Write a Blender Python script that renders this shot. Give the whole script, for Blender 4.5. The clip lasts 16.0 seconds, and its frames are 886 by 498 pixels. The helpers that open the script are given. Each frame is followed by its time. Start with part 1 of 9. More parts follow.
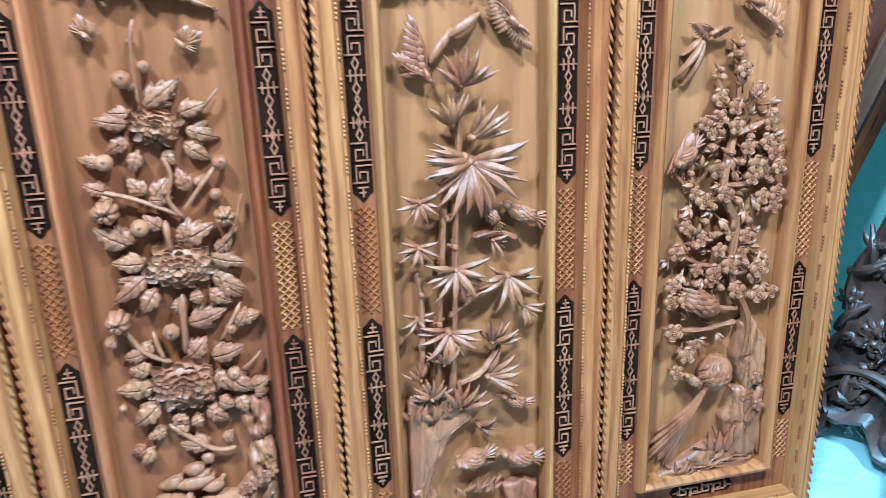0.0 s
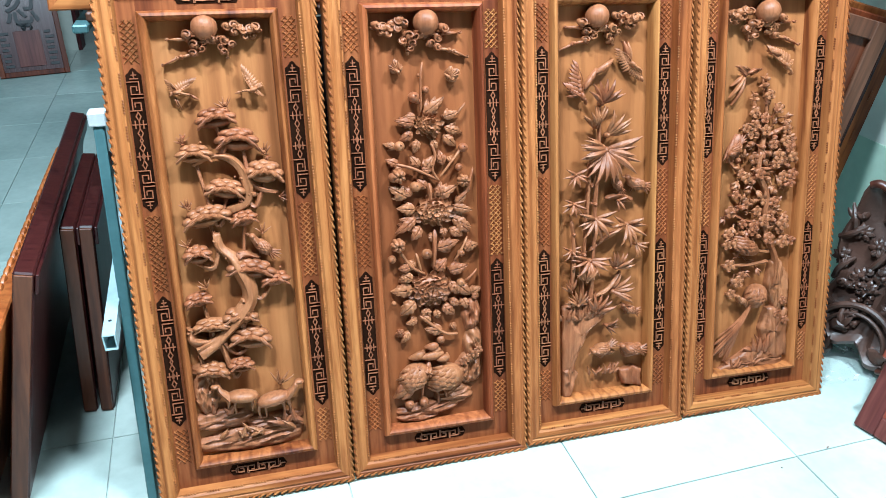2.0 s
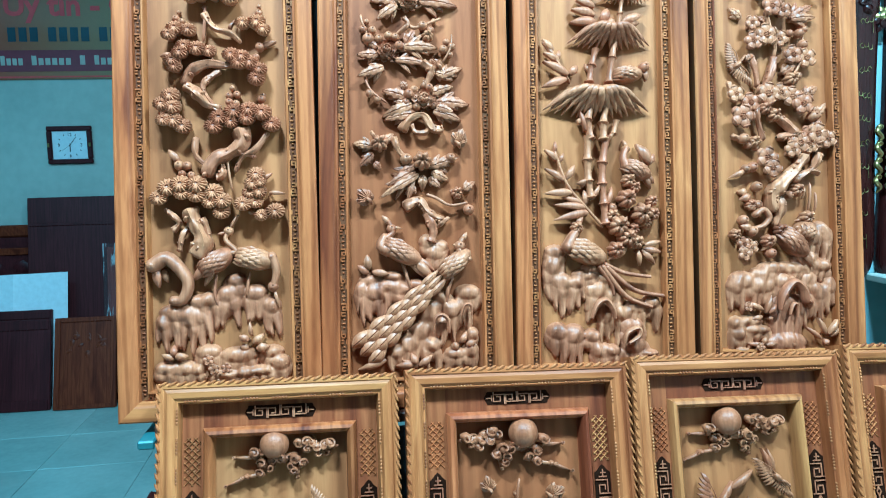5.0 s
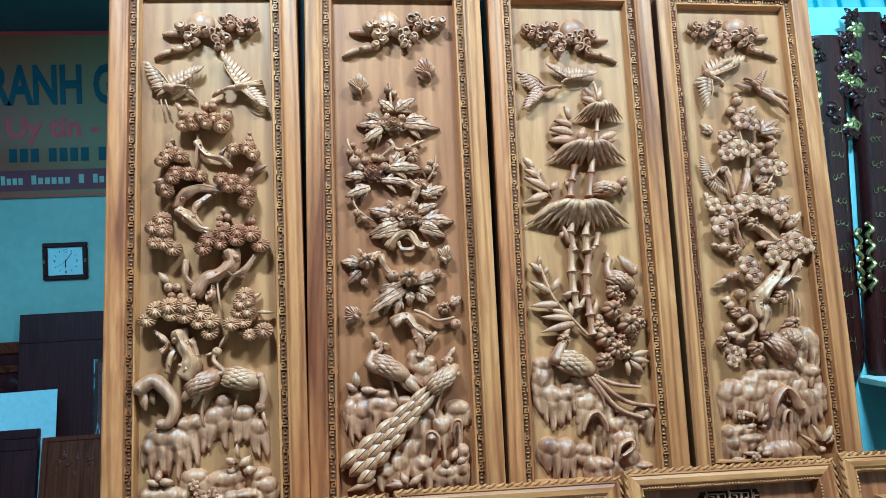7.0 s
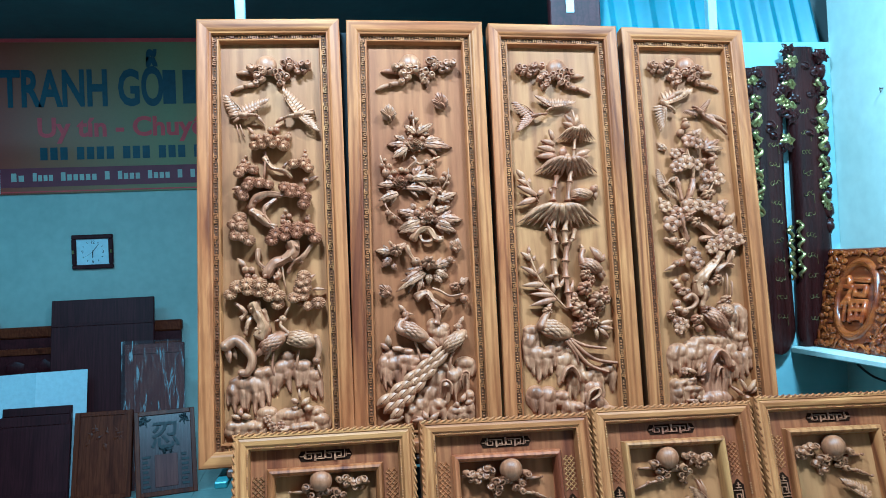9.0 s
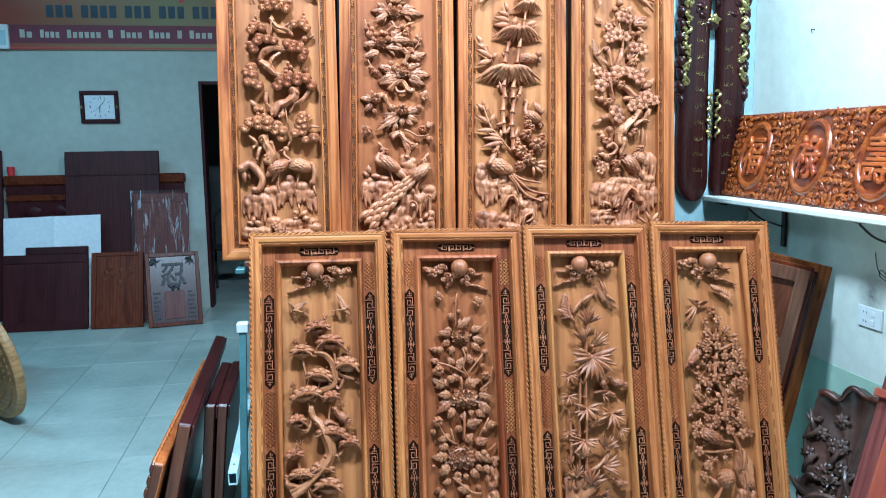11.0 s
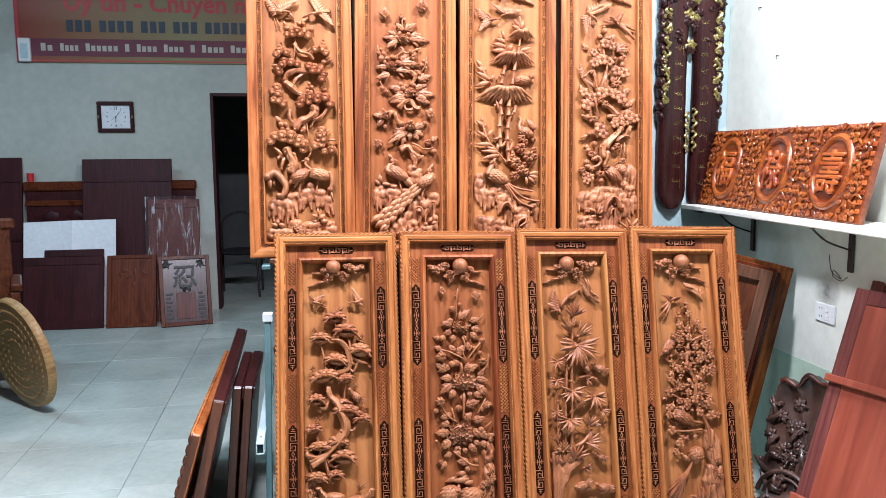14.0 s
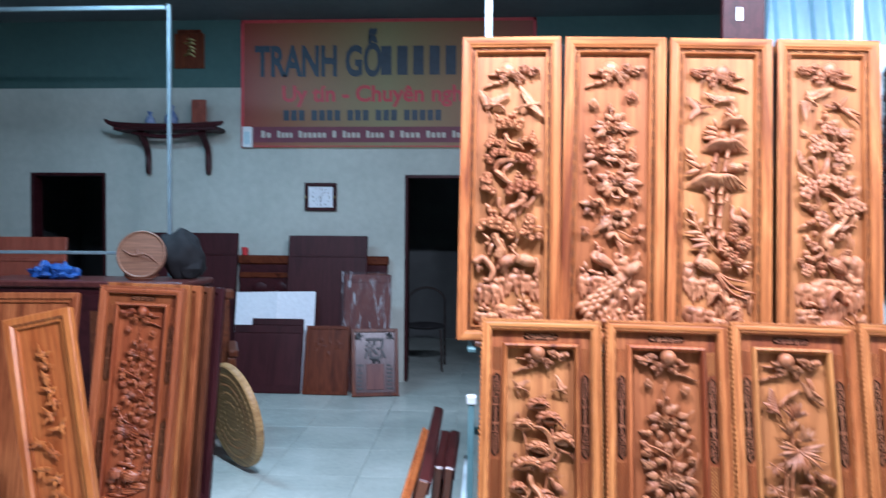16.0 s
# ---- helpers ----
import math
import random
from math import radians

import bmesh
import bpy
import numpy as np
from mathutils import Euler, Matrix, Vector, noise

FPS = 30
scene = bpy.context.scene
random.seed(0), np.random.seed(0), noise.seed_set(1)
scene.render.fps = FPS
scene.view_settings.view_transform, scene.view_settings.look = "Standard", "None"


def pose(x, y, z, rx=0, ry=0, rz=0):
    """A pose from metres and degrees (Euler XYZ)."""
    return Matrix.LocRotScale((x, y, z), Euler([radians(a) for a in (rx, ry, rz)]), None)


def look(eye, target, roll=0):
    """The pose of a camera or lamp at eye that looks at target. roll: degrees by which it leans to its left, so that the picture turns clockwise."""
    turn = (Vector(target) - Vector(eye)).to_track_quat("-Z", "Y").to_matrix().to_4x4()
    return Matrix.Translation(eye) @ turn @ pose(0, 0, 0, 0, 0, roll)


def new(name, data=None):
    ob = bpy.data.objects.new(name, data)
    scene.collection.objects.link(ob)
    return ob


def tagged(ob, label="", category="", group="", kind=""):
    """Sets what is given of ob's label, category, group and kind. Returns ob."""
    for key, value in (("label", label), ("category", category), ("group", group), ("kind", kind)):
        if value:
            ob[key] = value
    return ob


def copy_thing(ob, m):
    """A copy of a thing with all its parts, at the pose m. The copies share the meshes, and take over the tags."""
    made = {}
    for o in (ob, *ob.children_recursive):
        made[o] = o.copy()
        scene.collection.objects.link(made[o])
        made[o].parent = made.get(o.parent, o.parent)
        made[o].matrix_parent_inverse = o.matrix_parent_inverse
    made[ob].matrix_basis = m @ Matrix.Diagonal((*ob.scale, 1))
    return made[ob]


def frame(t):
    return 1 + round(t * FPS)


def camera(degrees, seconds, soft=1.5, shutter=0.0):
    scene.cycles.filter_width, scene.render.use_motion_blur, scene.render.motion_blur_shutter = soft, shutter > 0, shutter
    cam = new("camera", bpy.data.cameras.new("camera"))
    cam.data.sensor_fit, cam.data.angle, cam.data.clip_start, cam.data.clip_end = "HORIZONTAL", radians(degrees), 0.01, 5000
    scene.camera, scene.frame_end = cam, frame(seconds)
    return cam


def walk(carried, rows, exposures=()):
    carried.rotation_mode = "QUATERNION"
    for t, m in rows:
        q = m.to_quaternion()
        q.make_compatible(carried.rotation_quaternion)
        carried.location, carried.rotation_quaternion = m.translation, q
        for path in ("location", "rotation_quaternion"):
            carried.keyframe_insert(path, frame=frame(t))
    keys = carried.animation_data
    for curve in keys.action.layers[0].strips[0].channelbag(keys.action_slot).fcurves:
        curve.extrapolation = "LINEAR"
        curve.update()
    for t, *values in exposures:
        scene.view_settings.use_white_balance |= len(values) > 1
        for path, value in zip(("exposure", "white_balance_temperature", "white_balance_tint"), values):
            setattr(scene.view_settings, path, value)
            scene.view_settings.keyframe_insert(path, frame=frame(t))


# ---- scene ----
cam = camera(60.1, 16.0, 0.75, 0.25)
PATH = [
    (0, (-0.089, -0.786, 1.228), (0.336, 0.843, 0.148), 0.6),
    (0.5, (-0.275, -0.963, 1.305), (0.174, 0.709, 0.303), 1.9),
    (1, (-0.351, -1.155, 1.321), (0.056, 0.561, 0.376), 2.1),
    (1.5, (-0.473, -1.295, 1.351), (-0.063, 0.417, 0.403), 1.0),
    (2, (-0.653, -1.385, 1.37), (-0.171, 0.318, 0.437), 0.7),
    (2.5, (-0.707, -1.406, 1.387), (-0.156, 0.287, 0.476), 1.4),
    (3, (-0.687, -1.418, 1.387), (-0.104, 0.276, 0.497), 0.7),
    (3.5, (-0.707, -1.433, 1.419), (-0.135, 0.309, 0.619), -0.6),
    (4, (-0.727, -1.39, 1.51), (-0.3, 0.467, 0.902), -2.7),
    (4.5, (-0.63, -1.27, 1.506), (-0.337, 0.676, 1.15), -2.2),
    (5, (-0.542, -1.11, 1.534), (-0.3, 0.864, 1.328), -1.5),
    (7.3, (-0.525, -1.139, 1.557), (-0.262, 0.843, 1.63), -2.9),
    (7.5, (-0.525, -1.156, 1.553), (-0.271, 0.826, 1.627), -3.1),
    (8, (-0.58, -1.24, 1.544), (-0.328, 0.743, 1.607), -2.9),
    (8.2, (-0.632, -1.304, 1.545), (-0.371, 0.678, 1.604), -2.7),
    (10.3, (-0.653, -2.013, 1.492), (-0.347, -0.039, 1.391), -2.3),
    (10.5, (-0.681, -2.052, 1.462), (-0.358, -0.085, 1.303), -1.6),
    (11, (-0.655, -2.19, 1.432), (-0.357, -0.231, 1.16), -0.8),
    (11.5, (-0.553, -2.334, 1.39), (-0.311, -0.392, 0.98), -0.8),
    (12, (-0.542, -2.405, 1.381), (-0.333, -0.484, 0.866), -1.0),
    (12.5, (-0.669, -2.47, 1.398), (-0.471, -0.536, 0.928), -1.1),
    (13, (-0.736, -2.52, 1.436), (-0.509, -0.564, 1.088), -0.9),
    (13.5, (-0.742, -2.512, 1.442), (-0.458, -0.55, 1.178), -0.7),
    (14, (-0.73, -2.513, 1.444), (-0.421, -0.553, 1.195), -0.4),
    (14.5, (-0.718, -2.52, 1.45), (-0.394, -0.563, 1.198), -0.7),
    (15, (-0.722, -2.541, 1.447), (-0.366, -0.588, 1.202), -1.2),
    (15.5, (-0.737, -2.534, 1.45), (-0.475, -0.562, 1.246), -1.0),
    (15.8, (-0.814, -2.544, 1.462), (-0.784, -0.549, 1.328), -0.2),
    (16, (-0.864, -2.528, 1.488), (-0.994, -0.533, 1.434), 0.4),
]
EXPOSURES = [(0, 0.3, 3600, -22), (1.0, 0.32, 3700, -24), (1.4, 0.27, 3750, -18), (1.8, 0.13, 4550, -14), (2.5, -0.01, 5700, 14), (3.5, -0.03, 5800, 16), (4, 0.07, 4900, 4), (4.5, -0.02, 4500, -10), (5, -0.21, 3700, -30), (7.9, -0.45, 3400, -34), (8.2, -0.45, 3350, -34), (10.5, -0.2, 4500, -6), (11.0, -0.08, 4550, -8), (11.5, 0.02, 5600, 16), (12.2, -0.09, 5900, 16), (13.0, -0.02, 5850, 18), (13.6, 0.0, 5800, 16), (14.5, -0.01, 5750, 15), (15.5, 0.05, 5250, 8), (16, 0.19, 5150, 16)]
walk(cam, [(t, look(eye, target, roll)) for t, eye, target, roll in PATH], EXPOSURES)

# ---- light ----
world = bpy.data.worlds.new("world")
scene.world = world
world.use_nodes = True
world.node_tree.nodes["Background"].inputs[0].default_value = (0.75, 0.85, 1.0, 1)
world.node_tree.nodes["Background"].inputs[1].default_value = 0.05


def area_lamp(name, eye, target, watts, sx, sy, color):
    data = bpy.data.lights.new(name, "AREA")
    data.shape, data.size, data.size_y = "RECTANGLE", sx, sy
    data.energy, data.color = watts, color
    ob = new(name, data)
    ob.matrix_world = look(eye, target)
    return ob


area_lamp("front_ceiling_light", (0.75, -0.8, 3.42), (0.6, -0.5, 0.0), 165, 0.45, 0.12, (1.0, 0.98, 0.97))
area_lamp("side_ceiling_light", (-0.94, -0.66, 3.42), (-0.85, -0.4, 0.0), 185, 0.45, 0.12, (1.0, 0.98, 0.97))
# Unseen fill: added to brighten the stacked panels and the disc at the left.
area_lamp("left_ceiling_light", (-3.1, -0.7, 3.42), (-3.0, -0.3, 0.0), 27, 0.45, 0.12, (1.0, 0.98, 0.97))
# Unseen cool source added to light the back of the shop.
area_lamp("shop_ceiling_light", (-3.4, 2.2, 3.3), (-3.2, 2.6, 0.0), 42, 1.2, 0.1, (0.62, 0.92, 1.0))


# ---- materials ----
def base_material(name, roughness=0.5, metallic=0.0, coat=0.0):
    m = bpy.data.materials.new(name)
    m.use_nodes = True
    b = m.node_tree.nodes["Principled BSDF"]
    b.inputs["Roughness"].default_value = roughness
    b.inputs["Metallic"].default_value = metallic
    b.inputs["Coat Weight"].default_value = coat
    b.inputs["Coat Roughness"].default_value = 0.15
    return m, m.node_tree, b


def ramp(tree, fac, stops):
    n = tree.nodes.new("ShaderNodeValToRGB")
    e = n.color_ramp.elements
    while len(e) < len(stops):
        e.new(0.5)
    for el, (p, c) in zip(e, stops):
        el.position, el.color = p, (*c, 1)
    tree.links.new(fac, n.inputs[0])
    return n.outputs[0]


def noise_node(tree, vec, scale, detail=4.0, rough=0.55, distortion=0.0):
    n = tree.nodes.new("ShaderNodeTexNoise")
    n.inputs["Scale"].default_value, n.inputs["Detail"].default_value = scale, detail
    n.inputs["Roughness"].default_value, n.inputs["Distortion"].default_value = rough, distortion
    tree.links.new(vec, n.inputs["Vector"])
    return n.outputs["Fac"]


def mapped(tree, scale, offset=True):
    tc = tree.nodes.new("ShaderNodeTexCoord")
    mp = tree.nodes.new("ShaderNodeMapping")
    mp.inputs["Scale"].default_value = scale
    tree.links.new(tc.outputs["Object"], mp.inputs["Vector"])
    if offset:
        info = tree.nodes.new("ShaderNodeObjectInfo")
        mul = tree.nodes.new("ShaderNodeMath")
        mul.operation = "MULTIPLY"
        mul.inputs[1].default_value = 37.0
        tree.links.new(info.outputs["Random"], mul.inputs[0])
        comb = tree.nodes.new("ShaderNodeCombineXYZ")
        for k in range(3):
            tree.links.new(mul.outputs[0], comb.inputs[k])
        tree.links.new(comb.outputs[0], mp.inputs["Location"])
    return mp.outputs[0]


def mix_color(tree, fac, a, b, mode="MIX"):
    n = tree.nodes.new("ShaderNodeMix")
    n.data_type, n.blend_type = "RGBA", mode
    for socket, value in ((n.inputs["Factor"], fac), (n.inputs["A"], a), (n.inputs["B"], b)):
        if isinstance(value, (int, float)):
            socket.default_value = value
        elif isinstance(value, tuple):
            socket.default_value = (*value, 1)
        else:
            tree.links.new(value, socket)
    return n.outputs["Result"]


def bump(tree, bsdf, height, strength=0.3, distance=0.002):
    n = tree.nodes.new("ShaderNodeBump")
    n.inputs["Strength"].default_value, n.inputs["Distance"].default_value = strength, distance
    tree.links.new(height, n.inputs["Height"])
    tree.links.new(n.outputs[0], bsdf.inputs["Normal"])


def wood(name, dark, mid, light, axis="y", roughness=0.38, coat=0.15, fineness=1.0, figure=0.5, sap=None):
    """Lacquered wood with long fibres along one local axis, broad streaks and pores."""
    m, t, b = base_material(name, roughness, 0, coat)
    k = {"x": (1.2, 14, 14), "y": (14, 1.2, 14), "z": (14, 14, 1.2)}[axis]
    v = mapped(t, tuple(fineness * q for q in k))
    broad = noise_node(t, v, 0.8, 4, 0.55, 1.1)
    fine = noise_node(t, v, 9.0, 6, 0.6, 0.2)
    col = ramp(t, broad, [(0.30, dark), (0.42, mid), (0.54, light), (0.62, mid), (0.76, light)])
    if sap:
        streak = noise_node(t, v, 0.22, 2, 0.5, 0.4)
        col = mix_color(t, ramp(t, streak, [(0.54, (0, 0, 0)), (0.62, (0.4, 0.4, 0.4))]), col, sap)
    lines = t.nodes.new("ShaderNodeTexWave")
    lines.wave_type, lines.bands_direction = "BANDS", {"x": "Y", "y": "X", "z": "X"}[axis]
    lines.inputs["Scale"].default_value, lines.inputs["Distortion"].default_value = 0.9, 9.0
    lines.inputs["Detail"].default_value, lines.inputs["Detail Scale"].default_value = 3.0, 0.6
    t.links.new(v, lines.inputs["Vector"])
    col = mix_color(t, figure, col, ramp(t, lines.outputs["Fac"], [(0.0, (0.6, 0.52, 0.48)), (0.35, (1, 1, 1))]), "MULTIPLY")
    pore = ramp(t, fine, [(0.35, (0.62, 0.56, 0.5)), (0.55, (1, 1, 1))])
    col = mix_color(t, 0.5, col, pore, "MULTIPLY")
    info = t.nodes.new("ShaderNodeObjectInfo")
    tone = ramp(t, info.outputs["Random"], [(0.0, (0.90, 0.78, 0.74)), (0.45, (0.96, 0.92, 0.90)), (1.0, (1.08, 1.10, 1.04))])
    col = mix_color(t, 1.0, col, tone, "MULTIPLY")
    t.links.new(col, b.inputs["Base Color"])
    rough = t.nodes.new("ShaderNodeMapRange")
    rough.inputs["To Min"].default_value, rough.inputs["To Max"].default_value = roughness + 0.1, roughness - 0.06
    t.links.new(fine, rough.inputs["Value"])
    t.links.new(rough.outputs[0], b.inputs["Roughness"])
    bump(t, b, fine, 0.18, 0.001)
    return m


def speckled(name, a, c, scale, roughness=0.5, metallic=0.0, strength=0.15, distance=0.002, coat=0.0):
    """A surface of one colour with blotches at two scales and a little relief."""
    m, t, b = base_material(name, roughness, metallic, coat)
    v = mapped(t, (1, 1, 1))
    big, small = noise_node(t, v, scale, 3), noise_node(t, v, scale * 11, 5)
    col = ramp(t, big, [(0.3, a), (0.7, c)])
    col = mix_color(t, 0.35, col, ramp(t, small, [(0.3, (0.7, 0.7, 0.7)), (0.65, (1, 1, 1))]), "MULTIPLY")
    t.links.new(col, b.inputs["Base Color"])
    bump(t, b, small, strength, distance)
    return m


WOOD_V = wood("golden_wood_upright", (0.118, 0.031, 0.010), (0.275, 0.093, 0.027), (0.378, 0.146, 0.046), "y", 0.42, 0.0, 1.0, 0.72, (0.378, 0.182, 0.059))
WOOD_H = wood("golden_wood_across", (0.118, 0.031, 0.010), (0.275, 0.093, 0.027), (0.398, 0.160, 0.049), "x", 0.42, 0.0, 1.0, 0.72)
WOOD_RED = wood("reddish_wood_upright", (0.13, 0.033, 0.012), (0.245, 0.070, 0.024), (0.35, 0.115, 0.040), "y", 0.42, 0.0)
BAND = wood("brown_band_wood", (0.10, 0.025, 0.009), (0.17, 0.048, 0.016), (0.24, 0.078, 0.026), "y", 0.45, 0.0)
# Border ground browned darker: shade between the keys is put into its colour.
BAND_SHADE = wood("key_gap_shade_brown", (0.07, 0.026, 0.009), (0.11, 0.041, 0.014), (0.15, 0.058, 0.02), "y", 0.6, 0.0)
FRET = wood("copper_brown_fretwork", (0.19, 0.062, 0.025), (0.27, 0.095, 0.040), (0.35, 0.135, 0.06), "y", 0.45, 0.0)
WOOD_FIELD = wood("warm_wood_ground", (0.190, 0.065, 0.022), (0.254, 0.092, 0.031), (0.326, 0.131, 0.046), "y", 0.46, 0.0, 0.45, 0.4, (0.321, 0.151, 0.057))
WOOD_CARVED = wood("carved_wood", (0.183, 0.070, 0.031), (0.281, 0.111, 0.050), (0.385, 0.166, 0.078), "y", 0.42, 0.0, 1.6, 0.15)
WOOD_CUT = wood("pale_carved_wood", (0.159, 0.055, 0.021), (0.236, 0.087, 0.035), (0.309, 0.123, 0.053), "y", 0.44, 0.0, 1.6, 0.15)
WOOD_CUT.node_tree.nodes["Principled BSDF"].inputs["Specular IOR Level"].default_value = 0.32
for m in (WOOD_V, WOOD_H, WOOD_RED, BAND, BAND_SHADE, WOOD_FIELD):
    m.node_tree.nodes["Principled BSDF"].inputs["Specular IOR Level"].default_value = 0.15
WOOD_CARVED.node_tree.nodes["Principled BSDF"].inputs["Specular IOR Level"].default_value = 0.36


def tool_marks(m, scale, strength, distance):
    """Small uneven cuts of the chisel over the grain's own relief."""
    t = m.node_tree
    old = next(n for n in t.nodes if n.type == "BUMP")
    v = mapped(t, (1, 1, 1))
    cuts = t.nodes.new("ShaderNodeTexVoronoi")
    cuts.feature = "SMOOTH_F1"
    cuts.inputs["Scale"].default_value = scale
    t.links.new(v, cuts.inputs["Vector"])
    n = t.nodes.new("ShaderNodeBump")
    n.inputs["Strength"].default_value, n.inputs["Distance"].default_value = strength, distance
    t.links.new(cuts.outputs["Distance"], n.inputs["Height"])
    t.links.new(n.outputs[0], old.inputs["Normal"])


tool_marks(WOOD_CARVED, 210.0, 0.35, 0.0012)
tool_marks(WOOD_CUT, 230.0, 0.45, 0.0012)
SLOT_BLACK = speckled("black_stained_wood", (0.010, 0.004, 0.002), (0.020, 0.008, 0.004), 20, 0.95)
SLOT_BLACK.node_tree.nodes["Principled BSDF"].inputs["Specular IOR Level"].default_value = 0.02
MAROON = wood("maroon_stained_wood", (0.024, 0.004, 0.006), (0.036, 0.0065, 0.009), (0.050, 0.010, 0.013), "y", 0.45, 0.0)
MAROON.node_tree.nodes["Principled BSDF"].inputs["Specular IOR Level"].default_value = 0.25
RED_BROWN = wood("red_brown_wood", (0.185, 0.043, 0.025), (0.23, 0.056, 0.033), (0.285, 0.08, 0.048), "y", 0.32, 0.25, 0.45, 0.12)
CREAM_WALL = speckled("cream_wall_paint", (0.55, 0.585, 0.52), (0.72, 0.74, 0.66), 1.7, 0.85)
# Darker copy of the cream: weak light at the back put into colour.
SHOP_WALL = speckled("underlit_cream_wall_paint", (0.40, 0.43, 0.385), (0.50, 0.53, 0.475), 1.3, 0.88)
BLUE_WALL = speckled("pale_blue_wall_paint", (0.33, 0.45, 0.47), (0.43, 0.55, 0.57), 1.6, 0.85)
GREEN_WALL = speckled("green_wall_paint", (0.44, 0.58, 0.45), (0.53, 0.66, 0.53), 2.0, 0.8)
TEAL_WALL = speckled("teal_wall_paint", (0.055, 0.115, 0.108), (0.075, 0.14, 0.13), 1.5, 0.85)
TILE = speckled("pale_floor_tile", (0.39, 0.455, 0.415), (0.53, 0.595, 0.545), 2.6, 0.26, 0, 0.03, 0.001)
GROUT = speckled("floor_grout", (0.36, 0.42, 0.385), (0.50, 0.56, 0.515), 3, 0.5)
NIGHT = speckled("dark_closing_wall", (0.03, 0.035, 0.04), (0.05, 0.055, 0.06), 2.0, 0.7)
# Base colour lowered to cut bounce light, so the ceiling reads dim.
CEILING = speckled("darkened_ceiling_paint", (0.09, 0.105, 0.115), (0.12, 0.14, 0.15), 1.2, 0.9)
# Dimness of unlit rooms is put into this grey; it also cuts bounce.
DARK_ROOM = speckled("dim_toned_wall_grey", (0.10, 0.11, 0.11), (0.15, 0.16, 0.16), 1.0, 0.9)


# ---- mesh helpers ----
class Geo:
    """Collects vertices and faces of one mesh."""

    def __init__(self):
        self.v, self.f = [], []

    def add(self, verts, faces):
        k = len(self.v)
        self.v.extend([tuple(map(float, p)) for p in verts])
        self.f.extend([tuple(k + i for i in q) for q in faces])

    def box(self, lo, hi, m=None):
        (a, b, c), (d, e, f) = lo, hi
        vs = [Vector(p) for p in ((a, b, c), (d, b, c), (d, e, c), (a, e, c), (a, b, f), (d, b, f), (d, e, f), (a, e, f))]
        if m is not None:
            vs = [m @ p for p in vs]
        self.add(vs, [(3, 2, 1, 0), (4, 5, 6, 7), (0, 1, 5, 4), (1, 2, 6, 5), (2, 3, 7, 6), (3, 0, 4, 7)])

    def soft_box(self, lo, hi, r=0.003, m=None):
        """A box with chamfered edges."""
        c = [(lo[i] + hi[i]) / 2 for i in range(3)]
        h = [(hi[i] - lo[i]) / 2 for i in range(3)]
        r = min(r, *(0.45 * q for q in h))
        vs, idx = [], {}
        for sx in (-1, 1):
            for sy in (-1, 1):
                for sz in (-1, 1):
                    for ax in range(3):
                        p = [c[i] + s * (h[i] - (0 if i == ax else r)) for i, s in enumerate((sx, sy, sz))]
                        idx[sx, sy, sz, ax] = len(vs)
                        vs.append(Vector(p) if m is None else m @ Vector(p))
        fs = []
        for ax in range(3):
            o = [i for i in range(3) if i != ax]
            for s in (-1, 1):
                ring = []
                for p, q in ((-1, -1), (1, -1), (1, 1), (-1, 1)):
                    k = [0, 0, 0]
                    k[ax], k[o[0]], k[o[1]] = s, p, q
                    ring.append(idx[(*k, ax)])
                fs.append(tuple(ring))
            for p in (-1, 1):
                for q in (-1, 1):
                    k0, k1 = [0, 0, 0], [0, 0, 0]
                    k0[ax], k1[ax] = -1, 1
                    k0[o[0]] = k1[o[0]] = p
                    k0[o[1]] = k1[o[1]] = q
                    fs.append((idx[(*k0, o[0])], idx[(*k1, o[0])], idx[(*k1, o[1])], idx[(*k0, o[1])]))
        for sx in (-1, 1):
            for sy in (-1, 1):
                for sz in (-1, 1):
                    fs.append(tuple(idx[sx, sy, sz, a] for a in range(3)))
        self.add(vs, fs)

    def grid(self, pts, closed_u=False, closed_v=False):
        """Faces over a two-dimensional array of points."""
        n, k = len(pts), len(pts[0])
        fs = []
        for i in range(n if closed_u else n - 1):
            for j in range(k if closed_v else k - 1):
                a, b = (i + 1) % n, (j + 1) % k
                fs.append((i * k + j, a * k + j, a * k + b, i * k + b))
        self.add([p for row in pts for p in row], fs)

    def blob(self, c, r, ang=0.0, seg=10, rings=6, wobble=0.0, seed=0.0):
        """An ellipsoid, turned by ang degrees in its plane, with uneven relief."""
        ca, sa = math.cos(radians(ang)), math.sin(radians(ang))
        rows = []
        for i in range(rings + 1):
            th = math.pi * i / rings
            row = []
            for j in range(seg):
                ph = 2 * math.pi * j / seg
                d = Vector((math.sin(th) * math.cos(ph), math.sin(th) * math.sin(ph), math.cos(th)))
                k = 1 + wobble * noise.noise(d * 1.6 + Vector((seed, seed * 2, 3)))
                x, y = d.x * r[0] * k, d.y * r[1] * k
                row.append((c[0] + x * ca - y * sa, c[1] + x * sa + y * ca, c[2] + d.z * r[2] * k))
            rows.append(row)
        self.grid(rows, False, True)

    def tube(self, pts, radii, sides=7, flat=1.0):
        """A tapering round limb through the given points (smoothed)."""
        pts = [Vector(p) for p in pts]
        if isinstance(radii, (int, float)):
            radii = [radii] * len(pts)
        path, rad = [], []
        n = len(pts)
        for i in range(n - 1):
            p0, p1, p2, p3 = pts[max(0, i - 1)], pts[i], pts[i + 1], pts[min(n - 1, i + 2)]
            steps = 4 if n > 2 else 2
            for s in range(steps):
                t = s / steps
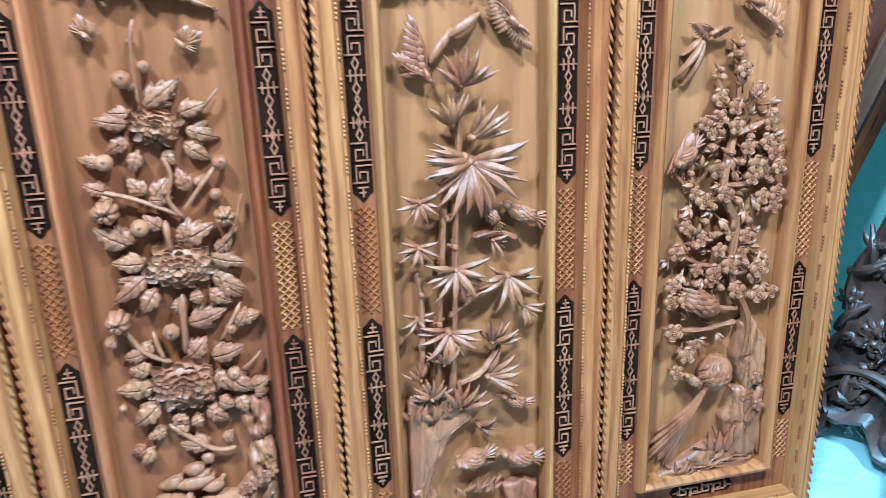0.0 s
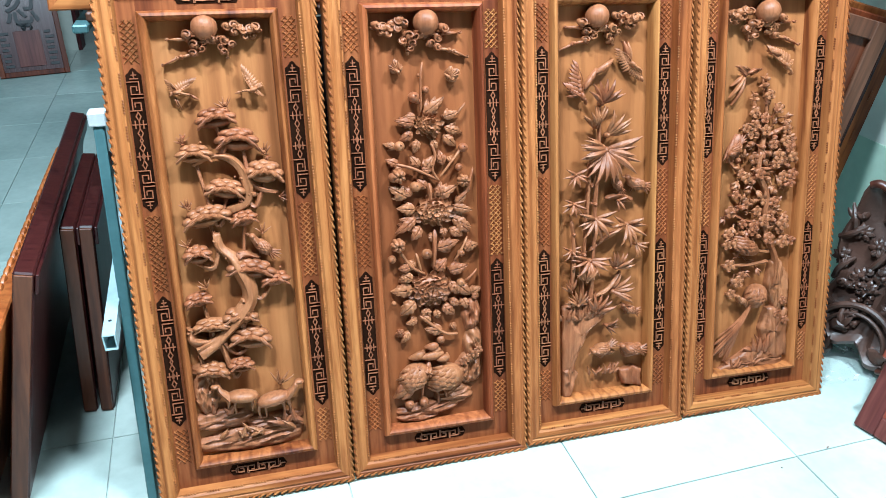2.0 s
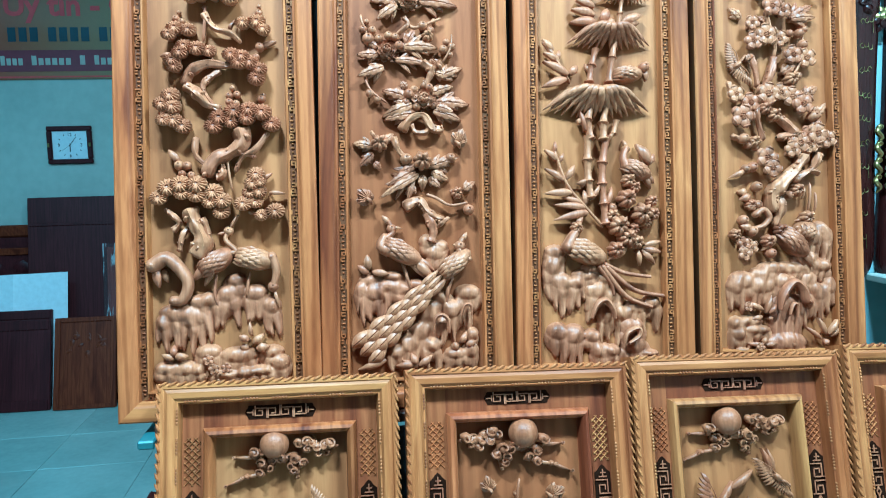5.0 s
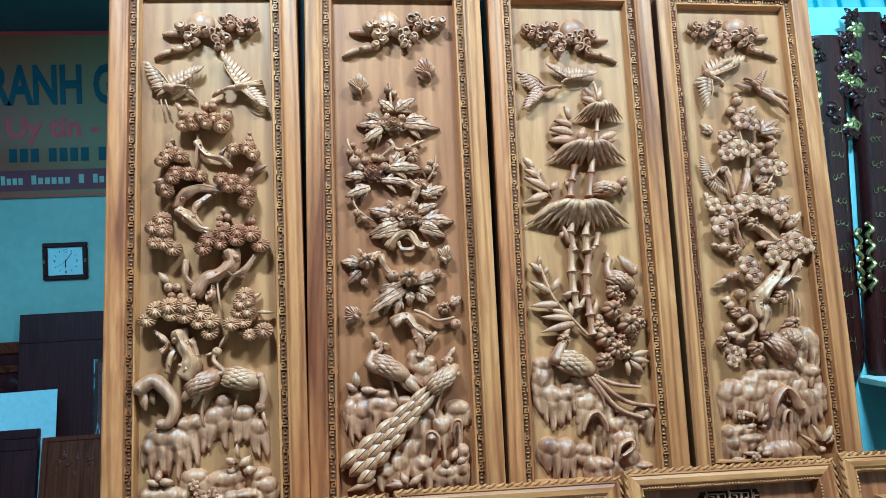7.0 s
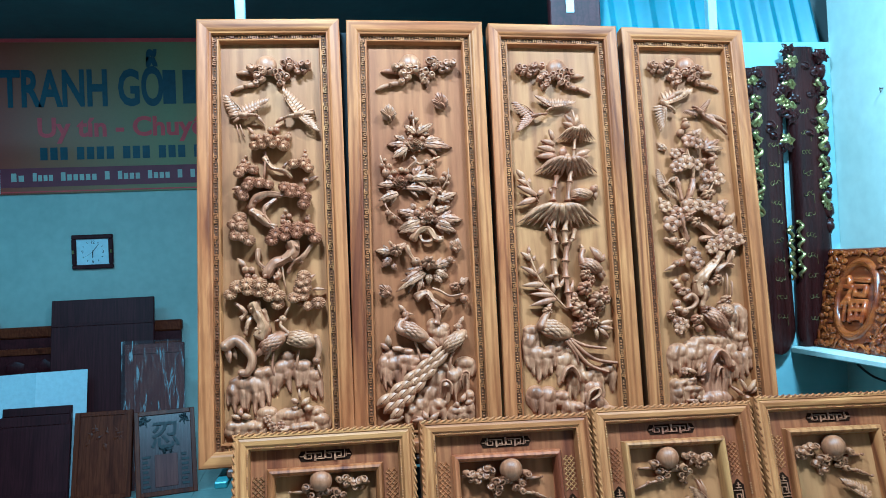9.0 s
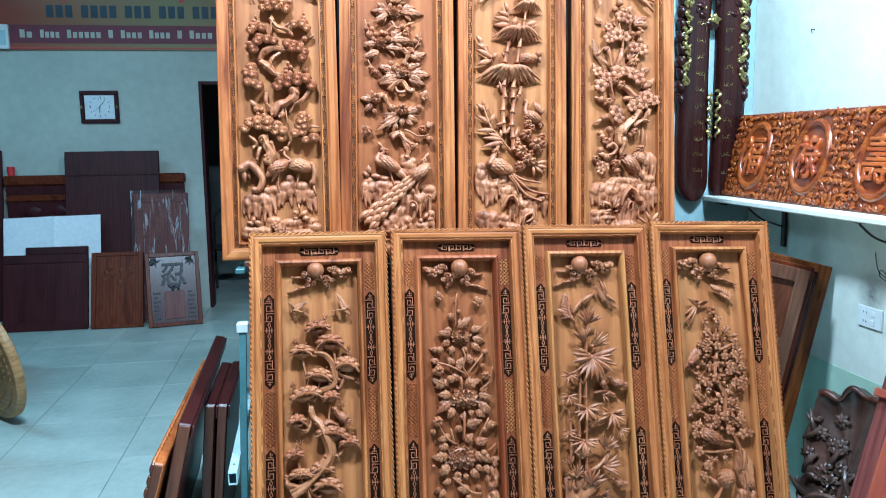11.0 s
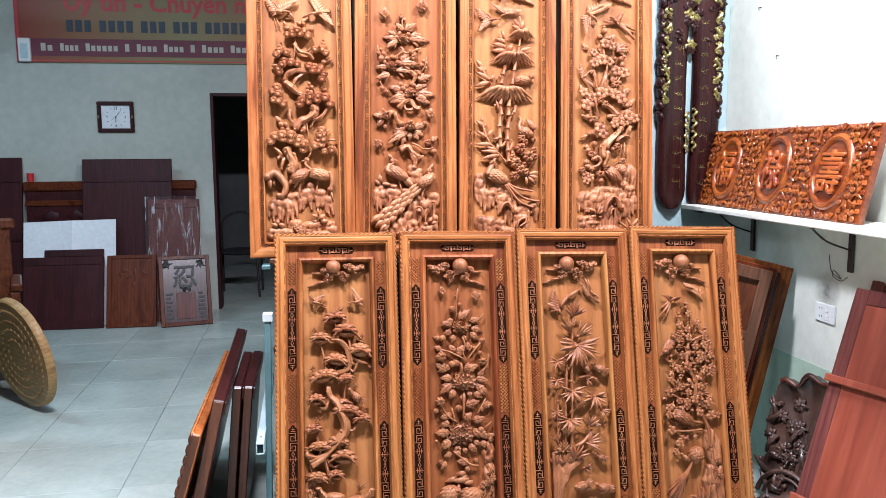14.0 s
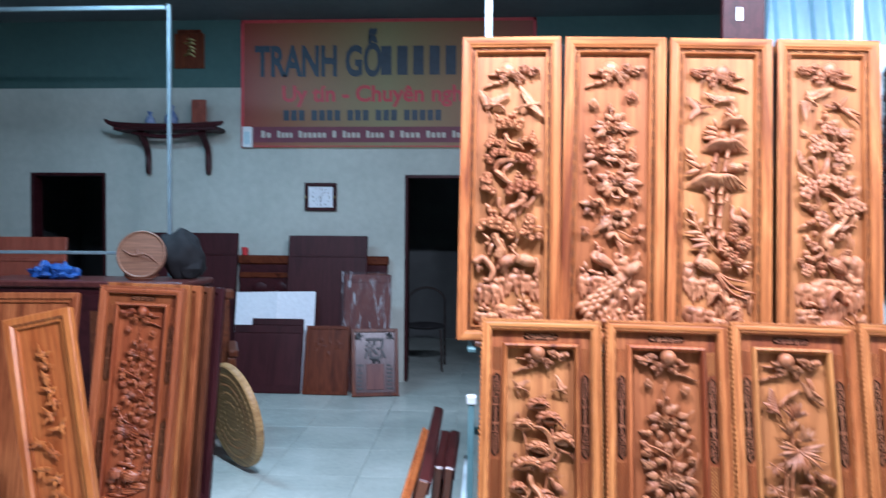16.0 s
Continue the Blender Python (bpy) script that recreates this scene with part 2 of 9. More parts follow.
                path.append(0.5 * (2 * p1 + (p2 - p0) * t + (2 * p0 - 5 * p1 + 4 * p2 - p3) * t * t + (3 * p1 - p0 - 3 * p2 + p3) * t ** 3))
                rad.append(radii[i] * (1 - t) + radii[i + 1] * t)
        path.append(pts[-1])
        rad.append(radii[-1])
        rows = []
        for i, p in enumerate(path):
            d = (path[min(i + 1, len(path) - 1)] - path[max(i - 1, 0)])
            d = d.normalized() if d.length > 1e-9 else Vector((0, 1, 0))
            up = Vector((0, 0, 1)) if abs(d.z) < 0.9 else Vector((0, 1, 0))
            a = d.cross(up).normalized()
            b = a.cross(d)
            rows.append([p + rad[i] * (math.cos(2 * math.pi * j / sides) * a + flat * math.sin(2 * math.pi * j / sides) * b) for j in range(sides)])
        self.grid(rows, False, True)
        k = len(self.v)
        self.f.append(tuple(range(k - sides, k)))
        self.f.append(tuple(range(k - len(rows) * sides + sides - 1, k - len(rows) * sides - 1, -1)))

    def leaf(self, base, length, width, ang, lift=0.3, curl=0.0, ridge=0.25, thick=0.004, seg=5):
        """A pointed leaf or feather that starts at base and runs at ang degrees in the plane, rising by lift."""
        ca, sa = math.cos(radians(ang)), math.sin(radians(ang))
        top = []
        low = []
        for i in range(seg + 1):
            t = i / seg
            w = width * 0.5 * (math.sin(math.pi * (0.08 + 0.92 * t) ** 0.8) + 0.02)
            x = length * t
            bend = curl * length * t * t
            z = base[2] + lift * length * math.sin(math.pi * 0.5 * t) - 0.35 * lift * length * t * t
            row, under = [], []
            for s, hgt in ((-1, 0.0), (-0.5, 0.5), (0, 1.0), (0.5, 0.5), (1, 0.0)):
                px, py = x, bend + s * w
                row.append((base[0] + px * ca - py * sa, base[1] + px * sa + py * ca, z + ridge * w * hgt))
            top.append(row)
            for s in (-1, 0, 1):
                px, py = x, bend + s * w
                under.append((base[0] + px * ca - py * sa, base[1] + px * sa + py * ca, z - thick * (1 - 0.5 * abs(s))))
            low.append(under)
        self.grid(top)
        self.grid([list(reversed(r)) for r in low])
        a = [r[0] for r in top]
        b = [r[0] for r in low]
        self.grid([b, a])
        a = [r[-1] for r in top]
        b = [r[-1] for r in low]
        self.grid([a, b])

    def mesh(self, name, smooth=True, angle=40):
        me = bpy.data.meshes.new(name)
        me.from_pydata(self.v, [], self.f)
        me.validate()
        bm = bmesh.new()
        bm.from_mesh(me)
        bmesh.ops.recalc_face_normals(bm, faces=bm.faces)
        if smooth:
            lim = radians(angle)
            for f in bm.faces:
                f.smooth = True
            for e in bm.edges:
                if len(e.link_faces) == 2 and e.calc_face_angle(0) > lim:
                    e.smooth = False
        bm.to_mesh(me)
        bm.free()
        return me


def part(name, geo, material, parent, label="", smooth=True, angle=40):
    ob = new(name, geo.mesh(name, smooth, angle) if isinstance(geo, Geo) else geo)
    if isinstance(geo, Geo):
        ob.data.materials.append(material)
    ob.parent = parent
    if label:
        ob["label"] = label
    return ob


def thing(name, m, label, category, group="", kind=""):
    ob = new(name)
    ob.empty_display_size = 0.05
    ob.matrix_world = m
    return tagged(ob, label, category, group, kind)


def solid(name, geo, material, label, category, m=None, group="", kind="", smooth=True):
    ob = new(name, geo.mesh(name, smooth))
    ob.data.materials.append(material)
    if m is not None:
        ob.matrix_world = m
    return tagged(ob, label, category, group, kind)


# ---- the room ----
RX, YB, YC, ZC = 1.24, 4.83, 1.03, 3.5
XL, YF = -6.6, -4.2


def slab(name, lo, hi, material, label, category="wall"):
    g = Geo()
    g.box(lo, hi)
    return solid(name, g, material, label, category, None, "", "structure", False)


floor = slab("floor", (XL, YF, -0.1), (RX + 0.2, YB + 3.0, -0.006), GROUT, "pale glossy tiled shop floor", "floor")
slab("ceiling", (XL, YF, ZC), (RX + 0.2, YB + 3.0, ZC + 0.1), CEILING, "painted ceiling, darkened to cut bounce light", "ceiling")
slab("wall_right", (RX, YF, 0.575), (RX + 0.15, YC, ZC), CREAM_WALL, "off-white painted wall with nail holes and stains")
slab("dado_right", (RX - 0.003, YF, -0.006), (RX + 0.15, YC, 0.575), GREEN_WALL, "pale green painted lower wall", "wall")
slab("wall_end", (0.45, YC, -0.006), (RX + 0.15, YC + 0.12, 2.32), BLUE_WALL, "pale bluish painted end wall")
slab("wall_left", (XL - 0.15, YF, -0.006), (XL, YB + 3.0, ZC), DARK_ROOM, "added side wall, dark grey to cut bounce light")
# Unseen wall closes the open front; its dark colour cuts bounced light.
slab("wall_front", (XL, YF - 0.15, -0.006), (RX + 0.2, YF, ZC), NIGHT, "unseen dark wall closing the front, added to cut bounce light")
slab("wall_far", (XL, YB + 3.0, -0.006), (RX + 0.2, YB + 3.15, ZC), DARK_ROOM, "back room wall, its dimness put into the grey")
slab("wall_side", (RX, YC + 0.12, -0.006), (RX + 0.15, YB + 3.0, ZC), DARK_ROOM, "wall behind the rack, its dimness put into the grey")

# back wall with two doorways
D1 = (-1.715, -0.80, 2.0)
D2 = (-5.46, -4.69, 2.015)


def wall_with_doors():
    wt = thing("wall_back", pose(0, 0, 0), "cream painted back wall with a dark teal band and two doorways", "wall", "", "structure")
    g = Geo()
    x0 = XL
    for a, b, h in (D2, D1):
        g.box((x0, YB, -0.006), (a, YB + 0.14, 2.845))
        g.box((a, YB, h), (b, YB + 0.14, 2.845))
        x0 = b
    g.box((x0, YB, -0.006), (RX, YB + 0.14, 2.845))
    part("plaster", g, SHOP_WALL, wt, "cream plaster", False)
    g = Geo()
    g.box((XL, YB - 0.003, 2.845), (RX, YB + 0.14, ZC))
    part("upper_band", g, TEAL_WALL, wt, "dark teal band", False)


wall_with_doors()


# ---- carved panels ----
def mitred(geo, W, H, profile, side, inx=0.0, iny=0.0):
    """One side of a mitred frame: profile of (inset, height) swept along it."""
    a, b = [], []
    for d, w in profile:
        dx, dy = inx + d, iny + d
        c = [(dx, dy, w), (W - dx, dy, w), (W - dx, H - dy, w), (dx, H - dy, w)]
        a.append(c[side])
        b.append(c[(side + 1) % 4])
    geo.grid([a, b], False, True)
    k = len(geo.v)
    n = len(profile)
    geo.f.append(tuple(range(k - n, k)))
    geo.f.append(tuple(range(k - n - 1, k - 2 * n - 1, -1)))


def frame_sides(parent, W, H, profile, inx=0.0, iny=0.0, names=("rail", "stile"), mats=None):
    mats = mats or (WOOD_H, WOOD_V)
    for side in range(4):
        g = Geo()
        mitred(g, W, H, profile, side, inx, iny)
        part(names[side % 2], g, mats[side % 2], parent, "", True, 30)


def rope_edge(geo, p, q, out, pitch=0.0175):
    """Slanting lozenges in a row from p to q, as a twisted cord cut into the edge."""
    p, q, out = Vector(p), Vector(q), Vector(out)
    d = q - p
    n = max(1, int(d.length / pitch))
    ang = math.degrees(math.atan2(d.y, d.x))
    for i in range(n):
        c = p + d * ((i + 0.5) / n)
        geo.blob(c, (pitch * 0.62, 0.0030, 0.0036), ang + 26, 6, 4)


def bead_dashes(geo, p, q, gap=0.052, count=5):
    p, q = Vector(p), Vector(q)
    d = q - p
    n = max(1, int(d.length / gap))
    u = d.normalized()
    for i in range(n):
        c = p + d * ((i + 0.5) / n)
        for j in range(count):
            geo.blob(c + u * ((j - (count - 1) / 2) * 0.0062), (0.0028, 0.0028, 0.0028), 0, 5, 3)


def diamond_lattice(geo, u0, v0, u1, v1, z, step=0.0125, w=0.0026, h=0.0026):
    """Crossing diagonal ribs inside a rectangle, with a bud in every other diamond."""
    wd, ht = u1 - u0, v1 - v0
    k = -int(ht / step) - 1
    while k * step < wd:
        c = k * step
        for sgn in (0, 1):
            a, b = max(0, c), min(wd, c + ht)
            if b - a > 0.004:
                pa, pb = Vector((a, a - c)), Vector((b, b - c))
                if sgn:
                    pa.x, pb.x = wd - pa.x, wd - pb.x
                d = (pb - pa)
                n = Vector((-d.y, d.x)).normalized() * w * 0.5
                o = Vector((u0, v0))
                vs = []
                for p in (pa + n, pa - n, pb - n, pb + n):
                    vs.append((p.x + o.x, p.y + o.y, z))
                for p in (pa, pb):
                    vs.append((p.x + o.x, p.y + o.y, z + h))
                geo.add(vs, [(0, 1, 4), (2, 3, 5), (0, 4, 5, 3), (1, 2, 5, 4)])
        k += 1
    j = 0
    y = step
    while y < ht - 0.004:
        x = step * (0.5 if j % 2 else 1.0)
        while x < wd - 0.003:
            geo.blob((u0 + x, v0 + y, z), (0.0026, 0.0026, 0.002), 0, 5, 3)
            x += step
        y += step
        j += 1


def bar(geo, a, b, z0, z1, w):
    d = (Vector(b) - Vector(a))
    n = Vector((-d.y, d.x)).normalized() * w * 0.5
    e = d.normalized() * w * 0.5
    q = [Vector(a) - e + n, Vector(a) - e - n, Vector(b) + e - n, Vector(b) + e + n]
    vs = [(p.x, p.y, z0) for p in q] + [(p.x, p.y, z1) for p in q]
    geo.add(vs, [(4, 5, 6, 7), (0, 1, 5, 4), (1, 2, 6, 5), (2, 3, 7, 6), (3, 0, 4, 7)])


def fret(geo, cx, v0, v1, half, z0, z1, across=False):
    """Pierced key pattern along a slot: square spirals, linked diamonds, and small end hooks."""
    L = v1 - v0
    w = 0.0019

    def seg(ax, ay, bx, by):
        if across:
            bar(geo, (v0 + ay * L, cx + ax * half), (v0 + by * L, cx + bx * half), z0, z1, w)
        else:
            bar(geo, (cx + ax * half, v0 + ay * L), (cx + bx * half, v0 + by * L), z0, z1, w)

    def spiral(y0, y1, f):
        h = y1 - y0
        seg(-0.95 * f, y0, 0.55 * f, y0)
        seg(0.55 * f, y0, 0.55 * f, y0 + 0.62 * h)
        seg(0.55 * f, y0 + 0.62 * h, -0.25 * f, y0 + 0.62 * h)
        seg(-0.25 * f, y0 + 0.62 * h, -0.25 * f, y0 + 0.3 * h)
        seg(-0.6 * f, y0, -0.6 * f, y1)
        seg(-0.6 * f, y1, 0.95 * f, y1)

    def diamond(y, h, r):
        seg(0, y - h, r, y)
        seg(r, y, 0, y + h)
        seg(0, y + h, -r, y)
        seg(-r, y, 0, y - h)

    if across:
        seg(0, 0.02, 0, 0.10)
        seg(-0.4, 0.10, 0.4, 0.10)
        for k in range(4):
            spiral(0.13 + k * 0.19, 0.30 + k * 0.19, 1 if k % 2 else -1)
        seg(-0.4, 0.90, 0.4, 0.90)
        seg(0, 0.90, 0, 0.98)
        return
    seg(0, 0.03, 0, 0.07)
    seg(-0.35, 0.05, 0.25, 0.05)
    seg(-0.5, 0.075, 0.5, 0.075)
    spiral(0.10, 0.185, 1)
    spiral(0.21, 0.295, -1)
    diamond(0.335, 0.03, 0.32)
    for x in (-0.55, 0, 0.55):
        diamond(0.395, 0.022, 0.26)
        seg(x, 0.37, x, 0.42)
    seg(-0.9, 0.395, 0.9, 0.395)
    diamond(0.455, 0.03, 0.35)
    diamond(0.505, 0.02, 0.2)
    diamond(0.555, 0.03, 0.35)
    for x in (-0.55, 0, 0.55):
        seg(x, 0.59, x, 0.64)
    seg(-0.9, 0.615, 0.9, 0.615)
    diamond(0.67, 0.03, 0.32)
    spiral(0.71, 0.795, 1)
    spiral(0.82, 0.905, -1)
    seg(-0.5, 0.925, 0.5, 0.925)
    seg(0, 0.93, 0, 0.97)
    seg(-0.25, 0.95, 0.35, 0.95)


def slot_plate(geo, cx, v0, v1, half, z, across=False):
    """Dark sunk plate with pointed, stepped ends."""
    pts = []
    for s, y in ((0, 0), (0.3, 0.012), (0.55, 0.03), (1, 0.05), (1, 0.95), (0.55, 0.97), (0.3, 0.988), (0, 1), (-0.3, 0.988), (-0.55, 0.97), (-1, 0.95), (-1, 0.05), (-0.55, 0.03), (-0.3, 0.012)):
        p = (cx + s * half, v0 + y * (v1 - v0))
        pts.append((p[1], p[0], z) if across else (p[0], p[1], z))
    if across:
        pts.reverse()
    n = len(pts)
    geo.add(pts + [(p[0], p[1], z - 0.002) for p in pts], [tuple(range(n))] + [(i, (i + 1) % n, n + (i + 1) % n, n + i) for i in range(n)])


LW, LH = 0.440, 1.188
RAIL, BANDX, BANDY, INNER = 0.040, 0.038, 0.045, 0.021
FIELD_Z = -0.046


def lower_panel(m, label, field_mat):
    t = thing("carved_picture", m, label, "carved panel", "four framed lower panels")
    W, H = LW, LH
    frame_sides(t, W, H, [(0, -0.062), (0, -0.004), (0.004, 0.0), (0.010, 0.0), (0.012, -0.002), (0.018, 0.001), (0.028, -0.001), (0.0325, -0.006), (0.036, -0.006), (RAIL, -0.029), (RAIL, -0.062)])
    for side, (p, q) in enumerate((((0, 0.0022, -0.001), (W, 0.0022, -0.001)), ((W - 0.0022, 0, -0.001), (W - 0.0022, H, -0.001)), ((W, H - 0.0022, -0.001), (0, H - 0.0022, -0.001)), ((0.0022, H, -0.001), (0.0022, 0, -0.001)))):
        g = Geo()
        rope_edge(g, p, q, (0, 0, 1))
        tagged(part("rope_edge", g, WOOD_V, t), kind="stuff")
    d = 0.0343
    for p, q in (((d, d, -0.0055), (W - d, d, -0.0055)), ((W - d, d, -0.0055), (W - d, H - d, -0.0055)), ((W - d, H - d, -0.0055), (d, H - d, -0.0055)), ((d, H - d, -0.0055), (d, d, -0.0055))):
        g = Geo()
        bead_dashes(g, p, q)
        tagged(part("beading", g, WOOD_V, t), kind="stuff")
    zb = -0.029
    ix, iy = RAIL + BANDX, RAIL + BANDY
    bands = (("side_board", RAIL, RAIL, ix, H - RAIL, BAND), ("side_board", W - ix, RAIL, W - RAIL, H - RAIL, BAND), ("cross_board", ix, RAIL, W - ix, iy, BAND), ("cross_board", ix, H - iy, W - ix, H - RAIL, BAND))
    for nm, a, b, c, e, mt in bands:
        g = Geo()
        g.box((a, b, -0.062), (c, e, zb))
        bo = part(nm, g, mt, t, "", False)
    for cx in (RAIL + BANDX / 2 - 0.001, W - RAIL - BANDX / 2 + 0.001):
        half = 0.0145
        g = Geo()
        for v0, v1 in ((0.103, 0.187), (0.512, 0.682), (1.0, 1.086)):
            diamond_lattice(g, cx - half, v0, cx + half, v1, zb)
        tagged(part("diamond_carving", g, WOOD_V, t), kind="stuff")
        for v0, v1 in ((0.194, 0.503), (0.690, 0.992)):
            g = Geo()
            slot_plate(g, cx, v0, v1, half + 0.001, zb + 0.0012)
            so = part("fret_slot", g, SLOT_BLACK, t, "black sunk slot with pierced key fretwork")
            g = Geo()
            fret(g, cx, v0, v1, half, zb + 0.0014, zb + 0.0042)
            part("fretwork", g, FRET, so, "", False)
    for cv in (RAIL + BANDY / 2 + 0.002, H - RAIL - BANDY / 2 + 0.002):
        g = Geo()
        slot_plate(g, cv, W / 2 - 0.066, W / 2 + 0.066, 0.0125, zb + 0.0012, True)
        so = part("fret_slot", g, SLOT_BLACK, t, "black sunk slot with pierced key fretwork")
        g = Geo()
        fret(g, cv, W / 2 - 0.064, W / 2 + 0.064, 0.0115, zb + 0.0014, zb + 0.0042, True)
        part("fretwork", g, FRET, so, "", False)
    frame_sides(t, W, H, [(0, zb), (0.002, -0.017), (0.006, -0.010), (0.012, -0.008), (0.016, -0.012), (0.019, -0.022), (INNER, -0.060), (0, -0.060)], ix, iy, ("inner_rail", "inner_stile"), (field_mat, field_mat))
    g = Geo()
    g.box((ix + INNER - 0.002, iy + INNER - 0.002, -0.060), (W - ix - INNER + 0.002, H - iy - INNER + 0.002, FIELD_Z))
    part("ground_board", g, WOOD_FIELD if field_mat is not WOOD_RED else WOOD_FIELD, t, "", False)
    return t


UW, UH = 0.394, 1.215
U_FIELD = -0.037


def key_border(geo, p, q, z, pitch=0.0275):
    """A row of little square hooks and dots."""
    p, q = Vector(p), Vector(q)
    d = (q - p)
    u = d.normalized()
    n = Vector((-u.y, u.x))
    k = max(1, int(d.length / pitch))
    for i in range(k):
        c = p + d * ((i + 0.5) / k)
        w, h = 0.0028, 0.0052
        if i % 2 == 0:
            s = 1 if (i // 2) % 2 else -1
            pts = [(-0.0125, -h), (-0.0125, h * s), (0.0, h * s), (0.0, -h * s * 0.5), (-0.0065, -h * s * 0.5), (-0.0065, h * s * 0.35)]
            for a, b in zip(pts, pts[1:]):
                bar(geo, c + u * a[0] + n * a[1], c + u * b[0] + n * b[1], z, z + 0.0042, w)
            for a in (0.0055, 0.0118):
                bar(geo, c + u * a - n * h, c + u * a + n * h * 0.4 * s, z, z + 0.0042, w)
            bar(geo, c + u * 0.0055 - n * h * s, c + u * 0.0118 - n * h * s, z, z + 0.0042, w)
        else:
            for a in (-0.0085, 0, 0.0085):
                geo.blob((*(c + u * a), z), (0.0026, 0.0050 if a == 0 else 0.0030, 0.0038), math.degrees(math.atan2(u.y, u.x)), 5, 3)


def upper_panel(m, label, W=UW):
    t = thing("carved_picture", m, label, "carved panel", "four framed upper panels")
    H = UH
    frame_sides(t, W, H, [(0, -0.045), (0, -0.002), (0.003, 0.0), (0.026, 0.0), (0.030, -0.002), (0.034, -0.007), (0.038, -0.008), (0.040, -0.019), (0.040, -0.045)])
    frame_sides(t, W, H, [(0, -0.022), (0.0, -0.0205), (0.0125, -0.0205), (0.0125, -0.045), (0, -0.045)], 0.040, 0.040, ("border_rail", "border_stile"), (BAND_SHADE, BAND_SHADE))
    frame_sides(t, W, H, [(0, -0.0205), (0, -0.0165), (0.0015, -0.0150), (0.0045, -0.0155), (0.0062, -0.019), (0.0085, -0.048), (0, -0.048)], 0.0525, 0.0525, ("inner_rail", "inner_stile"), (WOOD_H, WOOD_V))
    e = 0.0463
    z = -0.0207
    for p, q in (((e, e), (W - e, e)), ((W - e, e), (W - e, H - e)), ((W - e, H - e), (e, H - e)), ((e, H - e), (e, e))):
        g = Geo()
        key_border(g, p, q, z)
        tagged(part("key_border", g, WOOD_V, t, "", False), kind="stuff")
    g = Geo()
    g.box((0.055, 0.055, -0.048), (W - 0.055, H - 0.055, U_FIELD))
    part("ground_board", g, WOOD_FIELD, t, "", False)
    return t


LEAN = 15.7
lower = []
for x, tilt, lab, mat in ((-0.917, -0.7, "golden wooden panel carved with an old pine, leaning on a rack", WOOD_V),
                          (-0.472, -1.3, "reddish wooden panel carved with chrysanthemums, leaning on a rack", WOOD_RED),
                          (-0.026, -1.4, "golden wooden panel carved with bamboo, leaning on a rack", WOOD_V),
                          (0.419, -1.8, "golden wooden panel carved with a plum tree, leaning on a rack", WOOD_V)):
    lower.append(lower_panel(pose(x, 0.0, 0.012, 90 - LEAN) @ pose(0, 0, 0, 0, 0, tilt), lab, mat))
ULEAN = 8.45
upper = []
UPPER_AT = ((-1.001, 0.403, -0.2), (-0.610, 0.408, -1.28), (-0.202, 0.438, -1.89), (0.226, 0.4755, -1.99))
for (x, y, tilt), lab in zip(UPPER_AT, ("tall wooden panel with carved pines and cranes, standing on the rack",
                                        "tall wooden panel with carved peonies and peacocks, standing on the rack",
                                        "tall wooden panel with carved palm fronds, standing on the rack",
                                        "tall wooden panel with carved plum blossom, standing on the rack")):
    upper.append(upper_panel(pose(x, y, 1.058, 90 - ULEAN, 0, -1.24) @ pose(0, 0, 0, 0, 0, tilt), lab))


# ---- carving ----
PANEL, F, SEED = None, 0.0, 0


def begin(panel, ground):
    global PANEL, F
    PANEL, F = panel, ground


def carved(name, g, label=""):
    g.v = [(x, y, F + (z - F) * (1.75 if F < -0.04 else 1.8)) for x, y, z in g.v]
    return part(name, g, WOOD_CUT if F < -0.04 else WOOD_CARVED, PANEL, label, True, 68)


def rnd(a, b):
    return random.uniform(a, b)


def petal(g, p, q, width, z0, tip=0.0, dome=0.45, thick=0.007, lobes=0, veins=0, blunt=0.8):
    """A thick rounded leaf or petal from p to q, with a cut midrib, veins and a scalloped rim where wanted."""
    dx, dy = q[0] - p[0], q[1] - p[1]
    ln = math.hypot(dx, dy)
    ux, uy = dx / ln, dy / ln
    n = 18 if lobes else 10
    sides = (-1, -0.8, -0.4, -0.12, 0, 0.12, 0.4, 0.8, 1)
    rows = []
    for i in range(n + 1):
        t = i / n
        w = 0.5 * width * (math.sin(math.pi * (0.04 + 0.955 * t) ** blunt) ** 0.8)
        if lobes:
            w *= 0.78 + 0.26 * abs(math.sin(math.pi * (lobes * t + 0.15)))
        zc = z0 + tip * t * t + 0.07 * ln * math.sin(math.pi * t)
        row = [None] * (len(sides) + 2)
        for k, s in enumerate(sides):
            z = zc + dome * w * (1 - s * s)
            if veins:
                z += 0.055 * width * 0.5 * math.cos(2 * math.pi * (veins * t - abs(s) * 0.9)) * (abs(s) > 0.2)
                z -= (0.16 * w if s == 0 else 0)
            row[k + 1] = (p[0] + ux * ln * t - uy * s * w, p[1] + uy * ln * t + ux * s * w, z)
        for k, s in ((0, -0.8), (len(sides) + 1, 0.8)):
            row[k] = (p[0] + ux * ln * t - uy * s * w, p[1] + uy * ln * t + ux * s * w, zc - thick)
        rows.append(row)
    g.grid(rows)


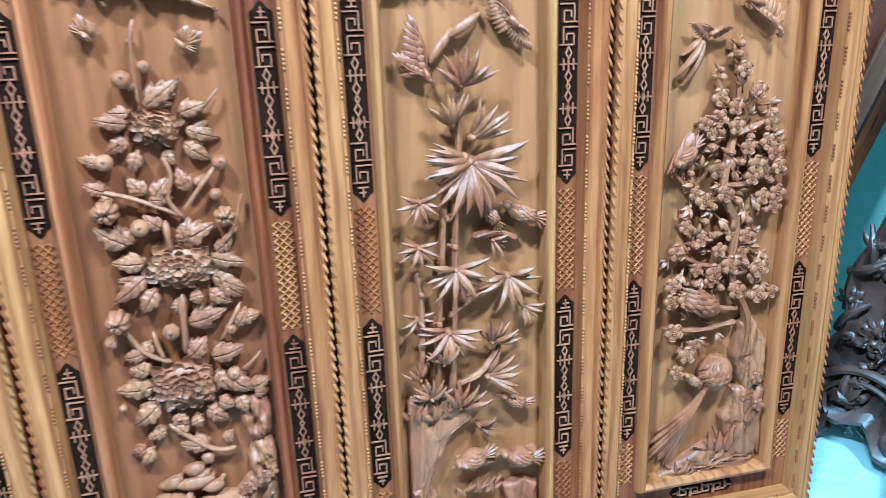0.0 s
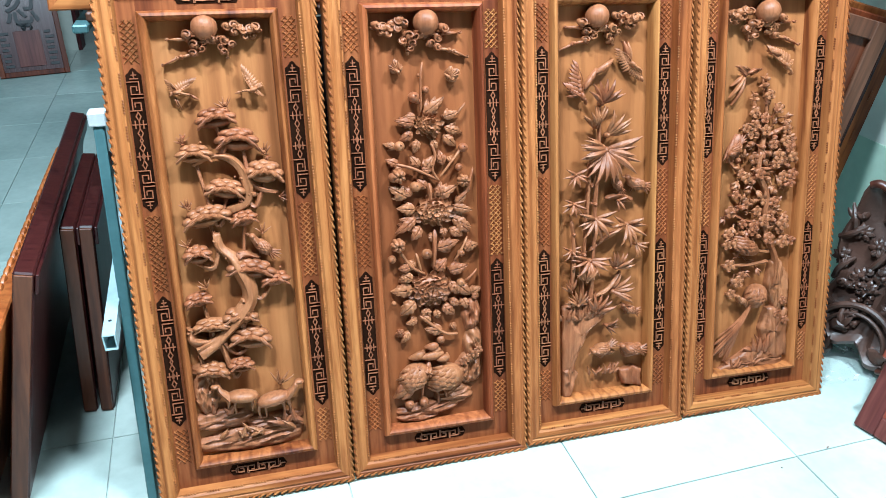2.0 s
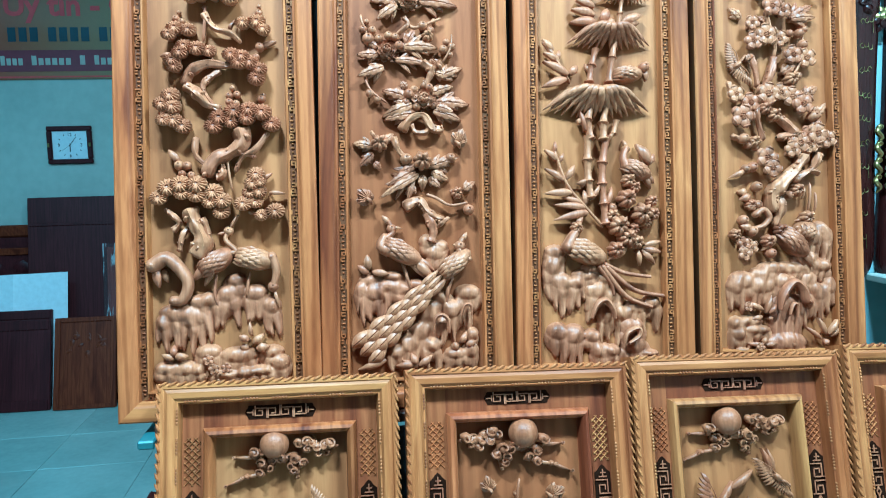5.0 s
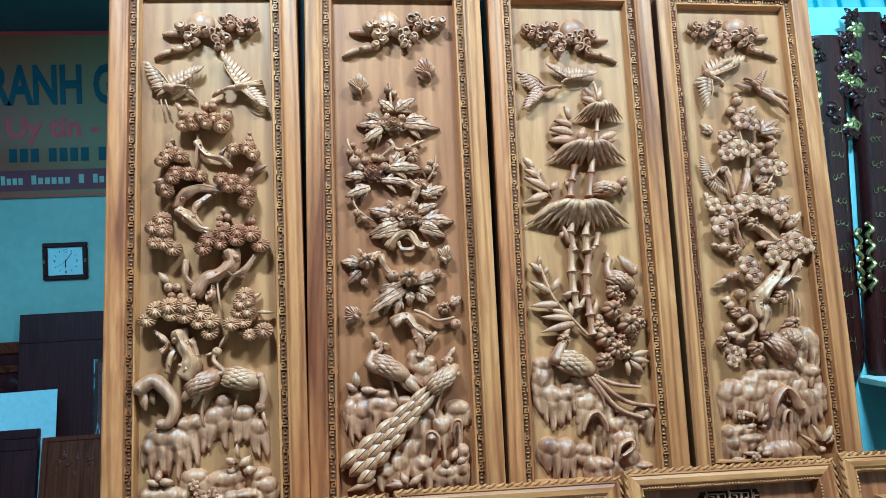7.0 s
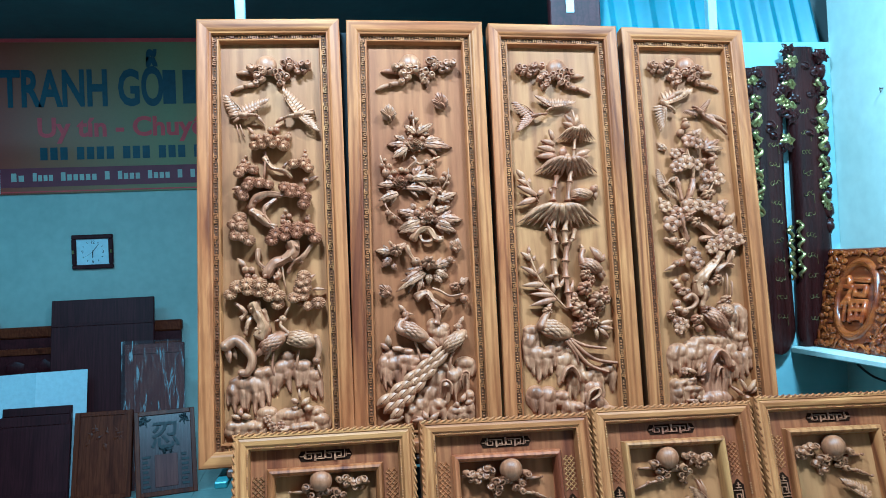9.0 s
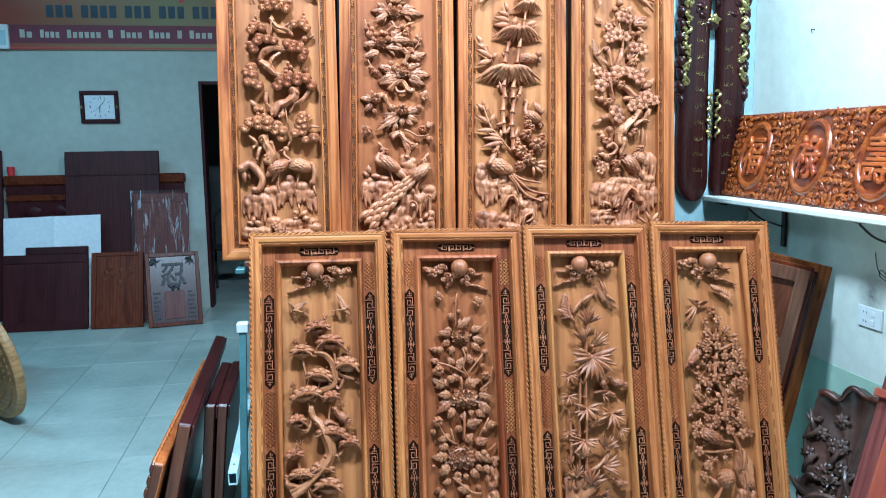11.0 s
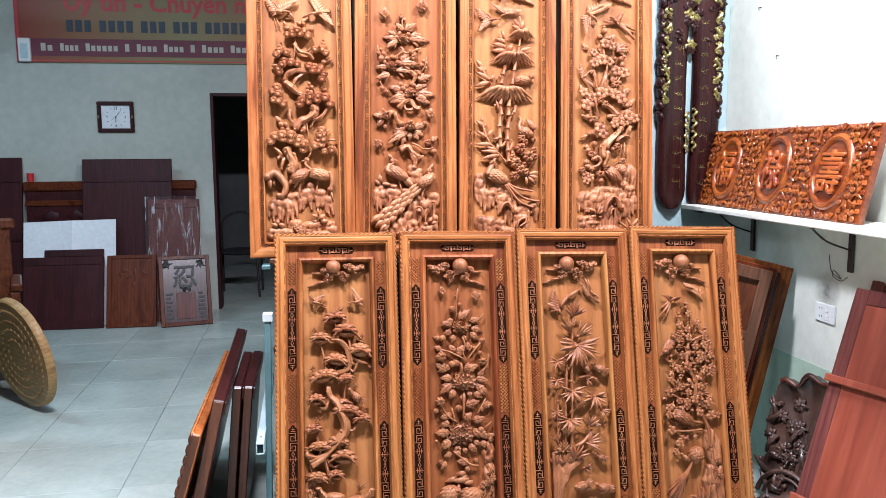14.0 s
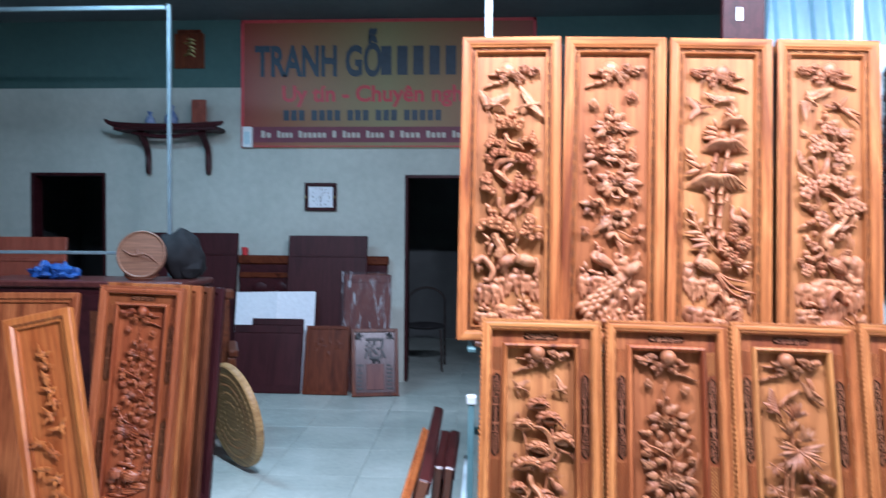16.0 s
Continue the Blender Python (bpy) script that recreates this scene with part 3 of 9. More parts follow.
def feather_coat(g, x, y, z, a, b, c, ang, rows):
    """Overlapping rows of long flat feathers laid over the rear of a smooth body."""
    ca, sa = math.cos(radians(ang)), math.sin(radians(ang))

    def at(px, py):
        return (x + px * ca - py * sa, y + px * sa + py * ca)

    def height(px, py):
        return z + c * math.sqrt(max(0.0, 1 - (px / a) ** 2 - (py / b) ** 2))

    for k, (s, l) in enumerate(((-0.30, 0.75), (0.0, 0.62), (0.28, 0.5), (0.5, 0.4))):
        m = 5
        for j in range(-2, 3):
            px, py = a * s, (j + 0.5 * (k % 2)) * b * 0.36
            if (px / a) ** 2 + (py / b) ** 2 > 0.92:
                continue
            qx, qy = px - a * l, py * (0.75 if k == 0 else 0.95)
            top = height(px, py) - 0.0012
            petal(g, at(px, py), at(qx, qy), b * 0.40, top, max(z - 0.004, height(qx, qy)) - top + 0.0015, 0.2, 0.003)


def perched(x, y, size, ang):
    """A resting shape kept plain: a feathered body with a head, folded tail and feet."""
    g = Geo()
    a = radians(ang)
    z = F + 0.011
    g.blob((x, y, z), (size * 0.42, size * 0.24, size * 0.22), ang, 12, 8)
    feather_coat(g, x, y, z, size * 0.42, size * 0.24, size * 0.22, ang, 4)
    hx, hy = x + math.cos(a) * size * 0.45, y + math.sin(a) * size * 0.45 + size * 0.14
    g.tube([(x + math.cos(a) * size * 0.25, y + math.sin(a) * size * 0.25, z + 0.003), (hx, hy, z + 0.004)], [size * 0.16, size * 0.11], 8)
    g.blob((hx, hy, z + 0.005), (size * 0.14, size * 0.125, size * 0.12), ang, 8, 6)
    g.leaf((hx, hy, z + 0.005), size * 0.27, size * 0.09, ang - 12 * (1 if math.cos(a) > 0 else -1), 0.0)
    for k in range(5):
        g.leaf((x - math.cos(a) * size * 0.22, y - math.sin(a) * size * 0.22, z + size * 0.06), size * (0.62 - 0.05 * abs(k - 2)), size * 0.12, ang + 180 + (k - 2) * 11, 0.03, 0.08 * (k - 2), 0.6)
    for k in (-0.1, 0.08):
        g.tube([(x + k * size, y - size * 0.12, z), (x + k * size * 1.2, y - size * 0.36, F + 0.004)], [size * 0.045, size * 0.03], 5)
    carved("bird_carving", g)


def butterfly(x, y, size, ang):
    g = Geo()
    for q, l, w in ((60, 0.75, 0.62), (100, 0.62, 0.5), (15, 0.5, 0.4)):
        g.leaf((x, y, F + 0.006), size * l, size * w, ang + q, 0.28, 0.1, 0.2, 0.005, 7)
        for k in range(3):
            g.leaf((x, y, F + 0.009), size * l * 0.9, size * 0.1, ang + q - 14 + 14 * k, 0.3, 0.1, 0.6)
    g.tube([(x + size * 0.1, y - size * 0.15, F + 0.008), (x, y, F + 0.014), (x - size * 0.2, y + size * 0.2, F + 0.010)], [0.002, 0.0045, 0.0015], 7)
    carved("butterfly_carving", g)


def lump_field(g, x, y, half_w, half_h, lumps, p, step, ripple):
    """A relief of domes that melt into one another, cut off where it meets the ground."""
    nx, ny = int(2 * half_w / step), int(2 * half_h / step)
    gx, gy = np.meshgrid(np.linspace(-half_w, half_w, nx), np.linspace(-half_h, half_h, ny))
    total = np.zeros_like(gx)
    for cx, cy, a, b, c in lumps:
        if b > 1.7 * a:
            # a drip: wide at its top, drawn out to a rounded point
            t = np.clip((cy + b - gy) / (2 * b), 0, 1)
            w = a * (0.28 + 0.82 * (1 - t) ** 0.8)
            d = np.clip(1 - ((gx - cx - 0.25 * a * np.sin(4 * t + 90 * cx)) / w) ** 2 - np.clip((t - 0.8) / 0.2, 0, 1) ** 2 - np.clip((0.3 - t) / 0.3, 0, 1) ** 2, 0, None)
            d = np.where((gy > cy + b) | (gy < cy - b), 0, d * (1 - 0.45 * t))
        else:
            d = np.clip(1 - ((gx - cx) / a) ** 2 - ((gy - cy) / b) ** 2, 0, None)
        total += (c * d ** 0.5) ** p
    z = total ** (1 / p)
    z *= 1 + ripple * np.sin(gx * 230 + 1.6 * np.sin(gy * 70 + 9 * x) + 5 * y) + 0.5 * ripple * np.sin(gx * 90 - 60 * gy + 7 * y)
    keep = z > 0.0004
    verts = [(x + i, y + j, F + (k if k > 0.0004 else -0.003)) for i, j, k in zip(gx.ravel(), gy.ravel(), z.ravel())]
    used, faces = {}, []
    for j in range(ny - 1):
        for i in range(nx - 1):
            if keep[j, i] or keep[j, i + 1] or keep[j + 1, i] or keep[j + 1, i + 1]:
                faces.append(tuple(used.setdefault(k, len(used)) for k in (j * nx + i, j * nx + i + 1, (j + 1) * nx + i + 1, (j + 1) * nx + i)))
    g.add([verts[k] for k in used], faces)


def canopy(x, y, w, h):
    """A pine crown: a fluted arched lip, rows of scalloped lobes behind it and twigs under it."""
    g = Geo()
    w, h = w * 1.02, h * 0.82
    side = 1 if int(x * 1000) % 2 else -1
    r0, rise = h * 0.15, h * rnd(0.42, 0.66)
    low = y - 0.24 * h
    arc = lambda s: rise * (1 - abs(s) ** 2.2)
    g.blob((x, y - 0.02 * h, F + 0.003), (0.40 * w, 0.32 * h, 0.016), 0, 14, 7, 0.2, x * 90)
    n = max(24, int(w / 0.0011))
    pts, rad = [], []
    for i in range(n + 1):
        s = 2 * i / n - 1
        pts.append((x + 0.5 * w * s, low + arc(s) + 0.0008 * math.sin(s * 17 + x * 50), F + 0.021 - 0.006 * s * s))
        rad.append(r0 * (1 - 0.55 * abs(s) ** 4) * (1 + 0.07 * math.cos(i * math.pi) + 0.10 * math.sin(s * 11 + y * 70)))
    g.tube(pts, rad, 9)
    for up, fw, z, ry in ((0.22, 0.96, 0.0150, 0.20), (0.42, 0.72, 0.0105, 0.19)):
        m = max(3, round(w * fw / 0.021))
        for i in range(m):
            s = 2 * (i + 0.5) / m - 1
            q = s * fw
            c = (x + side * 0.05 * w * up + 0.5 * w * q, low + up * h + arc(q) * (1 - 0.3 * up) + rnd(-0.02, 0.02) * h, F + z + rnd(-0.001, 0.0015))
            g.blob(c, (0.74 * w * fw / m * rnd(0.9, 1.1), ry * h, 0.0085), -22 * s, 10, 6, 0.12, i + up)
    for i in range(max(3, int(w / 0.014))):
        s = rnd(-0.75, 0.75)
        p = (x + 0.5 * w * s, low + arc(s) - 0.05 * h, F + 0.010)
        g.tube([p, (x + 0.42 * w * s, p[1] - 0.16 * h, F + 0.011), (x + 0.25 * w * s, p[1] - 0.27 * h, F + 0.004)], [0.0022, 0.0018, 0.0014], 5)
    if side > 0:
        g.tube([(x + 0.2 * w, low + 0.8 * h, F + 0.006), (x + 0.22 * w, low + 1.12 * h, F + 0.009)], [0.0012, 0.0009], 5)
        g.blob((x + 0.22 * w, low + 1.15 * h, F + 0.010), (0.0032, 0.0032, 0.003), 0, 7, 5)
    a = radians(rnd(-12, 12))
    ca, sa = math.cos(a), math.sin(a)
    g.v = [(x + (p - x) * ca - (q - y) * sa, y + (p - x) * sa + (q - y) * ca, r) for p, q, r in g.v]
    carved("pine_clump", g)


def spray(x, y, r, n, a0, a1, width=0.22, curl=0.15, lift=0.3, name="leaf_spray"):
    g = Geo()
    if width > 0.3:
        n, r = max(3, int(n * 0.7)), r * (0.82 if F < -0.04 else 0.92)
    for i in range(n):
        q = a0 + (a1 - a0) * (i / max(1, n - 1)) + rnd(-5, 5)
        z, l, c = F + rnd(0.008, 0.016), r * rnd(0.82, 1.08), rnd(-curl, curl)
        g.leaf((x, y, z), l, r * width * rnd(0.85, 1.15), q, lift * rnd(0.6, 1.1), c, 0.45, 0.003, 5)
        if width > 0.3:
            for d in (-42, 42):
                f = 0.3 * l
                g.leaf((x + f * math.cos(radians(q)), y + f * math.sin(radians(q)), z + 0.2 * lift * l), l * 0.45, l * width * 0.62, q + d, lift * 0.5, c, 0.45, 0.003, 4)
    g.blob((x, y, F + 0.010), (r * 0.13, r * 0.13, 0.008), 0, 7, 5)
    carved(name, g)


def branch(r0, r1, *pts):
    """Gnarled wood: a twisting stem with ridges and hollows along it, and a few knots."""
    g = Geo()
    n = len(pts)
    sub = 7
    path, rad = [], []
    for i in range(n - 1):
        a, b, c, d = (Vector(pts[max(0, min(n - 1, k))]) for k in (i - 1, i, i + 1, i + 2))
        for j in range(sub + (i == n - 2)):
            t = j / sub
            path.append(0.5 * (2 * b + (c - a) * t + (2 * a - 5 * b + 4 * c - d) * t * t + (3 * b - a - 3 * c + d) * t ** 3))
            f = (i + t) / (n - 1)
            rad.append((r0 + (r1 - r0) * f) * (1 + (0.16 * math.sin(9 * f + 80 * pts[0][0]) + 0.08 * math.sin(23 * f) if r0 > 0.004 else 0)))
    m = 20 if r0 > 0.004 else 8
    rows = []
    ph = rnd(0, 6)
    for k, (p, r) in enumerate(zip(path, rad)):
        q = path[min(k + 1, len(path) - 1)] - path[max(k - 1, 0)]
        q = q.normalized() if q.length > 1e-7 else Vector((0, 1))
        f = k / (len(path) - 1)
        end = 0.35 if k in (0, len(path) - 1) else 1.0
        row = []
        for j in range(m):
            a = 2 * math.pi * j / m
            v = r * end
            if r0 > 0.004:
                v *= 1 + 0.13 * math.sin(4 * a + 5 * f + ph) + 0.07 * math.sin(9 * a - 7 * f)
            row.append((p.x - q.y * v * math.cos(a), p.y + q.x * v * math.cos(a), F + 0.007 + 0.004 * math.sin(math.pi * f) + 0.85 * v * math.sin(a)))
        rows.append(row)
    g.grid(rows, False, True)
    if r0 > 0.0055:
        for i in range(2 * n - 2):
            k = int(rnd(0.1, 0.9) * len(path))
            p, r = path[k], rad[k]
            a = rnd(0, 6.28)
            g.blob((p.x + 0.75 * r * math.cos(a), p.y + 0.75 * r * math.sin(a), F + 0.011 + 0.3 * r), (r * 0.5, r * 0.32, r * 0.4), math.degrees(a), 8, 6, 0.3, i)
    carved("branch", g)


def blossom_head(x, y, r, sq=0.75):
    """A full bloom: five rings of narrow cupped petals that rise to a tight heart."""
    g = Geo()
    sq = max(sq, 0.8)
    g.blob((x, y, F + 0.003), (r * 0.8, r * 0.8 * sq, 0.012), 0, 16, 8)
    for f0, f1, n, w, z0 in ((0.45, 1.05, 14, 0.36, 0.004), (0.34, 0.84, 13, 0.33, 0.0085), (0.24, 0.64, 11, 0.29, 0.0125), (0.14, 0.45, 9, 0.25, 0.016), (0.05, 0.27, 6, 0.2, 0.019)):
        for i in range(n):
            a = 2 * math.pi * (i + rnd(-0.25, 0.25)) / n + 3 * f1
            k = f1 * rnd(0.88, 1.12)
            petal(g, (x + f0 * r * math.cos(a), y + sq * f0 * r * math.sin(a)), (x + k * r * math.cos(a + 0.12), y + sq * k * r * math.sin(a + 0.12)), w * r, F + z0, 0.0035, -0.25, 0.004, 0, 0, 1.5)
    carved("flower", g)


def plum(x, y, r):
    """A five-petalled flower with rounded petals round a small stamen knot."""
    g = Geo()
    z = F + rnd(0.012, 0.019)
    a0 = rnd(0, 72)
    for k in range(5):
        a = radians(a0 + 72 * k)
        g.blob((x + 0.56 * r * math.cos(a), y + 0.54 * r * math.sin(a), z), (r * 0.50, r * 0.46, r * 0.12), a0 + 72 * k, 9, 6)
        g.blob((x + 0.86 * r * math.cos(a), y + 0.83 * r * math.sin(a), z + r * 0.06), (r * 0.10, r * 0.36, r * 0.12), a0 + 72 * k, 7, 5)
    for k in range(6):
        a = radians(a0 + 60 * k)
        g.blob((x + 0.2 * r * math.cos(a), y + 0.2 * r * math.sin(a), z + r * 0.10), (r * 0.09, r * 0.09, r * 0.12), 0, 6, 4)
    g.blob((x, y, z + r * 0.06), (r * 0.12, r * 0.12, r * 0.12), 0, 7, 5)
    g.tube([(x, y, z), (x, y - r * 0.4, F)], [r * 0.35, r * 0.25], 5)
    carved("blossom", g)


def plums(*items):
    for x, y, r in items:
        plum(x, y, r)


def bud(x, y, r):
    """A closed flower: petals folded round one another over small sepals."""
    g = Geo()
    a0 = rnd(0, 360)
    z = F + 0.012
    for k in range(5):
        a = radians(a0 + 72 * k)
        g.blob((x + 0.34 * r * math.cos(a), y + 0.34 * r * math.sin(a), z), (r * 0.62, r * 0.5, r * 0.85), a0 + 72 * k + 70, 8, 6)
    g.blob((x, y, z + 0.35 * r), (r * 0.4, r * 0.4, r * 0.6), 0, 7, 5)
    for k in range(3):
        g.leaf((x, y, F + 0.008), r * 2.0, r * 0.9, a0 + 60 + 75 * k, 0.2, rnd(-0.3, 0.3))
    carved("bud", g)


def relief_field(g, x, y, w, h, amp, fx, fy, ang=0.0, n=22):
    """A mound with a ragged outline and ridged strata, sunk into the ground at its rim."""
    ca, sa = math.cos(radians(ang)), math.sin(radians(ang))
    rings = 11
    rows = []
    for i in range(rings + 1):
        f = i / rings
        row = []
        for k in range(2 * n):
            a = math.pi * k / n
            rim = 1 + 0.16 * noise.noise(Vector((2.2 * math.cos(a) + x * 50, 2.2 * math.sin(a), y * 50)))
            px, py = 0.5 * w * rim * f * math.cos(a), 0.5 * h * rim * f * math.sin(a)
            u, v = px * ca + py * sa, -px * sa + py * ca
            p = Vector((u * fx + x * 31, v * fy + y * 17, 0.7))
            ridge = 1 - abs(noise.noise(p)) * 2.2
            fine = noise.noise(p * 2.6)
            z = F + (1 - f ** 5) * amp * (0.52 + 0.40 * ridge + 0.16 * fine) - (0.004 if i == rings else 0)
            row.append((x + px, y + py, z))
        rows.append(row)
    g.grid(rows, False, True)


def rock(x, y, w, h):
    g = Geo()
    relief_field(g, x, y, w, h, 0.016, 85, 40, rnd(-22, 22))
    carved("rock", g)


def block(ridges, *outline):
    """A flat-faced stone with sloping sides and cut streaks, inside a rough outline."""
    n = len(outline)
    cx, cy = sum(p[0] for p in outline) / n, sum(p[1] for p in outline) / n
    rim = []
    for i in range(n):
        a, b = outline[i], outline[(i + 1) % n]
        for j in range(8):
            t = j / 8
            p = (a[0] + (b[0] - a[0]) * t, a[1] + (b[1] - a[1]) * t)
            k = 1 + 0.05 * noise.noise(Vector((p[0] * 90, p[1] * 90, 3.0)))
            rim.append((cx + (p[0] - cx) * k, cy + (p[1] - cy) * k))
    rows = []
    for f, z in ((1.0, -0.003), (0.985, 0.006), (0.93, 0.0105), (0.82, 0.012), (0.66, 0.0125), (0.5, 0.013), (0.34, 0.013), (0.18, 0.0135), (0.02, 0.0135)):
        row = []
        for p in rim:
            x, y = cx + (p[0] - cx) * f, cy + (p[1] - cy) * f
            cut = 1 - 2 * abs(noise.noise(Vector((x * ridges, y * 26, 1.5))))
            row.append((x, y, F + z * (0.72 + 0.42 * cut) if z > 0 else F + z))
        rows.append(row)
    g = Geo()
    g.grid(rows, False, True)
    carved("rock", g)


def grass(x, y, w, h, n):
    g = Geo()
    for i in range(n):
        g.leaf((x + rnd(-0.5, 0.5) * w, y - h * 0.5, F + rnd(0.005, 0.014)), h * rnd(0.6, 1.15), h * 0.26, 90 + rnd(-60, 60), 0.12, rnd(-0.3, 0.3), 0.4)
    carved("grass_tuft", g)


def bank(x, y, w, h):
    """Ground that lies in wavy strata."""
    g = Geo()
    relief_field(g, x, y, w, h, 0.012, 16, 72, 8, 30)
    carved("ground_bank", g)


def beast(x, y, size, ang, legs=1):
    """A grazing shape kept plain: a long body on thin legs."""
    g = Geo()
    z = F + 0.016
    g.blob((x, y, z), (size * 0.42, size * 0.17, size * 0.16), ang, 12, 8)
    s = 1 if math.cos(radians(ang)) > 0 else -1
    g.tube([(x + s * size * 0.3, y, z), (x + s * size * 0.5, y + size * 0.22, z + 0.003), (x + s * size * 0.55, y + size * 0.34, z)], [size * 0.12, size * 0.07, size * 0.05], 7)
    g.blob((x + s * size * 0.62, y + size * 0.34, z), (size * 0.13, size * 0.07, size * 0.07), 0, 8, 6)
    for k in (-0.32, -0.18, 0.2, 0.32):
        g.tube([(x + k * size, y - size * 0.05, z), (x + k * size * 1.15, y - size * 0.28, z - 0.004), (x + k * size * 1.05, y - size * 0.5, z - 0.008)], [size * 0.07, size * 0.035, size * 0.025], 6)
    carved("deer_carving", g)


def plume(x, y, length, ang, n, fan, width=0.09, curl=0.1):
    """Long feathers; a full train is a sheaf of fine bowed ones."""
    g = Geo()
    if n >= 5:
        for i in range(17):
            f = i / 16 - 0.5
            ln = length * (1 - 0.9 * f * f) * rnd(0.82, 1.03)
            a = radians(ang + f * fan * 1.5)
            b = radians(ang + f * fan * 0.6)
            m = (x + 0.45 * ln * math.cos(b), y + 0.45 * ln * math.sin(b), F + 0.016 - 0.01 * abs(f))
            g.tube([(x + 0.03 * length * f, y, F + 0.014), m, (x + ln * math.cos(a), y + ln * math.sin(a), F + 0.006)], [0.0022, 0.0034, 0.0016], 6)
        carved("tail_plume", g)
        return
    for i in range(n):
        q = ang + (i / max(1, n - 1) - 0.5) * fan
        c = curl * (i / max(1, n - 1) - 0.5) * 2 + 0.08
        for j in range(3):
            f = 1 - 0.26 * j
            g.leaf((x, y, F + 0.008 + 0.003 * j), length * f, length * width * 1.25, q + rnd(-2, 2), 0.06, c, 0.5, 0.004, 8)
    carved("tail_plume", g)


def swell(x, y, a, b, ang=0, feathers=0):
    """A rounded back with laid feathers on top where wanted."""
    g = Geo()
    g.blob((x, y, F + 0.008), (a, b, 0.020), ang, 16, 10)
    if feathers:
        feather_coat(g, x, y, F + 0.008, a, b, 0.020, ang, feathers)
    carved("bird_carving", g)


def foliage(x, y, w, h, n):
    """Small lobed leaves and berries that fill the gaps between flowers."""
    for i in range(n):
        g = Geo()
        a = 2.4 * i
        f = math.sqrt((i + 0.5) / n)
        cx, cy = x + 0.5 * w * f * math.cos(a), y + 0.5 * h * f * math.sin(a)
        q = math.degrees(a) + rnd(-50, 50)
        l = rnd(0.017, 0.028)
        z = F + rnd(0.004, 0.012)
        for d, k in ((0, 1.0), (38, 0.72), (-38, 0.72)):
            g.leaf((cx, cy, z), l * k, l * 0.42 * k, q + d, rnd(0.15, 0.4), rnd(-0.15, 0.15), 0.5, 0.003, 5)
        g.tube([(cx, cy, z), (cx - 0.014 * math.cos(radians(q)), cy - 0.014 * math.sin(radians(q)), F + 0.003)], [0.0022, 0.0018], 5)
        carved("carved_leaf", g)


def petals(*items):
    """Plump leaves without veins, each with a short stalk into the ground."""
    for x0, y0, x1, y1, w in items:
        g = Geo()
        petal(g, (x0, y0), (x1, y1), w * 0.85, F + rnd(0.009, 0.014), rnd(-0.004, 0.001), 0.28)
        g.tube([(x0, y0, F), (x0 + 0.25 * (x1 - x0), y0 + 0.25 * (y1 - y0), F + 0.010)], [w * 0.2, w * 0.22], 6)
        carved("carved_leaf", g)


def leaves(*items):
    """Broad scalloped leaves with cut veins and a small side lobe at each shoulder."""
    for x0, y0, x1, y1, w in items:
        g = Geo()
        z = F + rnd(0.007, 0.012)
        dx, dy = x1 - x0, y1 - y0
        petal(g, (x0, y0), (x1 + 0.08 * dx, y1 + 0.08 * dy), w * 0.74, z, rnd(-0.006, 0.003), 0.16, 0.006, 3, 4, 0.72)
        for s in (-1, 1):
            for at, turn, size in ((0.12, 0.72, 0.58), (0.38, 0.5, 0.42)):
                a = math.atan2(dy, dx) + s * turn
                ln = size * math.hypot(dx, dy) * rnd(0.85, 1.15)
                b = (x0 + at * dx, y0 + at * dy)
                petal(g, b, (b[0] + ln * math.cos(a), b[1] + ln * math.sin(a)), w * 0.46, z - 0.002, rnd(-0.006, 0.002), 0.16, 0.005, 0, 2, 0.72)
        g.tube([(x0, y0, F), (x0 + 0.4 * dx, y0 + 0.4 * dy, F + 0.008)], [w * 0.16, w * 0.2], 6)
        carved("carved_leaf", g)


def balls(*items):
    """Round berries and closed buds that sit close to one another, each with a small navel."""
    for x, y, r in items:
        g = Geo()
        z = F + min(0.6 * r, 0.012) + 0.003
        if r > 0.0135:
            for k in range(7):
                a = 2 * math.pi * k / 7 + 9 * x
                g.blob((x + 0.42 * r * math.cos(a), y + 0.42 * r * math.sin(a), z - 0.1 * r), (r * 0.55, r * 0.36, r * 0.62), math.degrees(a), 9, 7)
            petal(g, (x, y + 0.1 * r), (x + 0.5 * r, y + 0.75 * r), 0.5 * r, z + 0.45 * r)
            petal(g, (x, y + 0.1 * r), (x - 0.6 * r, y + 0.5 * r), 0.5 * r, z + 0.45 * r)
        else:
            g.blob((x, y, z), (r, r * 0.95, r * 0.75), 0, 12, 9, 0.08, x * 40)
        g.blob((x + 0.1 * r, y + 0.35 * r, z + 0.68 * r), (r * 0.22, r * 0.2, r * 0.18), 0, 7, 5)
        g.tube([(x, y, F), (x, y, z)], [0.6 * r, 0.7 * r], 7)
        carved("bud", g)


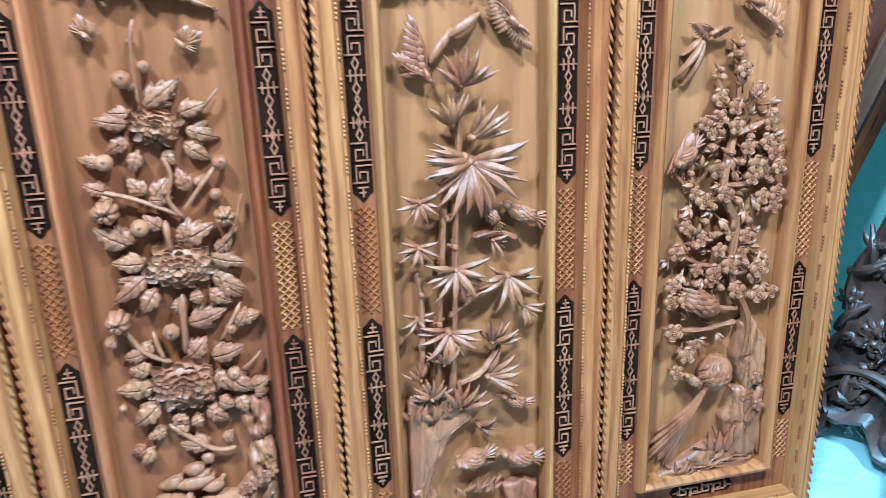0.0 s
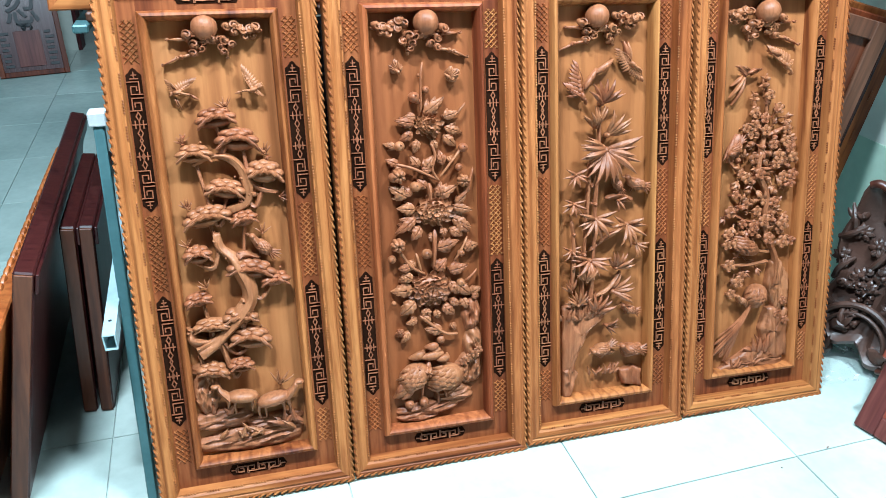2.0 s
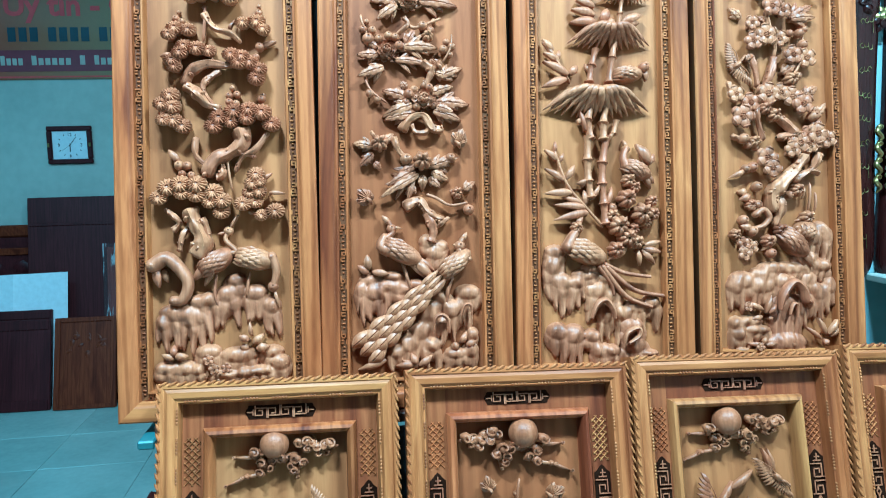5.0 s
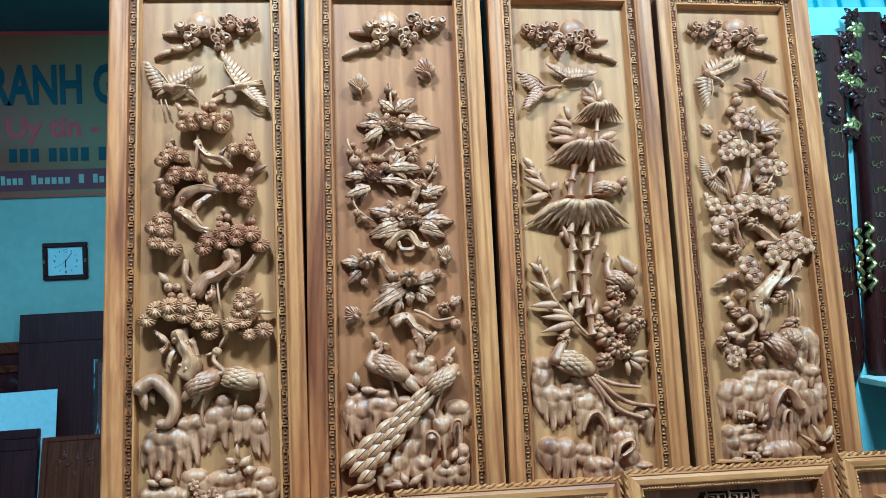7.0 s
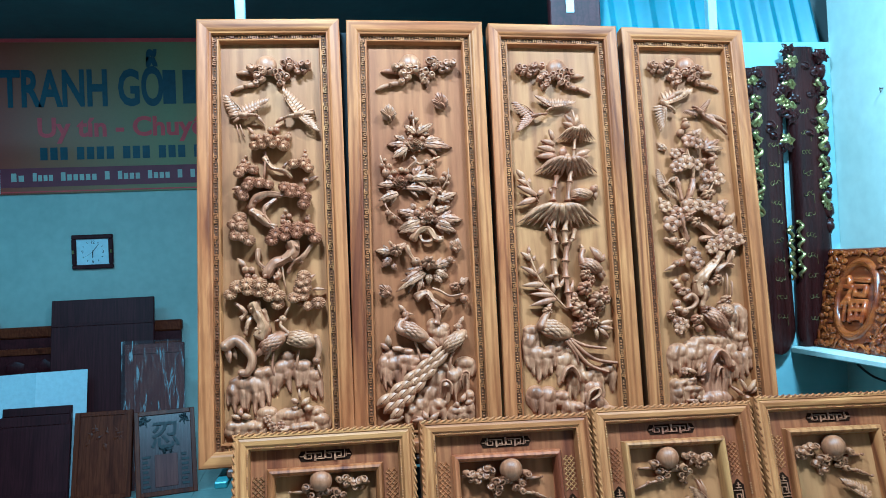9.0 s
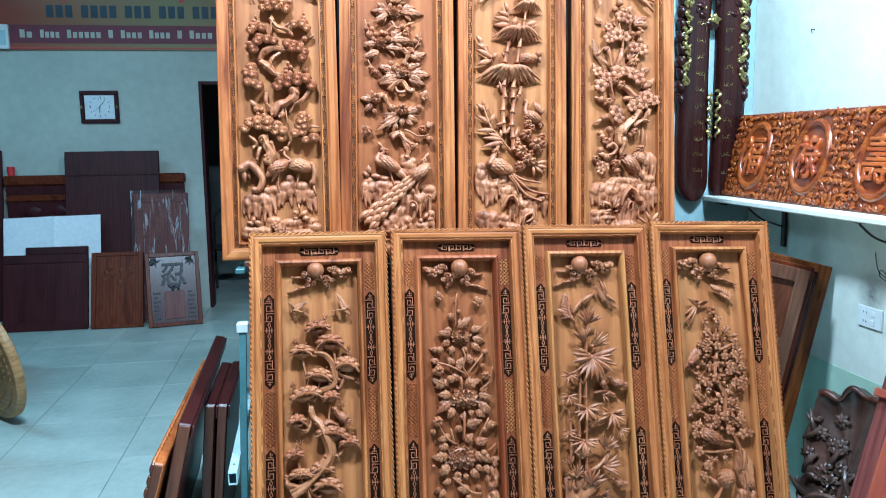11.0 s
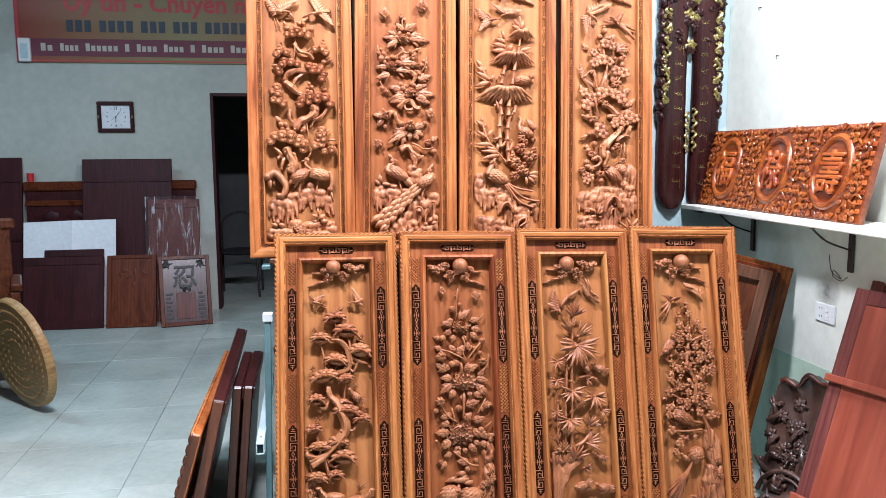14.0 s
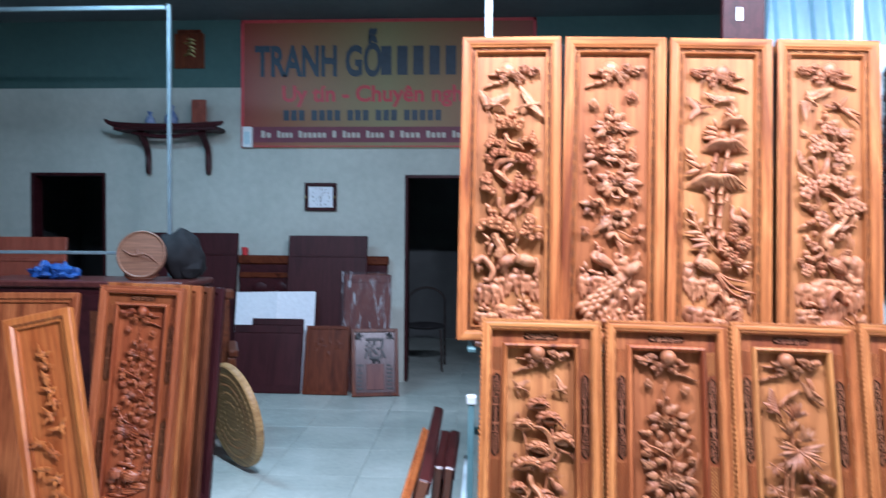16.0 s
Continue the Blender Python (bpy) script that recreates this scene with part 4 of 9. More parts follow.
def pads(*items):
    """A pine clump: round needle pads with deep radial cuts that face up and forward, one over the other."""
    g = Geo()
    n = 15
    for i, (x, y, r) in enumerate(items):
        z = F + 0.017 + 0.0018 * (i % 3)
        lean, r = 0.22, 1.25 * r
        rows = [[(x, y, z + 0.10 * r)] * (2 * n)]
        for f, zz, cut in ((0.16, 0.10, 0.0), (0.24, 0.22, 0.03), (0.62, 0.26, 0.11), (0.95, 0.10, 0.15), (1.04, -0.10, 0.16), (0.8, -0.75, 0.0), (0.35, -1.5, 0.0)):
            row = []
            for j in range(2 * n):
                a = math.pi * j / n
                d = f * (1.0 if j % 2 else 0.9 if f > 0.9 else 0.98)
                px, py = r * d * math.cos(a), 0.86 * r * d * math.sin(a)
                row.append((x + px, y + py, max(F - 0.001, z + r * (zz - (0 if j % 2 else cut)) - lean * py)))
            rows.append(row)
        g.grid(rows, False, True)
    carved("pine_clump", g)


def scroll(g, x, y, r, z, turn):
    """One cloud curl: a bun with a raised spiral lip."""
    g.blob((x, y, z - 0.002), (r * 1.1, r * 0.85, r * 0.6), 30 * turn, 10, 7, 0.3, x * 70)
    a0 = 2.0 + 40 * x
    pts = [(x + r * (1.0 - 0.13 * k) * math.cos(a0 + turn * k * 0.85), y + r * (0.9 - 0.12 * k) * math.sin(a0 + turn * k * 0.85), z + r * (0.15 + 0.10 * k)) for k in range(7)]
    g.tube(pts, [r * q for q in (0.10, 0.2, 0.25, 0.25, 0.22, 0.18, 0.1)], 6)


def sky(x, y, r, side):
    """A sun over two banks of curled cloud with trailing tails on the other side."""
    g = Geo()
    low = F < -0.04
    g.blob((x, y, F + (0.012 if low else 0.0)), (r, r, r * (0.6 if low else 0.42)), 0, 28, 16)
    carved("sun_disc", g)
    for bank_of in (((-1.35, -0.5, 0.36), (-0.82, -0.38, 0.30), (-0.38, -0.62, 0.32), (0.05, -0.5, 0.28), (0.5, -0.85, 0.36), (-0.12, -0.98, 0.32), (-0.82, -1.2, 0.36), (-0.3, -1.5, 0.32), (-0.9, -1.85, 0.30), (0.93, -0.95, 0.32), (1.4, -0.95, 0.38), (1.85, -1.3, 0.32), (1.1, -1.5, 0.30), (1.25, -1.9, 0.28)),
                    ((1.7, 0.0, 0.32), (2.15, 0.1, 0.36), (2.6, 0.0, 0.32), (2.25, -0.45, 0.32), (2.85, -0.35, 0.36), (3.4, -0.25, 0.38), (3.85, -0.15, 0.36), (3.5, -0.7, 0.26), (2.95, -0.8, 0.26))):
        g = Geo()
        for i, (a, b, q) in enumerate(bank_of):
            scroll(g, x + side * a * r + rnd(-0.06, 0.06) * r, y + b * r + rnd(-0.06, 0.06) * r, q * r * 1.12, F + 0.010 + rnd(-0.002, 0.004), 1 if i % 2 else -1)
        carved("cloud_bank", g)
    for a, b, c, d, w in ((-1.3, -0.85, -2.75, -0.8, 0.5), (-0.9, -1.95, -2.2, -2.15, 0.5), (-1.9, -2.1, -3.3, -2.65, 0.42), (3.6, -0.4, 4.2, -0.35, 0.5), (1.6, -1.6, 1.5, -2.3, 0.5)):
        g = Geo()
        petal(g, (x + side * a * r, y + b * r), (x + side * c * r, y + d * r), w * r * (0.45 if low else 0.8), F + 0.007, -0.002, 0.25)
        if low:
            scroll(g, x + side * c * r, y + d * r, 0.13 * r, F + 0.009, side)
        g.blob((x + side * a * r, y + b * r, F + 0.004), (0.22 * r, 0.2 * r, 0.008))
        carved("cloud_wisp", g)


def flyer(bx, by, hx, hy, tx, ty, ax, ay, cx, cy, size):
    """A flying shape kept plain: a body between head and tail points with two feathered wings to their tips."""
    g = Geo()
    L = size * 0.62
    d = Vector((hx - tx, hy - ty))
    d = d.normalized() if d.length > 1e-6 else Vector((1, 0))
    z = F + 0.012
    g.blob((bx, by, z), (L, 0.5 * L, 0.5 * L), math.degrees(math.atan2(d.y, d.x)), 14, 9)
    g.tube([(bx + 0.5 * L * d.x, by + 0.5 * L * d.y, z), (0.4 * bx + 0.6 * hx, 0.4 * by + 0.6 * hy, z + 0.3 * L), (hx, hy, z + 0.2 * L)], [0.36 * L, 0.24 * L, 0.2 * L], 9)
    g.blob((hx, hy, z + 0.2 * L), (0.3 * L, 0.26 * L, 0.26 * L), 0, 10, 7)
    petal(g, (hx, hy), (hx + 0.65 * L * d.x, hy + 0.65 * L * d.y), 0.2 * L, z + 0.1 * L)
    for k in (-1, 0, 1):
        petal(g, (bx - 0.5 * L * d.x, by - 0.5 * L * d.y), (tx - 0.35 * k * L * d.y, ty + 0.35 * k * L * d.x), 0.4 * L, z - 0.002)
    for wx, wy in ((ax, ay), (cx, cy)):
        o0 = Vector((bx + 0.25 * L * d.x, by + 0.25 * L * d.y))
        w = Vector((wx, wy)) - o0
        u = w.normalized()
        n = Vector((-u.y, u.x))
        n = n if n.dot(d) < 0 else -n
        W = w.length
        # long flight feathers fan from square at the body to straight out at the tip
        for k in range(9):
            f = k / 8
            o = o0 + w * (0.05 + 0.72 * f)
            a = 0.35 + 1.05 * (1 - f) ** 0.8
            e = o + (u * math.cos(a) + n * math.sin(a)) * W * (0.44 - 0.12 * f)
            petal(g, o, e, W * 0.095, z - 0.002 + 0.0005 * k, -0.002, 0.10, 0.004, 0, 0, 1.15)
        # short coverts lap over their roots
        for k in range(5):
            o = o0 + w * (0.02 + 0.12 * k) - n * 0.02 * W
            e = o + (u * 0.75 + n * 0.62) * W * 0.2
            petal(g, o, e, W * 0.11, z + 0.001, -0.001, 0.08, 0.004, 0, 0, 1.1)
        g.tube([(o0.x, o0.y, z), (o0.x + 0.5 * w.x - 0.05 * W * n.x, o0.y + 0.5 * w.y - 0.05 * W * n.y, z + 0.004), (o0.x + 0.85 * w.x, o0.y + 0.85 * w.y, z)], [0.16 * L, 0.09 * L, 0.03 * L], 7)
    carved("bird_carving", g)


def peony(x, y, r):
    """A full bloom seen a little from below: cupped wavy petals in three rings round a tight heart."""
    g = Geo()
    g.blob((x, y, F + 0.004), (r * 0.7, r * 0.6, 0.012), 0, 14, 8)
    for f0, f1, n, w, z0, tip in ((0.25, 1.22, 9, 0.62, 0.005, 0.003), (0.15, 0.86, 8, 0.5, 0.011, 0.003), (0.08, 0.56, 6, 0.42, 0.016, 0.003)):
        for i in range(n):
            a = 2 * math.pi * (i + rnd(-0.2, 0.2)) / n + 2 * f1
            k = f1 * rnd(0.85, 1.1)
            petal(g, (x + f0 * r * math.cos(a), y + 0.8 * f0 * r * math.sin(a)), (x + k * r * math.cos(a), y + 0.78 * k * r * math.sin(a)), w * r, F + z0, tip, -0.28, 0.005, 2, 0, 1.5)
    for i in range(7):
        a = 6.283 * i / 7
        q = 0.24 * r if i else 0.0
        g.blob((x + q * math.cos(a), y + 0.8 * q * math.sin(a), F + 0.021), (r * 0.14, r * 0.2, 0.006), math.degrees(a), 8, 6, 0.2, i)
    carved("flower", g)


def umbrella(x, y, w, h):
    """A palm head: thick pointed blades that spread from one crown and hang over at their ends."""
    g = Geo()
    g.blob((x, y - 0.12 * h, F + 0.008), (0.3 * w, 0.28 * h, 0.014), 0, 16, 8)
    for layer, (n, reach, zz) in enumerate(((15, 1.0, 0.011), (11, 0.86, 0.0165), (7, 0.66, 0.021))):
        for i in range(n):
            s = 2 * (i + rnd(-0.2, 0.2)) / (n - 1) - 1
            ex = x + 0.5 * w * reach * math.copysign(abs(s) ** 0.85, s)
            ey = y - h * (0.80 - 0.22 * abs(s) ** 2.0) * reach + 0.02 * h
            mx, my = x + (ex - x) * 0.58, y + (ey - y) * (0.22 + 0.2 * (1 - abs(s)))
            wd = 0.038 * w * (1.2 - 0.3 * abs(s))
            pts = [(x + 0.05 * w * s, y, F + zz + 0.002), (x + (mx - x) * 0.6, y + (my - y) * 0.4 + 0.03 * h, F + zz + 0.006), (mx, my, F + zz + 0.005), (ex, ey, F + zz - 0.006)]
            g.tube(pts, [wd * 0.5, wd * 0.95, wd, wd * 0.12], 6, 0.75)
    carved("palm_frond", g)


def bamboo(r, *pts):
    """A jointed cane: waisted lengths between raised rings."""
    g = Geo()
    z = F + 0.010
    for (x0, y0), (x1, y1) in zip(pts, pts[1:]):
        m = max(1, round(math.hypot(x1 - x0, y1 - y0) / (5.0 * r)))
        for k in range(m):
            a, b = k / m, (k + 1) / m
            p = [(x0 + (x1 - x0) * f, y0 + (y1 - y0) * f, z) for f in (a, a + 0.2 / m, a + 0.5 / m, a + 0.8 / m, b)]
            g.tube(p, [r, r * 0.78, r * 0.7, r * 0.8, r * 1.05], 9)
            g.blob((p[4][0], p[4][1], z), (r * 1.25, r * 0.35, r * 1.2), math.degrees(math.atan2(x0 - x1, y1 - y0)), 10, 6)
    carved("branch", g)


def ribbon(r, *pts):
    """A smooth band, thick at its start and narrowing a little to a rounded end."""
    g = Geo()
    n = len(pts)
    rad = [r * (1.0 - 0.35 * i / (n - 1)) for i in range(n)]
    p3 = [(p[0], p[1], F + 0.013 - 0.003 * i / n) for i, p in enumerate(pts)]
    g.tube(p3, rad, 10, 0.9)
    for i in (0, n - 1):
        g.blob(p3[i], (rad[i] * 1.02, rad[i] * 1.02, rad[i] * 0.9), 0, 10, 7)
    carved("bird_carving", g)


def arch(r, *pts):
    """A raised lip round a hollow in the stone."""
    g = Geo()
    n = len(pts)
    g.tube([(p[0], p[1], F + 0.017) for p in pts], [r * (0.5 if i in (0, n - 1) else 1) for i in range(n)], 8)
    carved("rock", g)


def stone(*items):
    """Water-worn stone: low smooth caps whose undersides run down in long drips with dark hollows between."""
    x = sum(q[0] for q in items) / len(items)
    y = sum(q[1] for q in items) / len(items)
    lumps = []
    for cx, cy, a, b in items:
        cx, cy = cx - x, cy - y
        if b > 1.7 * a:
            lumps.append((cx, cy, a, b, 0.0085))
            continue
        lumps.append((cx, cy + 0.25 * b, a * 0.98, b * 0.72, 0.0125 * rnd(0.85, 1.1)))
        lumps.append((cx + rnd(-0.3, 0.3) * a, cy - 0.35 * b, a * 1.15, b * 1.15, 0.0075))
        m = max(2, round(a / 0.0105))
        for k in range(m):
            f = (k + 0.5 + rnd(-0.15, 0.15)) / m * 2 - 1
            ln = b * rnd(0.45, 1.45) + 0.005
            lumps.append((cx + f * a * 0.86, cy + 0.2 * b - ln, a / m * rnd(0.85, 1.45), ln, 0.0095 * (1 - 0.3 * f * f)))
    hw = max(abs(q[0]) + q[2] for q in lumps) + 0.004
    hh = max(abs(q[1]) + q[3] for q in lumps) + 0.004
    g = Geo()
    lump_field(g, x, y, hw, hh, lumps, 3.4, 0.0016, 0.09)
    carved("rock", g)


def train(x0, y0, x1, y1):
    """A long tail laid in rows of rounded feathers, each cut with fine barbs."""
    g = Geo()
    d = Vector((x1 - x0, y1 - y0))
    L = d.length
    u = d / L
    n = Vector((-u.y, u.x))
    rows = 9
    for k in range(rows - 1, -1, -1):
        f = k / rows
        half = L * (0.05 + 0.045 * f)
        for s in ((-0.6, 0.6) if k % 2 else (-1.0, 0.0, 1.0)):
            o = Vector((x0, y0)) + u * L * f * 0.86 + n * half * s
            e = o + u * L * 0.24 + n * half * s * 0.15
            petal(g, o, e, half * 1.35, F + 0.010 + 0.006 * (1 - f), 0.0, 0.35, 0.006, 0, 6, 1.25)
    carved("tail_plume", g)


random.seed(11)

# upper panel of pines
begin(upper[0], U_FIELD)
sky(0.185, 1.0895, 0.03, 1)
flyer(0.1235, 0.9366, 0.1573, 0.9352, 0.0812, 0.9447, 0.0759, 0.9981, 0.1934, 0.9777, 0.0261)
flyer(0.2699, 0.9361, 0.2339, 0.9263, 0.3174, 0.9469, 0.2271, 1.01, 0.3212, 0.8857, 0.0261)
branch(0.0022, 0.0016, (0.1027, 0.9148), (0.1106, 0.8767))
branch(0.0022, 0.0016, (0.1109, 0.9146), (0.1241, 0.8775))
petals((0.1573, 0.937, 0.1777, 0.9129, 0.0109), (0.2339, 0.9293, 0.209, 0.918, 0.0098))
pads((0.152, 0.8494, 0.0125), (0.17, 0.8622, 0.0114), (0.1902, 0.8657, 0.0125), (0.2163, 0.865, 0.0125), (0.1726, 0.8505, 0.0125), (0.1997, 0.8509, 0.0114), (0.2296, 0.8471, 0.0147))
balls((0.1485, 0.8756, 0.0098), (0.162, 0.8753, 0.0087), (0.1811, 0.8806, 0.0076), (0.195, 0.8949, 0.0098), (0.2113, 0.8944, 0.0087), (0.2411, 0.8731, 0.0098), (0.2451, 0.8847, 0.006))
petals((0.1486, 0.8844, 0.1325, 0.9053, 0.012), (0.2032, 0.9005, 0.2253, 0.9117, 0.0131))
pads((0.1207, 0.7853, 0.0147), (0.1475, 0.7804, 0.0136), (0.1099, 0.7703, 0.0125))
balls((0.1209, 0.807, 0.0082), (0.1316, 0.801, 0.0082), (0.1264, 0.8212, 0.0049))
pads((0.2832, 0.7974, 0.0158), (0.2558, 0.7942, 0.0131), (0.2964, 0.7796, 0.0125))
balls((0.2865, 0.8193, 0.0076), (0.2868, 0.8338, 0.0049))
pads((0.1381, 0.7483, 0.0147), (0.1632, 0.7429, 0.0147), (0.131, 0.7338, 0.0136), (0.1872, 0.7375, 0.0125), (0.1149, 0.7191, 0.0147), (0.1201, 0.7049, 0.0125))
pads((0.2302, 0.7303, 0.0147), (0.2517, 0.7256, 0.0136), (0.246, 0.7116, 0.0136), (0.2676, 0.7136, 0.0147), (0.2862, 0.6987, 0.0136), (0.2803, 0.6792, 0.0147))
balls((0.2874, 0.7471, 0.0098), (0.2788, 0.7274, 0.0076))
petals((0.2901, 0.747, 0.3205, 0.7592, 0.0142), (0.1124, 0.7333, 0.0885, 0.7297, 0.0087))
pads((0.1092, 0.6484, 0.0158), (0.0933, 0.6307, 0.0147), (0.1143, 0.6243, 0.0147), (0.1037, 0.611, 0.0147), (0.1157, 0.5968, 0.0147), (0.0958, 0.5976, 0.0125), (0.1324, 0.5851, 0.0147))
pads((0.2333, 0.6138, 0.0169), (0.2628, 0.6165, 0.0158), (0.2894, 0.6098, 0.0169), (0.2038, 0.6012, 0.0169), (0.2276, 0.5919, 0.0136), (0.2597, 0.5989, 0.0147), (0.3076, 0.5868, 0.0158), (0.193, 0.5835, 0.0158))
balls((0.2233, 0.6477, 0.0082), (0.2394, 0.6498, 0.0082), (0.2231, 0.6349, 0.0087), (0.2363, 0.6321, 0.0076), (0.2875, 0.6395, 0.0093), (0.2904, 0.6478, 0.006), (0.2289, 0.6643, 0.006))
branch(0.0071, 0.0044, (0.1749, 0.8198), (0.1961, 0.7874), (0.231, 0.7748), (0.2496, 0.757))
branch(0.0109, 0.0065, (0.1342, 0.6707), (0.1493, 0.6982), (0.1815, 0.7128), (0.2244, 0.7095), (0.2516, 0.7199))
branch(0.0109, 0.0076, (0.1342, 0.6707), (0.1595, 0.653), (0.1804, 0.6299), (0.2068, 0.6205))
branch(0.0065, 0.0044, (0.2082, 0.7016), (0.1784, 0.6774), (0.1728, 0.6581), (0.1936, 0.6238))
branch(0.0044, 0.0027, (0.1778, 0.8341), (0.1802, 0.811), (0.1741, 0.7596))
branch(0.0044, 0.0027, (0.2258, 0.7836), (0.2397, 0.8033))
branch(0.0154, 0.0123, (0.2433, 0.5803), (0.248, 0.5499), (0.2211, 0.5292), (0.1919, 0.5143), (0.1732, 0.4828))
branch(0.0067, 0.0041, (0.1558, 0.565), (0.1554, 0.5269), (0.1787, 0.5041))
branch(0.0062, 0.0036, (0.2992, 0.5724), (0.2743, 0.5377), (0.2474, 0.5226), (0.2309, 0.4907))
branch(0.0062, 0.0031, (0.2159, 0.5322), (0.2422, 0.5283), (0.2739, 0.5213))
branch(0.0031, 0.0021, (0.2157, 0.5186), (0.225, 0.4533))
branch(0.0093, 0.0051, (0.194, 0.4818), (0.2072, 0.4865), (0.2051, 0.5137))
balls((0.1213, 0.5069, 0.0103), (0.1369, 0.5061, 0.0093), (0.1264, 0.4905, 0.0082), (0.1445, 0.4869, 0.0082))
petals((0.1214, 0.515, 0.1007, 0.5392, 0.0175))
pads((0.1003, 0.4623, 0.017), (0.1262, 0.468, 0.017), (0.1584, 0.4664, 0.017), (0.0821, 0.442, 0.0149), (0.1286, 0.4502, 0.0139), (0.1571, 0.445, 0.0149), (0.1884, 0.4509, 0.017), (0.1829, 0.4314, 0.0139), (0.2079, 0.4328, 0.0149), (0.2044, 0.4106, 0.0149))
pads((0.2741, 0.4843, 0.0149), (0.2673, 0.4663, 0.0139), (0.2832, 0.4676, 0.0098), (0.2606, 0.4488, 0.0129), (0.2801, 0.4494, 0.0129), (0.248, 0.4254, 0.0149), (0.2717, 0.4284, 0.0129), (0.3106, 0.4087, 0.016), (0.2841, 0.401, 0.0118))
petals((0.286, 0.4745, 0.3049, 0.4871, 0.0093), (0.2985, 0.4469, 0.3302, 0.4453, 0.0093), (0.2555, 0.409, 0.2711, 0.4055, 0.0093))
branch(0.0175, 0.0134, (0.1505, 0.3202), (0.1663, 0.3505), (0.1513, 0.3881), (0.1387, 0.4205))
branch(0.0062, 0.0041, (0.1049, 0.3749), (0.1204, 0.3898), (0.1077, 0.4063), (0.0898, 0.4204))
branch(0.0062, 0.0046, (0.1174, 0.3325), (0.1253, 0.3633), (0.141, 0.3887))
branch(0.0082, 0.0062, (0.1617, 0.3981), (0.1718, 0.3817), (0.1765, 0.3447))
swell(0.1914, 0.3115, 0.0401, 0.0216, 32, 5)
ribbon(0.0062, (0.22, 0.3265), (0.2305, 0.3312), (0.2102, 0.3533), (0.2157, 0.3714))
balls((0.2157, 0.3714, 0.0103))
petals((0.2183, 0.3765, 0.2345, 0.4048, 0.0072), (0.2104, 0.369, 0.1923, 0.3658, 0.0072))
petals((0.1733, 0.3033, 0.1424, 0.2742, 0.0226), (0.1861, 0.2973, 0.1652, 0.2625, 0.0154))
swell(0.2663, 0.3134, 0.0422, 0.0226, -11, 5)
ribbon(0.0103, (0.3002, 0.3166), (0.3089, 0.29), (0.3028, 0.2592))
balls((0.3012, 0.2567, 0.0113))
petals((0.3036, 0.2514, 0.3119, 0.2148, 0.0082))
ribbon(0.0154, (0.07, 0.3069), (0.0944, 0.3209), (0.1197, 0.2987), (0.1357, 0.2695), (0.1243, 0.237), (0.1066, 0.2356))
branch(0.0036, 0.0031, (0.1901, 0.2919), (0.1863, 0.2458), (0.195, 0.2147))
branch(0.0036, 0.0031, (0.2554, 0.288), (0.2475, 0.2343))
petals((0.0741, 0.3015, 0.079, 0.2628, 0.0206), (0.0867, 0.2981, 0.0942, 0.272, 0.0154))
stone((0.2267, 0.269, 0.0206, 0.0185), (0.2082, 0.2393, 0.0247, 0.0257), (0.2646, 0.2409, 0.0247, 0.0237), (0.1749, 0.2312, 0.0216, 0.0216), (0.1546, 0.2274, 0.0237, 0.0206), (0.1139, 0.2047, 0.0437, 0.0268), (0.2974, 0.2132, 0.0185, 0.0247), (0.0813, 0.1867, 0.0165, 0.0232), (0.1137, 0.1695, 0.0123, 0.034), (0.1411, 0.1527, 0.0103, 0.034), (0.1717, 0.1807, 0.0113, 0.036), (0.1999, 0.2042, 0.0103, 0.0298), (0.228, 0.2074, 0.0123, 0.034), (0.246, 0.2114, 0.0082, 0.0283), (0.294, 0.1828, 0.0103, 0.0288), (0.139, 0.193, 0.0309, 0.0257))
stone((0.2288, 0.1166, 0.0401, 0.0237), (0.1684, 0.1258, 0.0268, 0.0216), (0.2949, 0.122, 0.0237, 0.0185), (0.1181, 0.0947, 0.0319, 0.0216), (0.148, 0.0925, 0.0165, 0.0165), (0.3096, 0.0984, 0.0216, 0.0232), (0.2432, 0.0832, 0.0216, 0.0165), (0.0834, 0.0972, 0.0216, 0.0185), (0.2737, 0.086, 0.0268, 0.0154), (0.2079, 0.0808, 0.0319, 0.0134))
petals((0.2498, 0.1503, 0.2322, 0.1615, 0.0185), (0.2598, 0.1446, 0.2807, 0.1633, 0.0175), (0.2494, 0.1352, 0.2318, 0.1389, 0.0175), (0.2647, 0.1342, 0.2902, 0.1374, 0.0226), (0.1034, 0.1204, 0.0786, 0.1296, 0.0144), (0.1059, 0.1252, 0.1293, 0.1236, 0.0185), (0.1034, 0.1254, 0.1036, 0.1477, 0.0154), (0.2551, 0.16, 0.2532, 0.188, 0.0103))
plums((0.1708, 0.1157, 0.0113), (0.1831, 0.0975, 0.0113), (0.2057, 0.0983, 0.0103))

# upper panel of peonies
begin(upper[1], U_FIELD)
sky(0.1817, 1.0952, 0.0311, 1)
butterfly(0.2713, 0.9626, 0.0575, 44)
butterfly(0.1165, 0.9266, 0.0546, 24)
peony(0.1884, 0.8495, 0.0253)
leaves((0.1712, 0.8478, 0.1125, 0.8502, 0.0253), (0.1652, 0.8389, 0.1243, 0.8084, 0.0253), (0.1602, 0.8599, 0.1309, 0.874, 0.0184), (0.2114, 0.8505, 0.2879, 0.8425, 0.0322), (0.2175, 0.8594, 0.2611, 0.8645, 0.023), (0.1896, 0.882, 0.1599, 0.9039, 0.0253), (0.1954, 0.8819, 0.2369, 0.9083, 0.0253))
